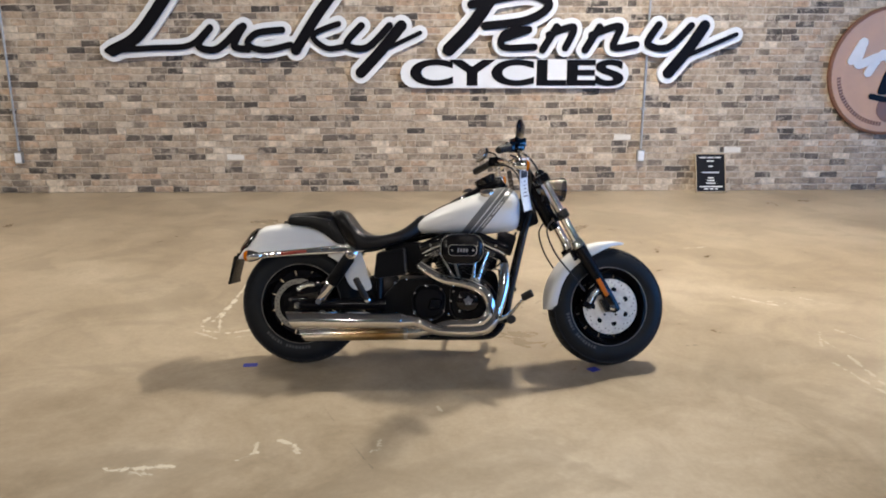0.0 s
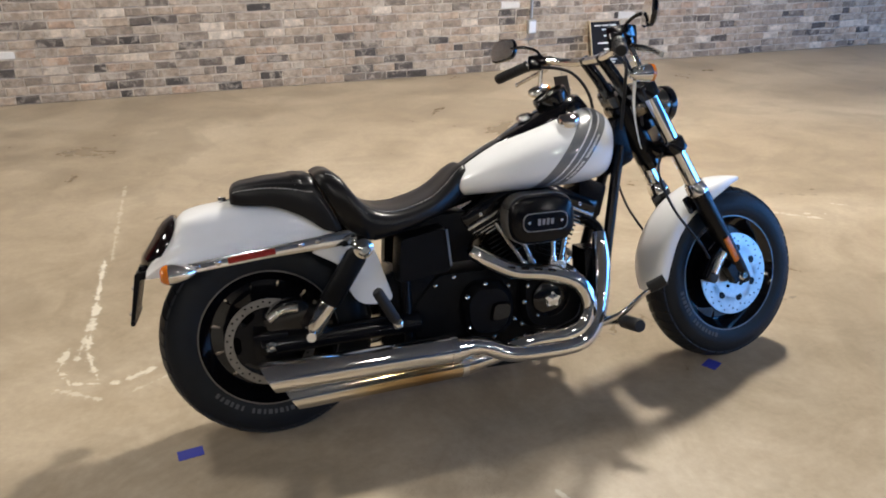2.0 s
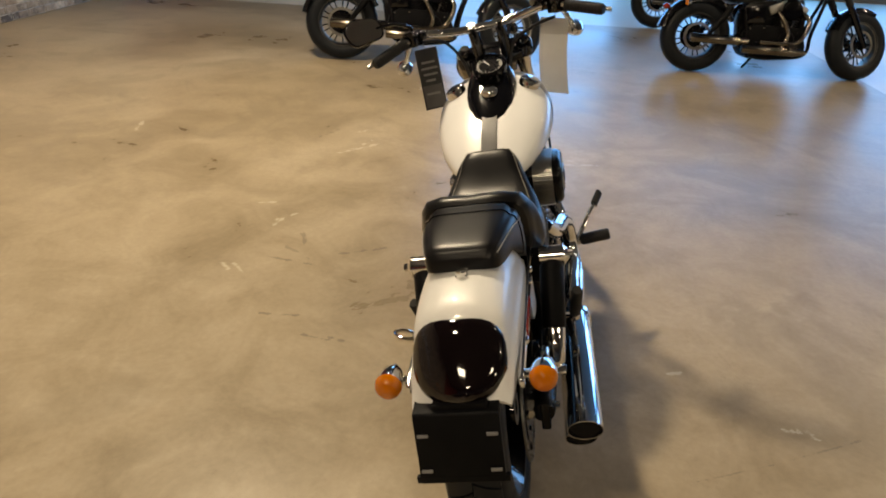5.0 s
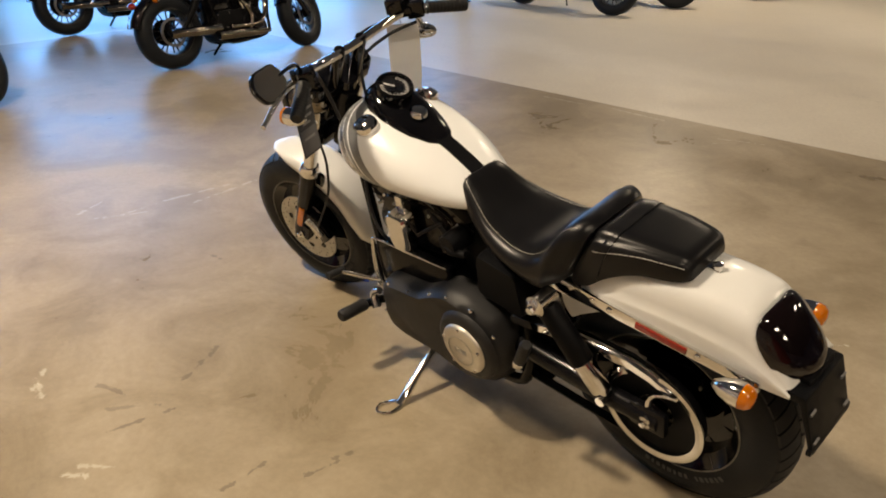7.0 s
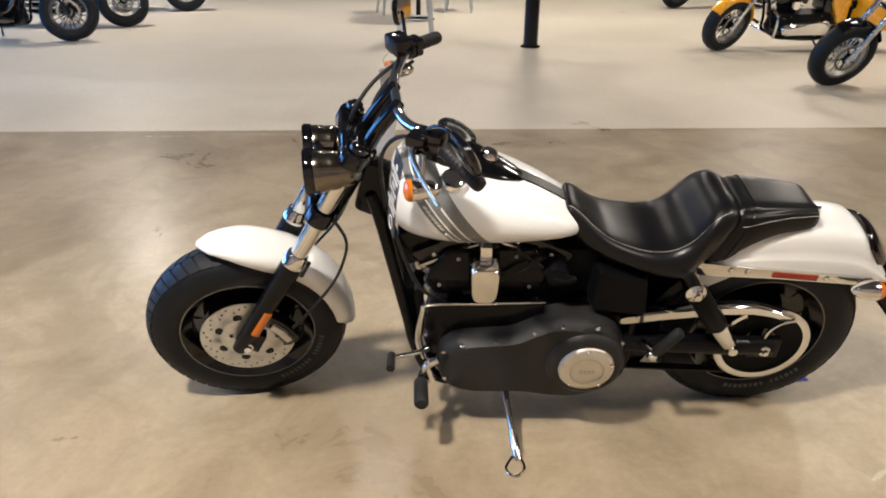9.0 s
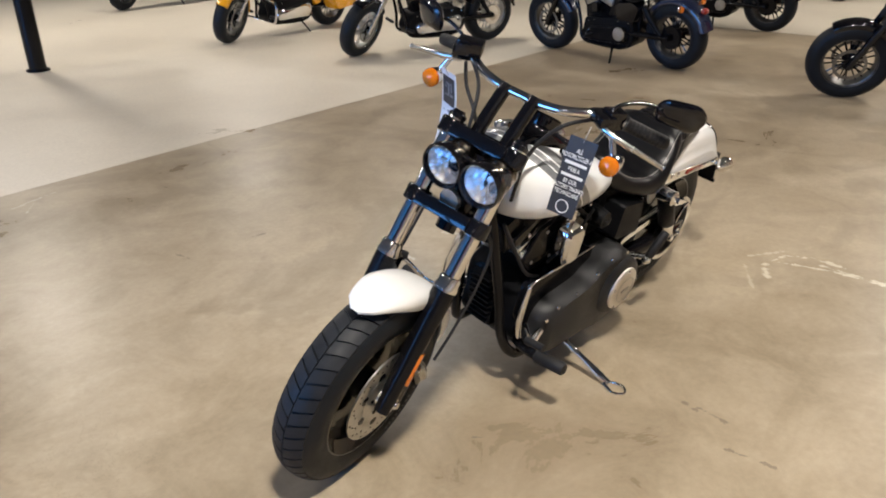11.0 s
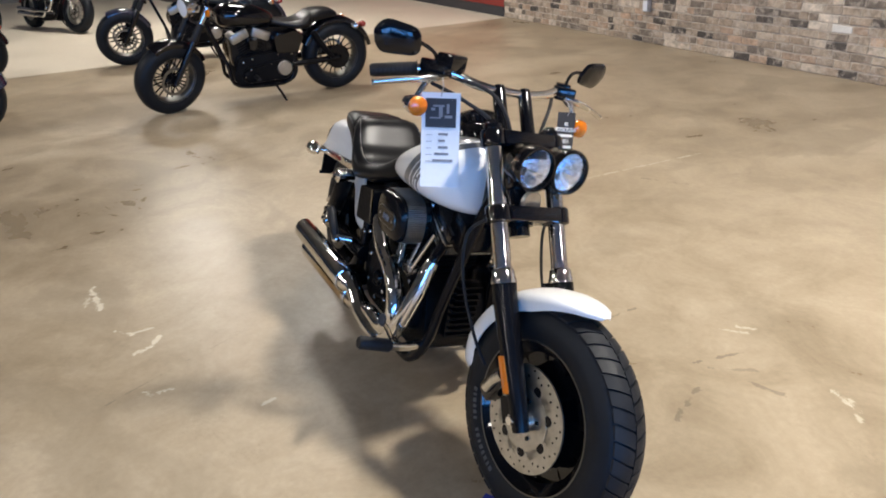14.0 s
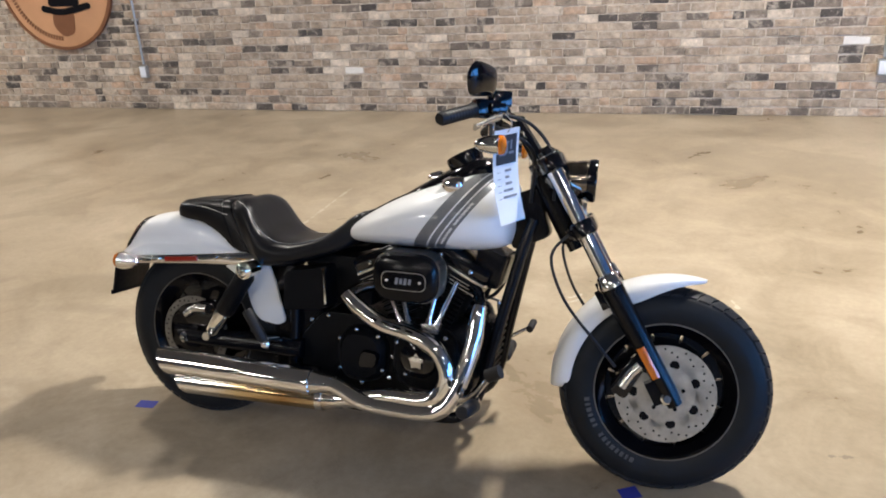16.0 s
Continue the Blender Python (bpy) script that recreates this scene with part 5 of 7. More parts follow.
part("backbone", Shape().tube([(1.215, 0, 0.86), (0.95, 0, 0.80), (0.70, 0, 0.70), (0.45, 0, 0.64)], 0.026, 14, 4), FRAME, bike)
part("head_tube", Shape().cyl(fork(0.765, 0, -0.043), fork(0.955, 0, -0.043), 0.04, seg=22), FRAME, bike)
part("neck_gusset", Shape().prism(round_outline([(1.245, 0.75), (1.20, 0.90), (1.10, 0.86), (1.13, 0.70)], 0.02), -0.03, 0.03), FRAME, bike, bevel=0.006)
cal = Shape().prism(round_outline([(-0.02, 0.405), (0.03, 0.445), (0.105, 0.45), (0.135, 0.40), (0.09, 0.345), (0.0, 0.355)], 0.02), -0.135, -0.082)
part("rear_caliper", cal, BLACK, bike, bevel=0.005)
part("caliper_cover", Shape().tube([(0.0, -0.139, 0.40), (0.04, -0.139, 0.425), (0.085, -0.139, 0.425)], 0.015, 10, 3), ALU, bike, "polished caliper cover")

# belt pulley and guard on the drive side
part("belt_pulley", Shape().lathe([(0.05, 0.0), (0.10, 0.008), (0.118, 0.012), (0.132, 0.012), (0.132, -0.02), (0.10, -0.015), (0.05, -0.01)], (0, 0.106, 0.320), (0, 1, 0), 48, True), SATIN, bike, "black belt pulley")
ring = Shape()
seg = []
for i in range(40):
    a = radians(58 - 318 * i / 39)
    k = 0.132 if i < 39 else 0.13
    seg.append([(math.cos(a) * r, y, 0.322 + math.sin(a) * r) for r, y in ((k - 0.008, 0.127), (k + 0.006, 0.131), (k + 0.014, 0.127), (k + 0.014, 0.120), (k - 0.008, 0.120))])
ring.rings(seg)
part("pulley_ring", ring, CHROME, bike, "chrome belt guard ring")
guard = Shape()
seg = []
for x, z, h in ((0.455, 0.425, 0.012), (0.44, 0.428, 0.017), (0.32, 0.446, 0.017), (0.16, 0.466, 0.016), (0.06, 0.468, 0.016), (0.0, 0.455, 0.014), (-0.06, 0.43, 0.012)):
    seg.append([(x, 0.122, z - h), (x, 0.134, z - h), (x, 0.136, z + h * 0.6), (x, 0.128, z + h), (x, 0.105, z + h), (x, 0.105, z + h - 0.004), (x, 0.122, z + h - 0.006)])
guard.rings(seg)
part("belt_guard", guard, CHROME, bike, "chrome upper belt guard")
part("drive_belt", Shape().box((0.26, 0.108, 0.445), (0.50, 0.026, 0.006), Matrix.Rotation(radians(4), 3, 'Y')).box((0.27, 0.108, 0.205), (0.50, 0.026, 0.006), Matrix.Rotation(radians(-3), 3, 'Y')), RUBBER, bike)
part("pulley_arm", Shape().tube([(0.0, 0.135, 0.350), (-0.004, 0.137, 0.385), (-0.030, 0.136, 0.415), (-0.075, 0.132, 0.425)], 0.010, 10, 4, flat=0.5), CHROME, bike)

# engine
case = round_outline([(0.44, 0.22), (0.52, 0.175), (0.98, 0.185), (1.045, 0.27), (1.02, 0.39), (0.96, 0.45), (0.80, 0.46), (0.52, 0.46), (0.43, 0.36)], 0.03)
part("crankcase", Shape().prism(case, -0.105, 0.125), SATIN, bike, "black engine and gearbox casing", bevel=0.006)
BASE = Vector((0.846, 0, 0.398))
for sgn in (-1, 1):
    a = radians(25.0 * sgn)
    d = Vector((math.sin(a), 0, math.cos(a)))
    rm = Matrix.Rotation(a, 3, 'Y')
    cylp = part("cylinder", Shape().cyl(BASE + d * 0.02, BASE + d * 0.235, 0.058, seg=24), SATIN, bike, "black finned cylinder")
    for k in range(9):
        part("cylinder_fin", Shape().box(BASE + d * (0.088 + 0.0155 * k), (0.146, 0.156, 0.006), rm), SATIN, cylp, bevel=0.0015)
    head = part("cylinder_head", Shape().box(BASE + d * 0.246, (0.188, 0.170, 0.045), rm), SATIN, bike, bevel=0.008)
    for k in range(3):
        part("head_fin", Shape().box(BASE + d * (0.222 + 0.011 * k), (0.214, 0.178, 0.0035), rm), ALU, head, "bright machined fin", bevel=0.001)
    part("head_band", Shape().box(BASE + d * 0.2635, (0.222, 0.1785, 0.010), rm), ALU, head, "broad bright machined edge", bevel=0.002)
    part("rocker_cover", Shape().box(BASE + d * 0.291, (0.232, 0.168, 0.046), rm), BLACK, bike, "gloss black rocker cover", bevel=0.014)
    studs("cover_bolt", [BASE + d * 0.283 + rm @ Vector((bx, by, 0)) for bx in (-0.055, 0.055) for by in (-0.085, 0.085)], (0.008, 0.006, 0.008), CHROME, head)
    for off in (-0.012, 0.014):
        p0 = Vector((0.862 + sgn * 0.045 + off, -0.128, 0.455))
        p1 = BASE + d * 0.235 + rm @ Vector((off * 2.2, -0.086, 0))
        part("pushrod_tube", Shape().tube([p0, p0 + (p1 - p0) * 0.14, p0 + (p1 - p0) * 0.15, p1], [0.0125, 0.0125, 0.009, 0.009], 12), CHROME, bike, "chrome pushrod tube")
cover = part("engine_side_cover", Shape().prism(round_outline([(0.70, 0.505), (1.02, 0.498), (1.04, 0.56), (0.985, 0.655), (0.72, 0.665), (0.685, 0.58)], 0.025), 0.094, 0.104, 0.04, 2), FRAME, bike, "black cover over the stand side of the cylinders")
studs("cover_screw", [(0.735, 0.105, 0.53), (0.78, 0.105, 0.64), (0.945, 0.105, 0.63), (1.0, 0.105, 0.535), (0.90, 0.105, 0.525)], (0.006, 0.004, 0.006), STEEL, cover)
part("cover_tube", Shape().tube([(0.71, 0.118, 0.645), (0.78, 0.124, 0.60), (0.86, 0.12, 0.545), (0.93, 0.122, 0.52)], 0.0055, 8, 5), RUBBER, cover)
for x in (0.818, 0.906):
    part("lifter_block", Shape().box((x, -0.122, 0.452), (0.058, 0.045, 0.03)), ALU, bike, "bright lifter block", bevel=0.006)
gear = round_outline([(0.775, 0.31), (0.80, 0.255), (0.90, 0.235), (0.985, 0.265), (1.0, 0.34), (0.985, 0.42), (0.93, 0.455), (0.83, 0.455), (0.78, 0.42)], 0.03)
part("gear_cover", Shape().prism(gear, -0.10, -0.145, 0.15, 3), SATIN, bike, "black cam cover")
part("timer_ring", Shape().lathe([(0.0, 0.0), (0.062, 0.0), (0.060, -0.010), (0.050, -0.016), (0.0, -0.016)], (0.874, -0.145, 0.352), (0, 1, 0), 32), BLACK, bike)
star = []
for k in range(10):
    a = radians(90 + 36 * k)
    r = 0.031 if k % 2 == 0 else 0.020
    star.append((0.874 + r * math.cos(a), 0.352 + r * math.sin(a)))
part("timer_star", Shape().prism(star, -0.161, -0.172, 0.15, 1).lathe([(0.0, 0), (0.020, 0), (0.018, -0.013), (0.0, -0.014)], (0.874, -0.161, 0.352), (0, 1, 0), 20), CHROME, bike, "chrome star on the cam cover")
gb = round_outline([(0.585, 0.30), (0.61, 0.25), (0.70, 0.24), (0.755, 0.28), (0.76, 0.38), (0.72, 0.43), (0.62, 0.43), (0.585, 0.38)], 0.03)
part("gearbox_cover", Shape().prism(gb, -0.10, -0.15, 0.25, 3), SATIN, bike, "black gearbox side cover")
cov = round_outline([(0.665, 0.30), (0.735, 0.305), (0.745, 0.36), (0.68, 0.365)], 0.02)
part("clutch_cover", Shape().prism(cov, -0.14, -0.163, 0.2, 2), BLACK, bike)
studs("case_bolt", [(x, -0.148, z) for x, z in ((0.60, 0.29), (0.60, 0.39), (0.66, 0.425), (0.735, 0.41), (0.75, 0.30), (0.68, 0.252), (0.785, 0.35), (0.80, 0.44), (0.96, 0.43), (0.985, 0.30), (0.85, 0.25), (0.93, 0.245), (0.775, 0.28), (0.83, 0.30), (0.80, 0.40), (0.56, 0.46), (0.50, 0.44))], (0.0075, 0.006, 0.0075), CHROME, bike)
# air cleaner
oval = round_outline([(0.734, 0.541), (0.946, 0.541), (0.946, 0.692), (0.734, 0.692)], 0.074, 8)
part("filter_backplate", Shape().prism(oval, -0.095, -0.112), BLACK, bike)
pleat = Shape()
cxo, czo = 0.840, 0.6165
per = []
tot = 0.0
loop = oval + [oval[0]]
for (xa, za), (xb, zb) in zip(loop, loop[1:]):
    L = math.hypot(xb - xa, zb - za)
    while tot < L:
        t = tot / L if L else 0
        per.append((xa + (xb - xa) * t, za + (zb - za) * t, xb - xa, zb - za))
        tot += 0.0062
    tot -= L
for x, z, dx, dz in per:
    ang = math.atan2(dz, dx)
    pleat.box((cxo + (x - cxo) * 0.985, -0.144, czo + (z - czo) * 0.97), (0.0028, 0.062, 0.010), Matrix.Rotation(-ang, 3, 'Y'))
tagged(part("filter_pleat", pleat, STEEL, bike, "pleated steel filter band"), kind="stuff")
core = [(cxo + (x - cxo) * 0.955, czo + (z - czo) * 0.935) for x, z in oval]
part("filter_core", Shape().prism(core, -0.112, -0.177), FRAME, bike)
part("air_cleaner", Shape().prism(oval, -0.176, -0.205, 0.18, 4), FRAME, bike, "gloss black oval air cleaner")
badge = round_outline([(0.771, 0.583), (0.915, 0.583), (0.915, 0.639), (0.771, 0.639)], 0.029, 6)
part("badge_ring", Shape().prism(badge, -0.203, -0.2085), STEEL, bike, "grey badge outline")
inner = [(0.843 + (x - 0.843) * 0.97, 0.611 + (z - 0.611) * 0.93) for x, z in badge]
part("badge_plate", Shape().prism(inner, -0.207, -0.2095), BLACK, bike)
for k in range(4):
    part("badge_bar", Shape().box((0.822 + 0.014 * k, -0.2102, 0.611), (0.009, 0.0016, 0.020 - 0.003 * (k % 2)), Matrix.Rotation(radians(8), 3, 'Y')), GREYINK, bike)
studs("badge_screw", [(0.790, -0.2098, 0.611), (0.896, -0.2098, 0.611)], (0.0045, 0.0025, 0.0045), STEEL, bike)
# pipes and silencers
P1 = [(1.060, -0.122, 0.540), (1.058, -0.134, 0.505), (1.054, -0.153, 0.44), (1.038, -0.175, 0.365), (1.015, -0.192, 0.295), (0.98, -0.205, 0.235), (0.92, -0.210, 0.207), (0.78, -0.210, 0.205), (0.70, -0.208, 0.215), (0.62, -0.206, 0.248), (0.53, -0.205, 0.262)]
P2 = [(0.622, -0.142, 0.534), (0.640, -0.148, 0.521), (0.676, -0.155, 0.497), (0.755, -0.165, 0.458), (0.865, -0.180, 0.440), (0.950, -0.192, 0.403), (0.984, -0.198, 0.335), (0.965, -0.200, 0.272), (0.91, -0.200, 0.243), (0.78, -0.195, 0.235), (0.66, -0.190, 0.205), (0.55, -0.188, 0.190)]
part("exhaust_pipe", Shape().tube(P1, [0.021, 0.025] + [0.028] * 9, 20, 7), CHROME, bike, "chrome front exhaust pipe with heat shield")
part("exhaust_pipe", Shape().tube(P2, [0.022, 0.0245, 0.027] + [0.027] * 9, 20, 7), CHROME, bike, "chrome rear exhaust pipe with heat shield")
part("exhaust_stub", Shape().tube([(0.99, -0.06, 0.585), (1.035, -0.085, 0.578), (1.058, -0.115, 0.555), (1.060, -0.124, 0.535)], 0.017, 14, 4), FRAME, bike)
part("exhaust_stub", Shape().tube([(0.70, -0.06, 0.560), (0.655, -0.105, 0.552), (0.628, -0.140, 0.532)], 0.019, 14, 4), DARKCHROME, bike)
for k in range(4):
    m0 = Vector((0.735 + 0.042 * k, -0.186 - 0.0055 * k, 0.476 - 0.0068 * k))
    part("shield_slot", Shape().tube([m0 - Vector((0.012, -0.0016, -0.002)), m0 + Vector((0.012, -0.0016, -0.002))], 0.0048, 8, flat=0.6), FRAME, bike)
for (a, b), r, mat in ((((0.60, -0.206, 0.252), (-0.022, -0.225, 0.256)), 0.045, CHROME), (((0.63, -0.186, 0.196), (0.036, -0.210, 0.186)), 0.041, HEAT)):
    a, b = Vector(a), Vector(b)
    d = b - a
    n = d.normalized()
    prof = [(0.028, 0.0), (0.030, 0.03), (r * 0.93, 0.10), (r, 0.14), (r, 0.55), (r, 1.0)]
    rings = []
    upv = (Vector((0, 0, 1)) - n * n.z).normalized()
    sd = n.cross(upv)
    for rr, t in prof:
        rings.append([a + d * t + (sd * math.cos(q) + upv * math.sin(q)) * rr + n * (0.022 * (math.sin(q)) if t == 1.0 else 0.0) for q in (2 * math.pi * j / 28 for j in range(28))])
    for rr, t in ((r * 0.95, 1.0), (r * 0.93, 0.95)):
        rings.append([a + d * t + (sd * math.cos(q) + upv * math.sin(q)) * rr + n * (0.022 * math.sin(q) if t == 1.0 else 0.0) for q in (2 * math.pi * j / 28 for j in range(28))])
    mf = part("silencer", Shape().rings(rings), mat, bike, "chrome slash-cut silencer")
    core = a + d * 0.962
    part("silencer_core", Shape().lathe([(0.0, 0), (r * 0.925, 0), (r * 0.6, -0.02), (0.0, -0.02)], core, n, 24), FRAME, mf)
    part("silencer_band", Shape().lathe([(r * 0.95, -0.012), (r + 0.003, -0.01), (r + 0.003, 0.01), (r * 0.95, 0.012)], a + d * 0.12, n, 28, True), CHROME, mf)
part("silencer_bracket", Shape().box((0.47, -0.15, 0.25), (0.10, 0.06, 0.05)), FRAME, bike, bevel=0.006)

# primary drive cover on the stand side
prim = round_outline([(1.005, 0.235), (1.0, 0.36), (0.95, 0.40), (0.78, 0.415), (0.715, 0.455), (0.64, 0.482), (0.555, 0.475), (0.475, 0.435), (0.435, 0.36), (0.435, 0.27), (0.47, 0.20), (0.55, 0.165), (0.64, 0.165), (0.74, 0.185), (0.92, 0.185), (0.98, 0.20)], 0.03)
part("primary_cover", Shape().prism(prim, 0.115, 0.215, 0.14, 5), CASEGREY, bike, "dark grey primary drive cover", angle=50)
part("primary_bulge", Shape().lathe([(0.0, 0.0), (0.118, 0.0), (0.112, 0.012), (0.098, 0.020), (0.0, 0.022)], (0.562, 0.214, 0.326), (0, 1, 0), 40), CASEGREY, bike)
dby = part("derby_cover", Shape().lathe([(0.0, 0.012), (0.070, 0.010), (0.080, 0.005), (0.083, 0.0), (0.083, -0.006), (0.0, -0.006)], (0.562, 0.238, 0.326), (0, 1, 0), 48), DERBY, bike, "satin silver round derby cover")
part("derby_ring", Shape().lathe([(0.048, 0.0125), (0.050, 0.0135), (0.052, 0.0125), (0.050, 0.011)], (0.562, 0.238, 0.326), (0, 1, 0), 40, True), STEEL, dby)
mk = Shape()
for x in (-0.018, -0.006, 0.006, 0.018):
    mk.box((0.562 + x, 0.2505, 0.326), (0.009, 0.003, 0.016))
part("derby_mark", mk, STEEL, dby)
studs("derby_bolt", [(0.562 + 0.074 * math.cos(radians(90 + 72 * k)), 0.247, 0.326 + 0.074 * math.sin(radians(90 + 72 * k))) for k in range(5)], (0.006, 0.004, 0.006), CHROME, dby)
studs("primary_bolt", [(x, 0.205, z) for x, z in ((0.985, 0.36), (0.93, 0.385), (0.83, 0.395), (0.72, 0.435), (0.64, 0.460), (0.54, 0.455), (0.46, 0.40), (0.98, 0.25), (0.90, 0.205), (0.76, 0.20))], (0.008, 0.006, 0.008), CHROME, bike)
part("chassis_trim", Shape().tube([(0.69, 0.148, 0.507), (0.85, 0.15, 0.502), (1.025, 0.15, 0.496), (1.048, 0.15, 0.468), (1.060, 0.15, 0.36), (1.040, 0.15, 0.285)], [0.003, 0.004, 0.0045, 0.008, 0.012, 0.011], 10, 4), CHROME, bike, "chrome edge trim")
part("chassis_panel", Shape().prism(round_outline([(0.69, 0.40), (0.69, 0.501), (1.015, 0.490), (1.035, 0.46), (1.048, 0.36), (1.02, 0.29)], 0.02), 0.11, 0.146), FRAME, bike, "black panel above the primary cover", bevel=0.004)
part("coil_box", Shape().box((0.86, 0.09, 0.45), (0.24, 0.05, 0.06)), FRAME, bike, bevel=0.008)
shield = round_outline([(0.805, 0.64), (0.815, 0.66), (0.887, 0.66), (0.897, 0.64), (0.893, 0.555), (0.88, 0.525), (0.822, 0.525), (0.809, 0.555)], 0.014)
part("horn_cover", Shape().prism([(x + 0.02, z - 0.012) for x, z in shield], 0.125, 0.172, 0.16, 4), CHROME, bike, "chrome horn cover")
part("horn_stay", Shape().box((0.87, 0.125, 0.672), (0.034, 0.03, 0.05)), CHROME, bike, bevel=0.006)
for s in (-1, 1):
    bx = round_outline([(0.385, 0.458), (0.545, 0.476), (0.558, 0.49), (0.548, 0.620), (0.40, 0.596)], 0.016)
    part("battery_box", Shape().prism(bx, s * 0.07, s * 0.150, 0.06, 3), SATIN, bike, "black side box")
part("box_strap", Shape().box((0.549, -0.1525, 0.555), (0.007, 0.006, 0.115), Matrix.Rotation(radians(-4), 3, "Y")), CHROME, bike, "chrome strap")
cool = part("oil_cooler", Shape().box((1.060, 0, 0.375), (0.03, 0.10, 0.19)), FRAME, bike, "black finned cooler between the downtubes")
for k in range(9):
    part("cooler_fin", Shape().box((1.064 + 0.003 * k, 0, 0.29 + 0.022 * k), (0.042, 0.085, 0.006)), SATIN, cool)
# Four black blocks added to keep the bike's inside dark, no floor showing through.
part("pivot_filler", Shape().prism(round_outline([(0.335, 0.25), (0.36, 0.20), (0.50, 0.18), (0.52, 0.46), (0.40, 0.50), (0.345, 0.42)], 0.02), -0.095, 0.098), FRAME, bike, "black filler block by the swing arm pivot", bevel=0.004)
part("downtube_filler", Shape().prism(round_outline([(1.015, 0.60), (1.095, 0.575), (1.125, 0.68), (1.03, 0.72)], 0.015), -0.062, 0.062), FRAME, bike, "black filler block between front head and downtube", bevel=0.004)
part("under_seat_filler", Shape().box((0.56, 0, 0.565), (0.24, 0.15, 0.16)), SATIN, bike, bevel=0.01)
part("tank_gap_filler", Shape().box((0.866, 0.0, 0.670), (0.22, 0.09, 0.036)), SATIN, bike, bevel=0.01)
part("loom", Shape().tube([(1.13, 0.06, 0.70), (1.09, 0.10, 0.60), (1.04, 0.12, 0.52), (0.96, 0.13, 0.48)], 0.006, 8, 5), RUBBER, bike)
part("loom", Shape().tube([(0.78, 0.10, 0.66), (0.70, 0.11, 0.60), (0.62, 0.11, 0.57)], 0.008, 8, 4), RUBBER, bike)
th = Shape().lathe([(0.0, 0.03), (0.03, 0.03), (0.036, 0.0), (0.036, -0.05), (0.0, -0.05)], (0.665, 0.12, 0.60), (0, 1, 0), 20)
th.tube([(0.70, 0.13, 0.61), (0.66, 0.145, 0.585), (0.61, 0.13, 0.58)], 0.012, 10, 4)
part("intake_servo", th, SATIN, bike)

# pegs, pedals, stand
for s in (-1, 1):
    y0, y1 = s * 0.235, s * 0.343
    x = 1.085 if s < 0 else 1.052
    part("rider_peg", Shape().tube([(x, y0, 0.268), (x, y0 + s * 0.008, 0.269), (x - 0.003, y1 - s * 0.006, 0.284), (x - 0.003, y1, 0.285)], [0.016, 0.0215, 0.0215, 0.017], 16), RUBBER, bike, "black rubber foot peg")
    part("peg_mount", Shape().tube([(x - 0.04, s * 0.125, 0.245), (x - 0.01, s * 0.18, 0.255), (x, s * 0.238, 0.267)], [0.018, 0.014, 0.014], 12, 3), FRAME if s > 0 else ALU, bike)
    pp = Vector((0.362, s * 0.212, 0.366))
    part("pillion_peg", Shape().tube([pp, pp + Vector((-0.008, s * 0.004, 0.012)), pp + Vector((-0.052, s * 0.016, 0.098)), pp + Vector((-0.056, s * 0.017, 0.104))], [0.012, 0.017, 0.017, 0.013], 14), RUBBER, bike, "black folded pillion peg")
    part("pillion_mount", Shape().ball(pp + Vector((0.004, 0, -0.008)), 0.018, 14).tube([pp, pp + Vector((0.02, -s * 0.06, -0.01))], 0.012, 10), CHROME, bike)
part("brake_pedal", Shape().tube([(1.03, -0.20, 0.262), (1.085, -0.24, 0.30), (1.128, -0.278, 0.358), (1.150, -0.305, 0.386)], [0.010, 0.009, 0.008, 0.008], 10, 4), CHROME, bike, "chrome brake pedal")
part("brake_pad", Shape().tube([(1.138, -0.296, 0.384), (1.182, -0.318, 0.411)], 0.019, 12, flat=0.6), RUBBER, bike)
part("shift_lever", Shape().tube([(1.035, 0.165, 0.335), (1.06, 0.19, 0.345), (1.115, 0.235, 0.372), (1.135, 0.25, 0.381)], [0.012, 0.008, 0.007, 0.007], 10, 4), CHROME, bike, "chrome shift lever")
part("shift_pad", Shape().tube([(1.137, 0.235, 0.378), (1.137, 0.30, 0.388)], 0.0125, 12), RUBBER, bike)
part("shift_linkage", Shape().tube([(1.02, 0.215, 0.255), (1.035, 0.205, 0.30), (1.0, 0.20, 0.325)], [0.018, 0.014, 0.012], 12, 4), CHROME, bike)
st = Shape().tube([(0.79, 0.15, 0.172), (0.785, 0.20, 0.158), (0.775, 0.28, 0.130), (0.765, 0.345, 0.1), (0.76, 0.385, 0.088)], [0.016, 0.012, 0.011, 0.016, 0.010], 12, 4)
part("side_stand", st, CHROME, bike, "chrome side stand")
part("stand_foot", Shape().tube([(0.775, 0.372, 0.0885), (0.80, 0.425, 0.0995), (0.775, 0.455, 0.1055), (0.745, 0.425, 0.0995), (0.752, 0.372, 0.0885)], 0.0045, 8, 4), CHROME, bike)
part("stand_block", Shape().box((0.79, 0.135, 0.175), (0.07, 0.06, 0.04)), FRAME, bike, bevel=0.006)


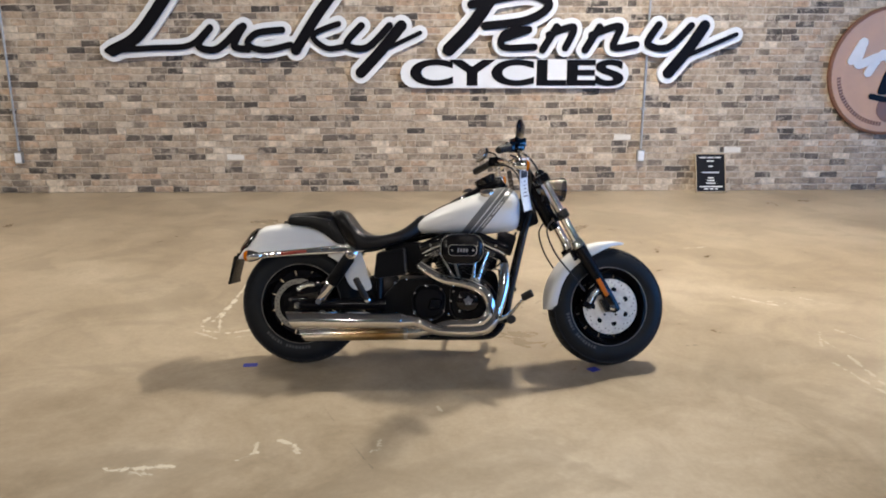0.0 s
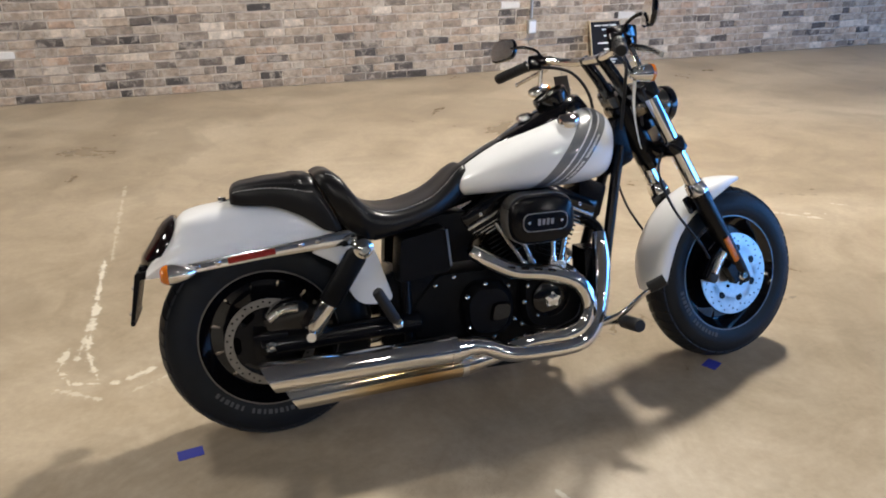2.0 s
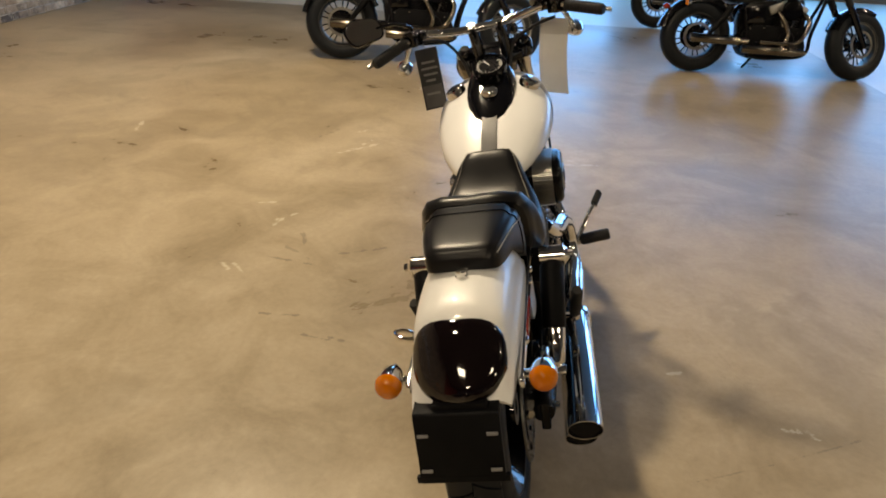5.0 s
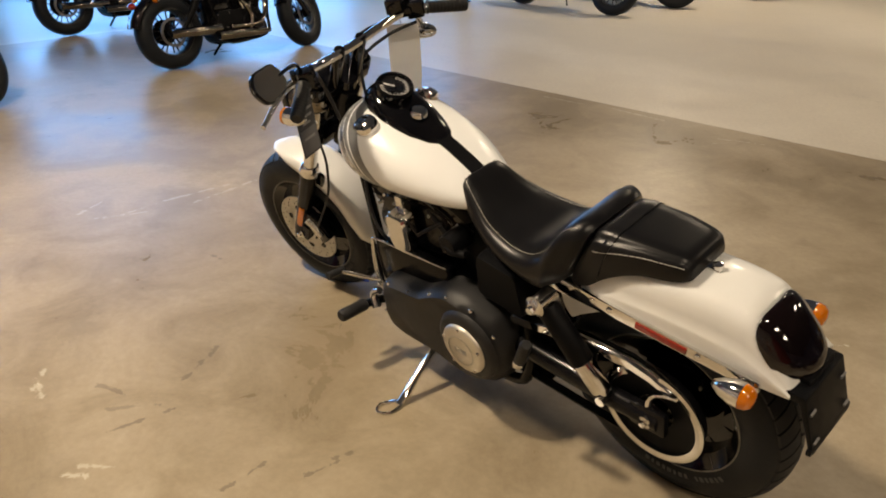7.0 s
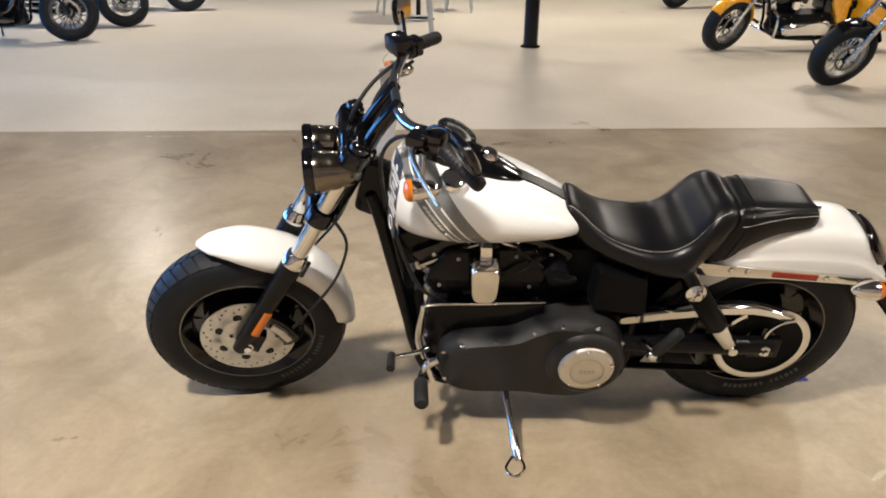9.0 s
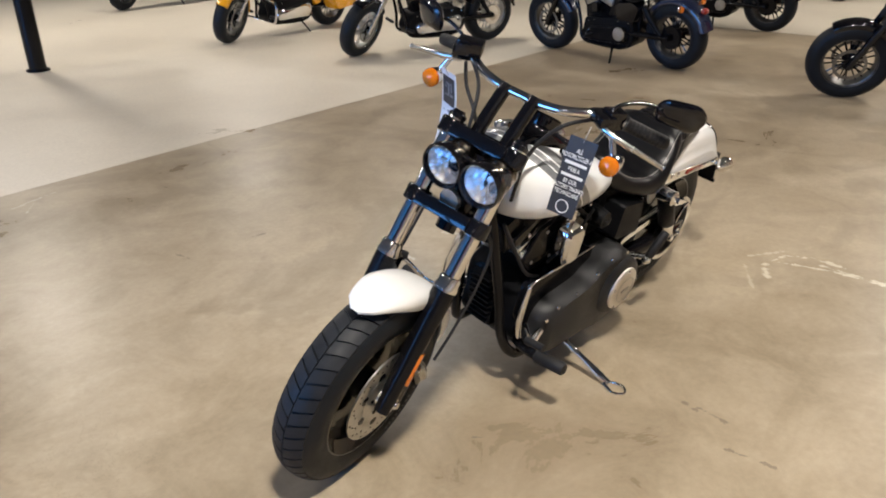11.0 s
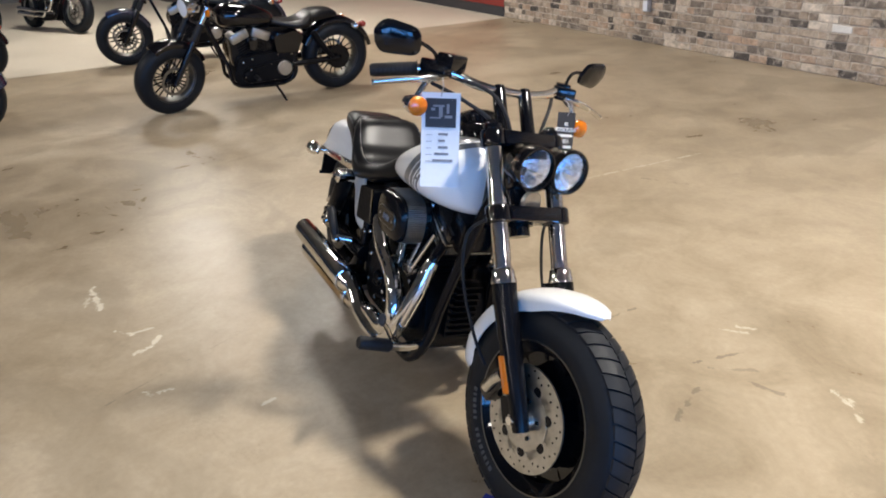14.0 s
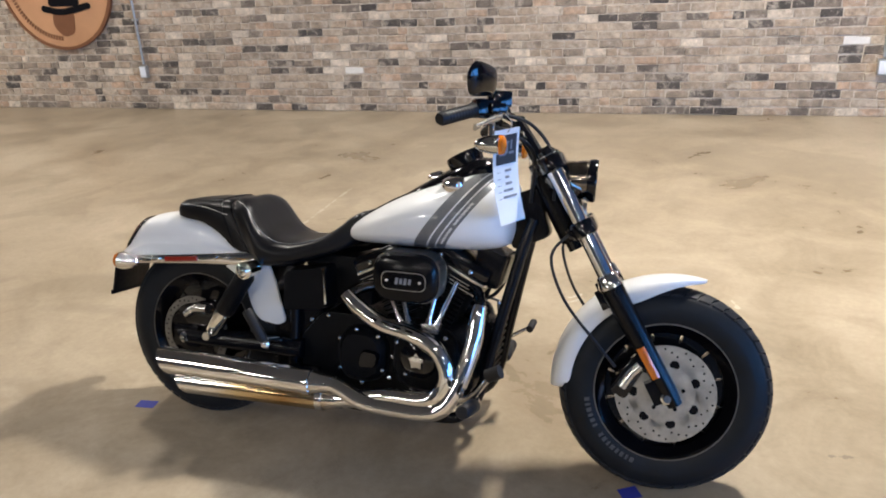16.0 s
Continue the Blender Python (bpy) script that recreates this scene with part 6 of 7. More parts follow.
# price tag and inspection tag hung on the handlebar
def hang_tag(name, top, bottom, width, material, label, curl, turn):
    a, b = BIKE_M @ Vector(top), BIKE_M @ Vector(bottom)
    length = (b - a).length
    ob = thing(name, Matrix.Translation(a), label, "tag")
    down = (b - a).normalized()
    side = Matrix.Rotation(radians(turn), 3, 'Z') @ Vector((0, 1, 0))
    side = (side - down * side.dot(down)).normalized()
    nrm = side.cross(down)
    if nrm.x < 0:
        nrm = -nrm
    rings = []
    for i in range(9):
        t = i / 8
        o = down * (length * t) + nrm * (curl * math.sin(math.pi * t) * (1 if t < 0.9 else 1))
        rings.append([o + side * (sy * width / 2) + nrm * h for sy, h in ((-1, -0.0006), (1, -0.0006), (1, 0.0006), (-1, 0.0006))])
    part("card", Shape().rings(rings), material, ob)

    def at(u, t, h=0.0012):
        return down * (length * t) + side * (u * width) + nrm * (curl * math.sin(math.pi * t) + h)
    part("string", Shape().tube([at(0, 0.04, 0.002), at(0.05, -0.06, 0.01), at(0.02, -0.15, -0.012)], 0.0014, 6, 4), THREAD, ob)
    return ob, at


tag, at = hang_tag("price_tag", (1.151, -0.222, 1.072), (1.171, -0.196, 0.812), 0.106, PAPER, "white card price tag with dark picture and written lines", -0.016, -28)


def patch(ob, at, name, u0, u1, t0, t1, mat, h=0.0014):
    part(name, Shape().rings([[at(u0, t, h), at(u1, t, h), at(u1, t, h + 0.0004), at(u0, t, h + 0.0004)] for t in [t0 + (t1 - t0) * k / 6 for k in range(7)]]), mat, ob)


patch(tag, at, "picture", -0.40, 0.40, 0.06, 0.37, CARD)
for u0, u1, t0, t1 in ((-0.25, -0.15, 0.16, 0.19), (-0.2, 0.1, 0.13, 0.15), (-0.05, 0.05, 0.15, 0.26), (0.1, 0.3, 0.24, 0.27), (0.15, 0.22, 0.12, 0.22), (-0.28, 0.0, 0.26, 0.275)):
    patch(tag, at, "picture_mark", u0, u1, t0, t1, GREYINK, 0.002)
for t, u0, u1 in ((0.44, -0.05, 0.2), (0.51, -0.05, 0.12), (0.58, -0.05, 0.2), (0.65, -0.15, 0.22), (0.72, -0.2, 0.34)):
    patch(tag, at, "written_line", u0, u1, t - 0.012, t + 0.014, GREYINK)
    patch(tag, at, "ruled_line", -0.38, -0.22, t + 0.008, t + 0.013, GREYINK)
tag2, at2 = hang_tag("inspection_tag", (1.100, 0.229, 1.040), (1.128, 0.228, 0.820), 0.078, CARD, "black inspection tag with white print", 0.004, 12)
for k, (text, hgt) in enumerate((("ALL", 0.010), ("MOTORCYCLES AT", 0.010), (None, 0.010), ("PASS A", 0.010), (None, 0.010), ("BY OUR", 0.010), ("FACTORY TRAINED", 0.0095), ("TECHNICIANS", 0.010))):
    t = 0.16 + 0.078 * k
    if text is None:
        patch(tag2, at2, "print_bar", -0.40, 0.40, t - 0.018, t + 0.018, WHITEINK)
        continue
    x = (at2(0.1, t) - at2(0, t)).normalized()
    z = (at2(0, t) - at2(0, t + 0.05)).normalized()
    n = x.cross(z)
    outw = at2(0, t, 0.01) - at2(0, t, 0.0)
    if (-n).dot(outw) < 0:
        x = -x
        n = x.cross(z)
    m = Matrix((x, z, -n)).transposed()
    if m.determinant() < 0:
        m = Matrix((-x, z, -n)).transposed()
    letters(text, hgt, WHITEINK, tag2, Matrix.Translation(at2(0, t, 0.0018)) @ m.to_4x4() @ Matrix.Diagonal((1.08, 1.75, 1, 1)), "print")
for t, u0, u1 in ((0.22, -0.3, 0.3), (0.32, -0.38, 0.36), (0.42, -0.34, 0.3), (0.52, -0.2, 0.24), (0.74, -0.3, 0.32)):
    patch(tag2, at2, "back_print", u0, u1, t - 0.018, t + 0.018, GREYINK, -0.0032)
patch(tag2, at2, "back_panel", -0.44, 0.44, 0.60, 0.97, FOIL, -0.0024)
ringm = Shape()
pts = [at2(0.22 * math.cos(a), 0.88 + 0.085 * math.sin(a), 0.002) for a in (2 * math.pi * k / 20 for k in range(21))]
ringm.tube(pts, 0.0014, 6)
part("round_emblem", ringm, WHITEINK, tag2)


# ==== the other motorcycles of the hall ====
NAVY = simple("dark_blue_paint", (0.010, 0.014, 0.035), 0.16, 0, 0.1, 9, coat=0.8)

CASEALU = simple("dull_case_aluminium", (0.42, 0.415, 0.40), 0.38, 1.0, 0.18, 16)


def cruiser(label, paint, wb=1.53, kind="sport", m=None, trim=None, group="parked motorcycles", steer=12):
    """A parked cruiser, rear axle over its own origin, front along x."""
    b = thing("motorcycle", m if m is not None else Matrix(), label, "motorcycle", group)
    trim = trim or CHROME
    rr, rf = 0.325, 0.325
    touring = kind == "touring"
    rake = radians(30)
    up = Vector((-math.sin(rake), 0, math.cos(rake)))
    fa, ra = Vector((wb, 0, rf)), Vector((0, 0, rr))

    def fk(z, y=0.0, ahead=0.0):
        p = fa + up * ((z - rf) / up.z) + Vector((math.cos(rake), 0, math.sin(rake))) * ahead
        return Vector((p.x, y, p.z))

    for name, c, R, w in (("front_wheel", fa, rf, 0.145), ("rear_wheel", ra, rr, 0.165)):
        s = Shape().lathe([(0.212, -0.44 * w), (0.195, -0.36 * w), (0.182, 0), (0.195, 0.36 * w), (0.212, 0.44 * w)], c, (0, 1, 0), 36, True)
        barrel = s
        s = Shape()
        s.lathe([(0.015, -0.07), (0.04, -0.07), (0.045, 0.0), (0.04, 0.07), (0.015, 0.07)], c, (0, 1, 0), 18, True)
        wh = part(name, s, STEEL if kind == "softail" else BLACK, b)
        part("rim", barrel, STEEL if kind == "softail" else DISCDARK, wh, "bare metal rim")
        for k in range(9):
            a = 2 * math.pi * k / 9
            d = Vector((math.cos(a), 0, math.sin(a)))
            t = Vector((-d.z, 0, d.x))
            sp = Shape()
            for q in (-1, 1):
                sp.tube([c + d * 0.035 + t * 0.008 * q, c + d * 0.19 + t * 0.026 * q], 0.0065, 6)
            part("spoke", sp, STEEL if kind == "softail" else BLACK, wh)
        part("rim_edge", Shape().lathe([(0.205, -0.45 * w), (0.212, -0.45 * w), (0.212, 0.45 * w), (0.205, 0.45 * w)], c, (0, 1, 0), 36, True), RIMEDGE if kind == "sport" else trim, wh)
        half = [(0.200, 0.42), (0.225, 0.50), (0.262, 0.54), (R - 0.03, 0.47), (R - 0.008, 0.30), (R, 0)]
        part("tyre", Shape().lathe([(r, -h * w) for r, h in half] + [(r, h * w) for r, h in half[-2::-1]], c, (0, 1, 0), 44, True), TYRE, wh)
        for sd in ((-1, 1) if name == "front_wheel" else (-1,)):
            part("brake_disc", Shape().lathe([(0.104, -0.0025), (0.128, -0.0025), (0.128, 0.0025), (0.104, 0.0025)], c + Vector((0, sd * 0.078, 0)), (0, 1, 0), 36, True), DISCDARK, wh)
            part("disc_carrier", Shape().lathe([(0.02, -0.003), (0.052, -0.002), (0.052, 0.002), (0.02, 0.003)], c + Vector((0, sd * 0.074, 0)), (0, 1, 0), 18, True), FRAME, wh)
            for k in range(5):
                a = 2 * math.pi * k / 5
                u = Vector((math.cos(a), 0, math.sin(a)))
                part("disc_arm", Shape().tube([c + u * 0.05 + Vector((0, sd * 0.075, 0)), c + u * 0.107 + Vector((0, sd * 0.077, 0))], 0.007, 6), FRAME, wh)
    part("belt_pulley", Shape().lathe([(0.03, 0), (0.11, 0.005), (0.115, -0.02), (0.03, -0.02)], ra + Vector((0, 0.10, 0)), (0, 1, 0), 30, True), FRAME if kind == "sport" else trim, b)
    for s in (-1, 1):
        y = s * 0.10
        part("fork_tube", Shape().cyl(fk(0.60, y), fk(0.93, y), 0.022, seg=14), CHROME, b)
        part("fork_leg", Shape().tube([fk(0.66, y), fk(0.5, y), fk(0.30, y)], [0.03, 0.029, 0.024], 14), ALU if touring or kind == "softail" else BLACK, b)
        part("fork_gaiter", Shape().tube([fk(0.66 + 0.02 * k, y) for k in range(8)], [0.03 + 0.004 * (k % 2) for k in range(8)], 14), RUBBER if kind == "sport" else CHROME, b)
        part("shock_absorber", Shape().tube([(0.26, s * 0.15, 0.60), (0.20, s * 0.15, 0.50), (0.08, s * 0.145, 0.35)], [0.03, 0.031, 0.02], 12), SATIN, b)
        part("swing_arm", Shape().tube([(0.48, s * 0.11, 0.32), (0.0, s * 0.12, 0.325)], 0.028, 10), FRAME, b)
        part("frame_tube", Shape().tube([fk(0.80, s * 0.03, -0.09), (wb - 0.48, s * 0.09, 0.40), (wb - 0.52, s * 0.12, 0.22), (wb - 0.70, s * 0.12, 0.17), (0.50, s * 0.12, 0.18), (0.44, s * 0.11, 0.42), (0.40, s * 0.10, 0.60)], 0.017, 10, 4), FRAME, b)
        st = part("turn_signal", Shape().lathe([(0.0, 0.05), (0.025, 0.03), (0.032, 0.0), (0.0, 0.0)], (-0.16, s * 0.17, 0.62), (1, 0, 0), 14), trim, b)
        part("amber_lens", Shape().lathe([(0.0, -0.022), (0.026, -0.016), (0.031, -0.001), (0.0, -0.001)], (-0.16, s * 0.17, 0.62), (1, 0, 0), 14), AMBER, st)
        part("signal_stalk", Shape().tube([(-0.15, s * 0.10, 0.62), (-0.15, s * 0.165, 0.62)], 0.009, 8), trim, b)
        fsig = part("turn_signal", Shape().lathe([(0.0, -0.05), (0.025, -0.03), (0.032, 0.0), (0.0, 0.0)], fk(0.90, s * 0.19, 0.04), (1, 0, 0), 14), trim, b)
        part("amber_lens", Shape().lathe([(0.0, 0.022), (0.026, 0.016), (0.031, 0.001), (0.0, 0.001)], fk(0.90, s * 0.19, 0.04), (1, 0, 0), 14), AMBER, fsig)
        part("signal_stalk", Shape().tube([fk(0.90, s * 0.11), fk(0.90, s * 0.185, 0.02)], 0.008, 8), trim, b)
    for z in (0.92, 0.76):
        part("fork_clamp", Shape().box(fk(z, 0, -0.02), (0.07, 0.24, 0.035), Matrix.Rotation(-rake, 3, 'Y')), BLACK, b, bevel=0.008)
    hl = part("headlamp", Shape().lathe([(0.0, -0.11), (0.05, -0.09), (0.078, -0.03), (0.082, 0.03), (0.07, 0.035), (0.0, 0.035)], fk(0.86, 0, 0.12), (1, 0, 0), 28), trim, b)
    part("lens", Shape().lathe([(0.0, 0.05), (0.05, 0.045), (0.072, 0.036), (0.0, 0.0355)], fk(0.86, 0, 0.12), (1, 0, 0), 28), SIGNW, hl)
    hb = fk(0.93, 0, -0.03)
    bars = [hb + Vector((-0.20, 0.40, 0.12)), hb + Vector((-0.10, 0.26, 0.16)), hb + Vector((-0.03, 0.12, 0.15)), hb + Vector((-0.02, 0.05, 0.14))]
    full = bars + [hb + Vector((-0.02, 0, 0.14))] + [Vector((p.x, -p.y, p.z)) for p in bars[::-1]]
    part("handlebar", Shape().tube(full, 0.013, 10, 4), trim, b)
    for s in (-1, 1):
        part("riser", Shape().tube([hb + Vector((0.0, s * 0.045, 0.0)), hb + Vector((-0.02, s * 0.045, 0.15))], 0.017, 10), BLACK, b)
        g0, g1 = hb + Vector((-0.205, s * 0.405, 0.118)), hb + Vector((-0.13, s * 0.29, 0.155))
        part("grip", Shape().tube([g0, g1], 0.018, 12), RUBBER, b)
        part("lever", Shape().tube([g1 + Vector((0.03, 0, 0)), g0 + Vector((0.06, 0, -0.01))], 0.007, 8), ALU, b)
        part("mirror_stalk", Shape().tube([g1, g1 + Vector((0.01, s * 0.03, 0.08)), g1 + Vector((0.0, s * 0.07, 0.11))], 0.006, 8, 3), BLACK, b)
        part("mirror", Shape().ball(g1 + Vector((0.0, s * 0.11, 0.12)), (0.014, 0.062, 0.042), 16), BLACK, b)
    # tank, seat, fenders
    tx = wb - 0.95
    rows = [(tx + 0.0, 0.05, 0.70, 0.73, 0.76), (tx + 0.04, 0.10, 0.685, 0.74, 0.80), (tx + 0.16, 0.14, 0.685, 0.76, 0.86), (tx + 0.30, 0.15, 0.69, 0.775, 0.89), (tx + 0.42, 0.13, 0.70, 0.79, 0.895), (tx + 0.49, 0.08, 0.73, 0.80, 0.86), (tx + 0.50, 0.03, 0.77, 0.80, 0.83)]
    part("fuel_tank", Shape().rings([superring(x, w, h, t - w, w - bb, 28) for x, h, bb, w, t in tank_rows(rows, 3)]), paint, b, angle=70)
    part("fuel_cap", Shape().lathe([(0.0, 0.02), (0.03, 0.018), (0.035, 0.0), (0.0, 0.0)], (tx + 0.32, -0.07, 0.885), (0, -0.2, 1), 18), trim, b)
    part("rider_seat", Shape().rings([pad_ring(*r) for r in tank_rows([(tx + 0.05, 0.06, 0.70, 0.75), (tx - 0.05, 0.10, 0.67, 0.72), (tx - 0.18, 0.14, 0.64, 0.70), (tx - 0.28, 0.145, 0.635, 0.725), (tx - 0.34, 0.12, 0.66, 0.77)], 3)]), LEATHER, b, angle=65)
    part("pillion_pad", Shape().rings([pad_ring(*r) for r in tank_rows([(tx - 0.345, 0.115, 0.67, 0.765), (tx - 0.42, 0.115, 0.69, 0.775), (tx - 0.54, 0.10, 0.70, 0.765), (tx - 0.60, 0.08, 0.705, 0.74)], 3)]), LEATHER, b, angle=65)
    for name, c, a0, a1, rad, wdt in (("rear_fender", ra, 25, 168 if not touring else 185, 0.365, 0.085), ("front_fender", fa, 62 if not touring else 35, 158 if not touring else 178, 0.345, 0.07)):
        rings = []
        for i in range(15):
            t = i / 14
            a = radians(a0 + (a1 - a0) * t)
            rings.append([c + Vector((math.cos(a) * r, y * wdt, math.sin(a) * r)) for y, r in ((-1, rad - 0.05), (-1, rad - 0.02), (-0.8, rad - 0.004), (0, rad), (0.8, rad - 0.004), (1, rad - 0.02), (1, rad - 0.05), (0.95, rad - 0.05), (0.95, rad - 0.022), (0, rad - 0.005), (-0.95, rad - 0.022), (-0.95, rad - 0.05))])
        part(name, Shape().rings(rings), paint, b, angle=55)
    part("tail_lamp", Shape().ball((-0.30, 0, 0.58), (0.035, 0.045, 0.03), 14), REDLENS, b)
    # engine
    ex = wb - 0.72
    part("crankcase", Shape().prism(round_outline([(0.42, 0.24), (0.47, 0.17), (ex + 0.14, 0.165), (ex + 0.20, 0.26), (ex + 0.14, 0.44), (0.50, 0.46), (0.41, 0.38)], 0.03), -0.115, 0.125), SATIN, b, bevel=0.006)
    part("primary_cover", Shape().prism(round_outline([(0.46, 0.27), (0.52, 0.21), (ex + 0.10, 0.21), (ex + 0.13, 0.29), (ex + 0.08, 0.345), (0.62, 0.385), (0.50, 0.375)], 0.04), 0.12, 0.175 if kind == "sport" else 0.20, 0.12 if kind == "sport" else 0.24, 4), SATIN if kind == "sport" else CHROME, b)
    side = 0.178 if kind == "sport" else 0.196
    studs("case_bolt", [(x, side - 0.01, z) for x, z in ((0.50, 0.26), (0.49, 0.34), (0.56, 0.375), (0.68, 0.365), (ex + 0.05, 0.335), (ex + 0.105, 0.28), (ex + 0.06, 0.225), (0.66, 0.222), (0.56, 0.224))], (0.008, 0.008, 0.008), CHROME, b)
    studs("case_bolt", [(x, 0.128, z) for x, z in ((0.47, 0.42), (0.60, 0.43), (ex + 0.02, 0.42), (ex + 0.10, 0.40))] + [(x, -0.118, z) for x, z in ((0.47, 0.42), (0.55, 0.30), (0.60, 0.43), (0.66, 0.25), (ex + 0.10, 0.40), (ex + 0.12, 0.26))], (0.008, 0.007, 0.008), CHROME, b)
    part("derby_cover", Shape().lathe([(0.0, 0.016), (0.06, 0.014), (0.07, 0.0), (0.0, 0.0)], (0.56, 0.174, 0.315), (0, 1, 0), 28), CASEALU, b)
    part("cam_cover", Shape().lathe([(0.0, -0.03), (0.07, -0.026), (0.09, 0.0), (0.0, 0.0)], (ex + 0.0, -0.10, 0.33), (0, 1, 0), 28), SATIN if kind == "sport" else trim, b)
    if kind == "sport":
        # Dark block added to close the see-through gaps between frame and engine.
        part("engine_gap_filler", Shape().prism(round_outline([(0.40, 0.24), (ex + 0.10, 0.22), (ex + 0.17, 0.34), (ex + 0.19, 0.60), (ex + 0.08, 0.69), (0.46, 0.66), (0.36, 0.56)], 0.03), -0.06, 0.06), FRAME, b, bevel=0.008)
        part("side_panel", Shape().prism(round_outline([(0.40, 0.42), (0.62, 0.44), (0.64, 0.60), (0.42, 0.64), (0.33, 0.58)], 0.03), 0.06, 0.135, 0.1, 2), BLACK, b)
    base = Vector((ex, 0, 0.38))
    for sg in (-1, 1):
        a = radians(22.5 * sg)
        d = Vector((math.sin(a), 0, math.cos(a)))
        rm = Matrix.Rotation(a, 3, 'Y')
        cy = part("cylinder", Shape().cyl(base, base + d * 0.22, 0.052, seg=16), SATIN, b)
        for k in range(6):
            part("cylinder_fin", Shape().box(base + d * (0.07 + 0.022 * k), (0.136, 0.15, 0.007), rm), SATIN, cy)
        part("rocker_cover", Shape().box(base + d * 0.255, (0.175, 0.165, 0.085), rm), CASEALU if kind == "sport" else BLACK, b, bevel=0.022)
        part("pushrod_tube", Shape().tube([base + Vector((sg * 0.03, -0.10, 0.05)), base + d * 0.22 + Vector((0, -0.08, 0))], 0.011, 8), CHROME, b)
    part("air_cleaner", Shape().lathe([(0.0, -0.05), (0.08, -0.045), (0.095, -0.02), (0.095, 0.0), (0.0, 0.0)], (ex + 0.01, -0.12, 0.60), (0, 1, 0), 32), BLACK if kind == "sport" else trim, b)
    part("horn_cover", Shape().prism(round_outline([(ex - 0.035, 0.50), (ex + 0.035, 0.50), (ex + 0.045, 0.60), (ex - 0.045, 0.60)], 0.02), 0.10, 0.15, 0.15, 3), BLACK if kind == "sport" else trim, b)
    part("oil_tank", Shape().prism(round_outline([(0.42, 0.46), (0.60, 0.47), (0.60, 0.63), (0.42, 0.61)], 0.03), -0.13, 0.13), ALU if kind == "softail" else BLACK, b, bevel=0.02)
    for off, z1 in ((0.09, 0.30), (-0.05, 0.225)):
        pts = [(ex + (0.12 if off > 0 else -0.10), -0.09, 0.58), (ex + (0.18 if off > 0 else -0.06), -0.15, 0.50), (ex + off + 0.04, -0.17, 0.36), (ex + off - 0.06, -0.18, z1), (0.55, -0.18, z1)]
        part("exhaust_pipe", Shape().tube(pts, 0.022, 12, 5), trim if kind != "sport" else DARKCHROME, b)
        x0, x1 = (0.60, -0.12) if kind != "sport" else ((0.44, -0.09) if off > 0 else (0.99, 0.40))
        shell = DARKCHROME if kind == "sport" else trim
        mf = part("silencer", Shape().tube([(x0, -0.18, z1), (x0 - 0.06, -0.18, z1), (x0 - 0.10, -0.18, z1), (x1, -0.19, z1 + 0.015), (x1 - 0.01, -0.19, z1 + 0.015)], [0.024, 0.03, 0.04, 0.04, 0.034], 16), shell, b)
        part("silencer_core", Shape().cyl((x1 - 0.0105, -0.19, z1 + 0.015), (x1 - 0.013, -0.19, z1 + 0.015), 0.03, seg=14), FRAME, mf)
    for s in (-1, 1):
        part("foot_peg", Shape().tube([(ex + 0.02 if kind == "sport" else wb - 0.48, s * 0.16, 0.28), (ex + 0.02 if kind == "sport" else wb - 0.48, s * 0.30, 0.285)], 0.018, 10), RUBBER, b)
    part("side_stand", Shape().tube([(0.66, 0.14, 0.18), (0.63, 0.20, 0.12), (0.60, 0.27, 0.045)], 0.012, 10), FRAME, b)
    if touring:
        for s in (-1, 1):
            bag = part("saddlebag", Shape().prism(round_outline([(-0.36, 0.32), (-0.33, 0.68), (0.22, 0.70), (0.25, 0.42), (0.17, 0.27)], 0.05), s * 0.14, s * 0.34, 0.10, 3), paint, b)
            part("side_panel", Shape().prism(round_outline([(0.29, 0.34), (0.30, 0.66), (0.50, 0.66), (0.53, 0.58), (0.40, 0.33)], 0.04), s * 0.10, s * 0.16, 0.12, 3), paint, b)
            part("bag_latch", Shape().box((-0.05, s * 0.342, 0.60), (0.10, 0.012, 0.03)), CHROME, bag)
        part("engine_guard", Shape().tube([(wb - 0.47, -0.10, 0.50), (wb - 0.42, -0.32, 0.46), (wb - 0.43, -0.30, 0.25), (wb - 0.52, -0.12, 0.20), (wb - 0.52, 0.12, 0.20), (wb - 0.43, 0.30, 0.25), (wb - 0.42, 0.32, 0.46), (wb - 0.47, 0.10, 0.50)], 0.014, 10, 4), CHROME, b)
    level = Matrix.Rotation(radians(-8), 3, 'X')
    tilt = (level @ Matrix.Rotation(radians(steer), 3, up) @ Vector((0, 1, 0))).z
    drop = rf * (math.cos(radians(8)) - math.sqrt(1 - tilt * tilt))
    turn = Matrix.Translation((0, 0, -drop)) @ Matrix.Translation(fa) @ Matrix.Rotation(radians(steer), 4, up) @ Matrix.Translation(-fa)
    for ob in b.children:
        kind_of = ob.name.split(".")[0]
        ahead = ob.data.vertices[0].co.x > wb - 0.75
        if kind_of in ("front_wheel", "fork_tube", "fork_leg", "fork_gaiter", "fork_clamp", "headlamp", "handlebar", "riser", "grip", "lever", "mirror_stalk", "mirror", "front_fender") or (ahead and kind_of in ("turn_signal", "signal_stalk")):
            ob.matrix_basis = turn
    return b


def parked(rx, ry, yaw, lean=8):
    return pose(rx, ry, 0.0, 0, 0, yaw) @ pose(0, 0, 0, -lean, 0, 0) @ pose(0, 0, 0.004)


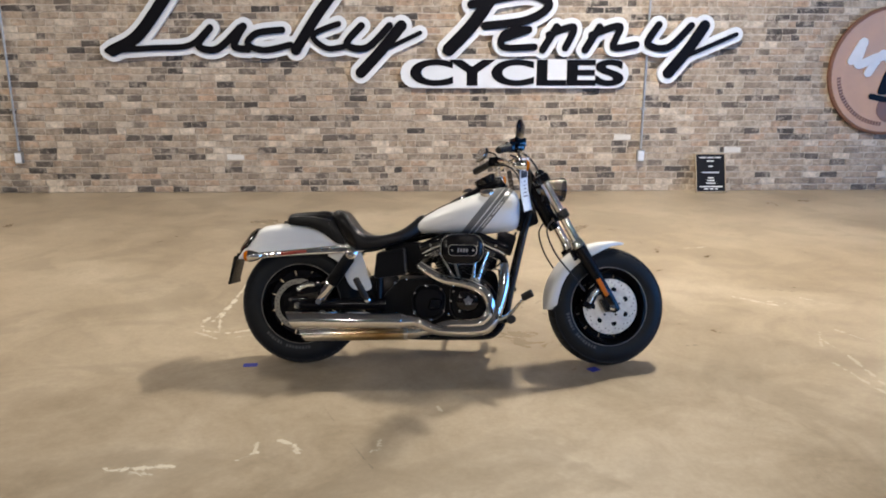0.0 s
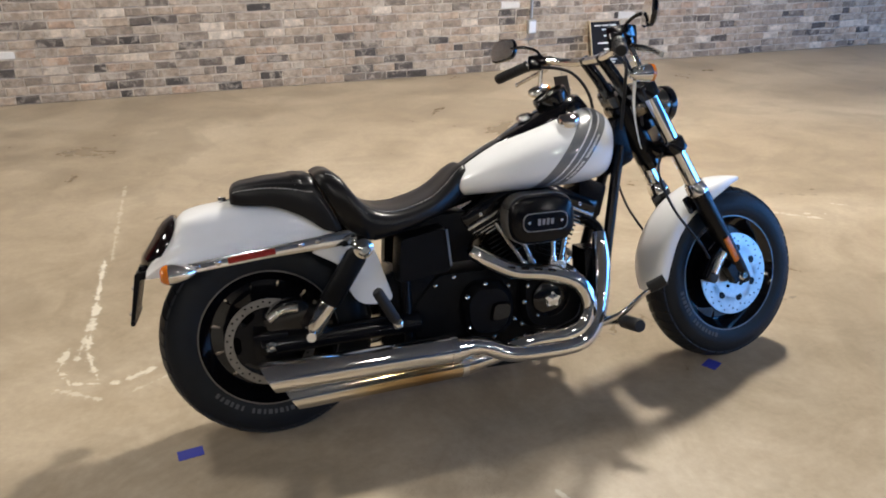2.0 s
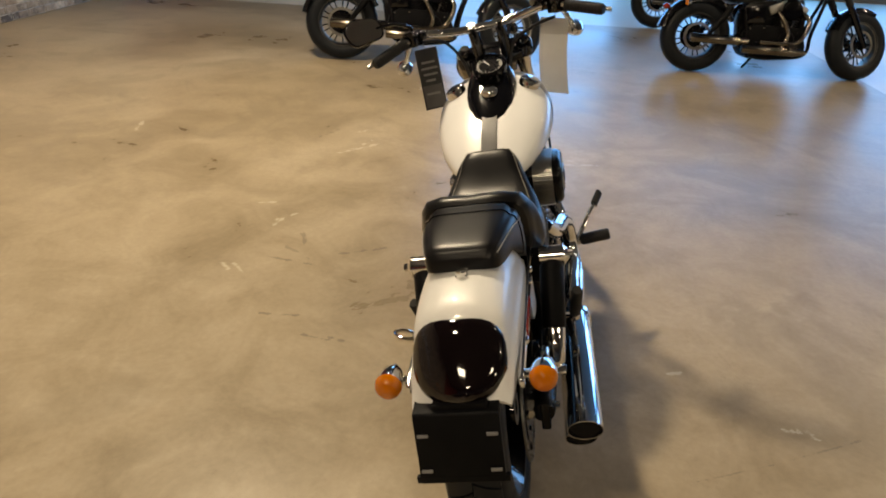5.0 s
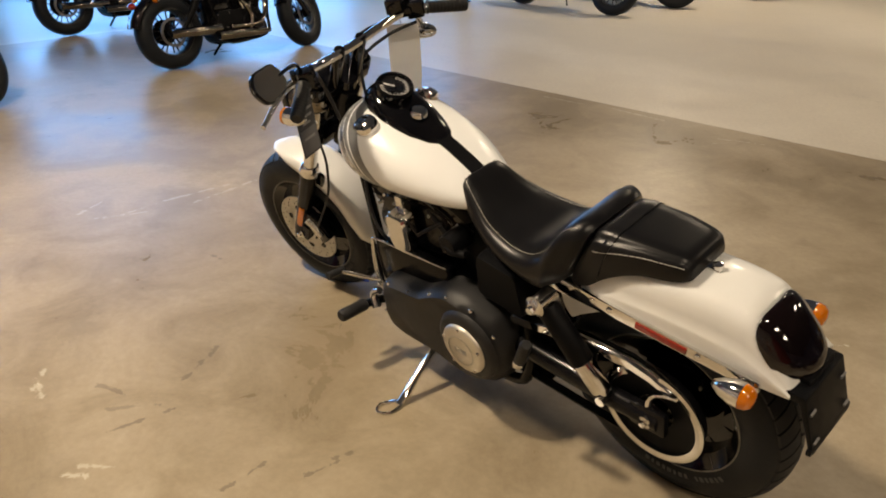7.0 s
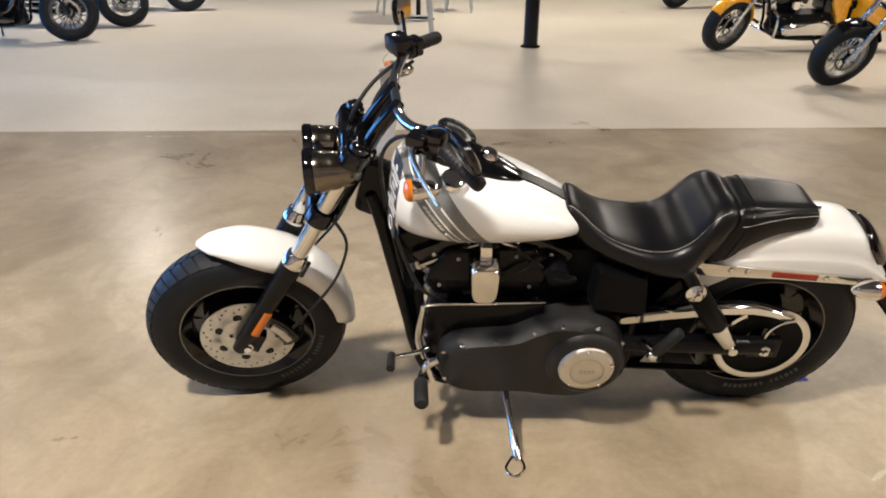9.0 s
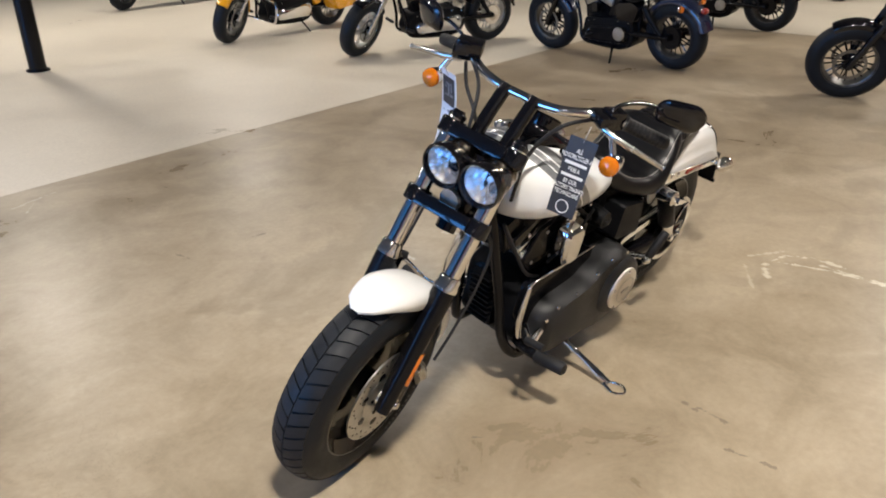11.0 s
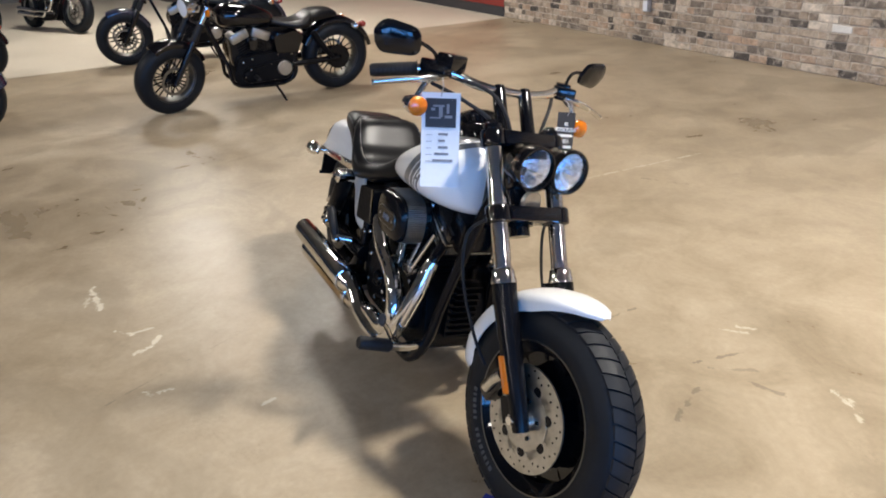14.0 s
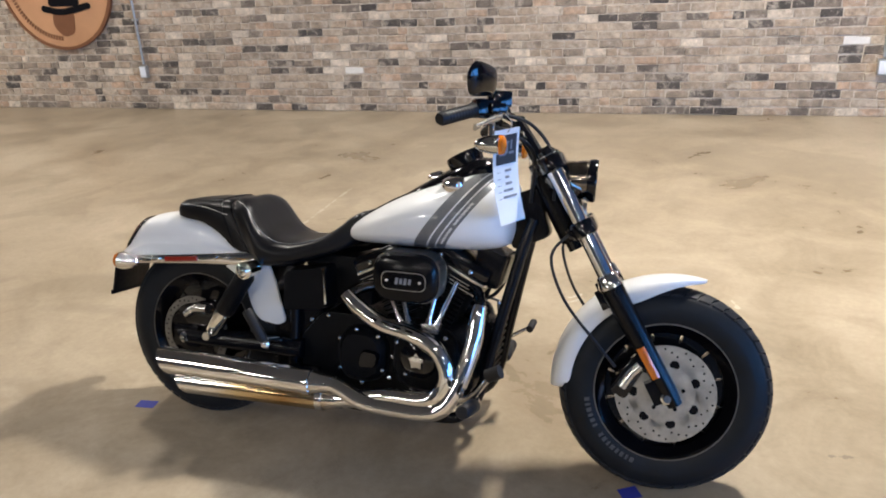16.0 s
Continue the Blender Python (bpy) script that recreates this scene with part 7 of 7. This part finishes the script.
black_sport = cruiser("black cruiser motorcycle with dark engine parked on its stand", BLACK, 1.54, "sport", parked(-4.70, 1.44, -87.0), steer=19)
navy_sport = cruiser("dark blue cruiser motorcycle parked on its stand", NAVY, 1.60, "sport", parked(-4.92, -1.70, -100.3), steer=5)
softail = cruiser("black cruiser motorcycle with chrome engine and silver wheels", BLACK, 1.68, "softail", parked(-5.20, -4.26, -16.5), steer=30)
cruiser("yellow touring motorcycle with saddlebags and chrome engine", YELLOW, 1.68, "touring", parked(-4.94, -6.80, 5), steer=22)
redbike = cruiser("dark red cruiser motorcycle parked far back", DARKRED, 1.60, "softail", parked(-12.9, -1.2, 24))
for src, rx, ry, yaw in ((black_sport, 4.84, 1.64, -79), (black_sport, 5.40, -1.62, -85), (black_sport, 7.95, -1.68, -88), (black_sport, -7.72, -1.76, -95), (navy_sport, -7.55, 1.42, -92),
                         (black_sport, 5.90, -7.30, 178), (softail, 5.80, -8.50, 178), (black_sport, 8.6, -7.0, 182), (redbike, 5.3, -10.1, 178), (black_sport, -5.7, -10.9, 5), (black_sport, -12.9, -2.4, 20)):
    copy_thing(src, parked(rx, ry, yaw))


# ==== stools and table on the pale floor ====
def stool(m, label="grey metal stool with splayed legs"):
    s = thing("stool", m, label, "stool", "metal stools")
    part("seat", Shape().box((0, 0, 0.745), (0.31, 0.31, 0.03)), SEATALU, s, bevel=0.012)
    for sx in (-1, 1):
        for sy in (-1, 1):
            t, f = Vector((sx * 0.135, sy * 0.135, 0.735)), Vector((sx * 0.205, sy * 0.205, 0.0))
            rings = []
            for p, w in ((t, 0.026), (f, 0.016)):
                rings.append([p + Vector((a * w, c * w, 0)) for a, c in ((-1, -1), (1, -1), (1, 1), (-1, 1))])
            part("leg", Shape().rings(rings), SEATALU, s, bevel=0.002)
    for a, c in (((-1, -1), (1, -1)), ((1, -1), (1, 1)), ((1, 1), (-1, 1)), ((-1, 1), (-1, -1))):
        k = 0.178
        part("stretcher", Shape().tube([(a[0] * k, a[1] * k, 0.28), (c[0] * k, c[1] * k, 0.28)], 0.009, 8), SEATALU, s)
    return s


st0 = stool(pose(0.30, -7.26, 0, 0, 0, -6))
for x, y, rz in ((0.56, -9.9, 15), (-0.47, -10.2, -8)):
    copy_thing(st0, pose(x, y, 0, 0, 0, rz))
tb = thing("table", pose(0.2, -9.25, 0), "round table on a dark pedestal foot", "table")
part("tabletop", Shape().lathe([(0.0, 1.04), (0.40, 1.04), (0.40, 1.01), (0.0, 1.01)], (0, 0, 0), (0, 0, 1), 40), WOOD, tb)
part("column", Shape().cyl((0, 0, 0.02), (0, 0, 1.012), 0.035, seg=18), FRAME, tb)
part("foot", Shape().lathe([(0.0, 0.0), (0.24, 0.0), (0.23, 0.018), (0.05, 0.035), (0.0, 0.035)], (0, 0, 0), (0, 0, 1), 32), FRAME, tb)


# ==== bricks ====
COURSE, PITCH = 0.0758, 0.207
rng = random.Random(7)
kinds = []
for v in range(14):
    r2 = random.Random(v + 31)
    j = lambda k=0.0075: r2.uniform(-k, k)
    L, H, D = PITCH / 2 - 0.006, COURSE / 2 - 0.0065, 0.0055
    vs = []
    for sx, sz in ((-1, -1), (1, -1), (1, 1), (-1, 1)):
        vs.append((sx * L + j(), 0.0, sz * H + j()))
    for sx, sz in ((-1, -1), (1, -1), (1, 1), (-1, 1)):
        vs.append((sx * (L - 0.004) + j(), -D + j(0.002), sz * (H - 0.003) + j(0.0045)))
    me = bpy.data.meshes.new("brick")
    me.from_pydata(vs, [], [(4, 5, 6, 7), (0, 1, 5, 4), (1, 2, 6, 5), (2, 3, 7, 6), (3, 0, 4, 7)])
    me.materials.append(BRICKP)
    kinds.append((me, vs))
pale_me = kinds[0][0].copy()
pale_me.materials.clear()
pale_me.materials.append(PALEBRICK)
PALE = ((-2.078, 0.406), (2.50, 0.626), (3.84, 0.475))
jv, jf = [], []
wall_z = WALL_Y + 0.0055
for row in range(int(CEIL / COURSE)):
    z = (row + 0.5) * COURSE
    x = X0 + PITCH / 2 + (PITCH / 2 if row % 2 else 0) + rng.uniform(-0.03, 0.03)
    while x < X1 - PITCH / 2:
        w = rng.choice((1.0, 1.0, 1.04, 0.92, 0.85, 0.5)) if z < 2.5 else 1.0
        half = PITCH * w / 2
        cx = x - PITCH / 2 + half
        me, vs = rng.choice(kinds)
        gone = False
        for px, pz in PALE:
            if int(pz / COURSE) == row and abs(cx - px) < half + PITCH / 2:
                lo, hi = (cx - half, px - PITCH / 2) if cx < px else (px + PITCH / 2, cx + half)
                gone = hi - lo < 0.04
                cx, half = (lo + hi) / 2, (hi - lo) / 2
        if gone:
            x += PITCH * w
            continue
        if z < 0.80 and -2.4 < x < 4.0:
            ob = new("brick", me)
            ob.location = (cx, wall_z - rng.uniform(0, 0.003), z)
            ob.scale = ((half - 0.006) / (PITCH / 2 - 0.006), 1, 1)
            ob.parent = wall_n
        else:
            k = len(jv)
            sxx, dy = (half - 0.006) / (PITCH / 2 - 0.006), rng.uniform(0, 0.003)
            jv += [(cx + p[0] * sxx, wall_z + p[1] - dy, z + p[2]) for p in vs]
            jf += [(k + a, k + b, k + c, k + d) for a, b, c, d in ((4, 5, 6, 7), (0, 1, 5, 4), (1, 2, 6, 5), (2, 3, 7, 6), (3, 0, 4, 7))]
        x += PITCH * w
for px, pz in PALE:
    ob = new("brick", pale_me)
    ob.location = (px, wall_z - 0.001, (int(pz / COURSE) + 0.5) * COURSE)
    ob.parent = wall_n
me = bpy.data.meshes.new("brickwork")
me.from_pydata(jv, [], jf)
me.materials.append(BRICKS)
bw = new("brickwork", me)
bw.parent = wall_n
tagged(bw, kind="stuff")
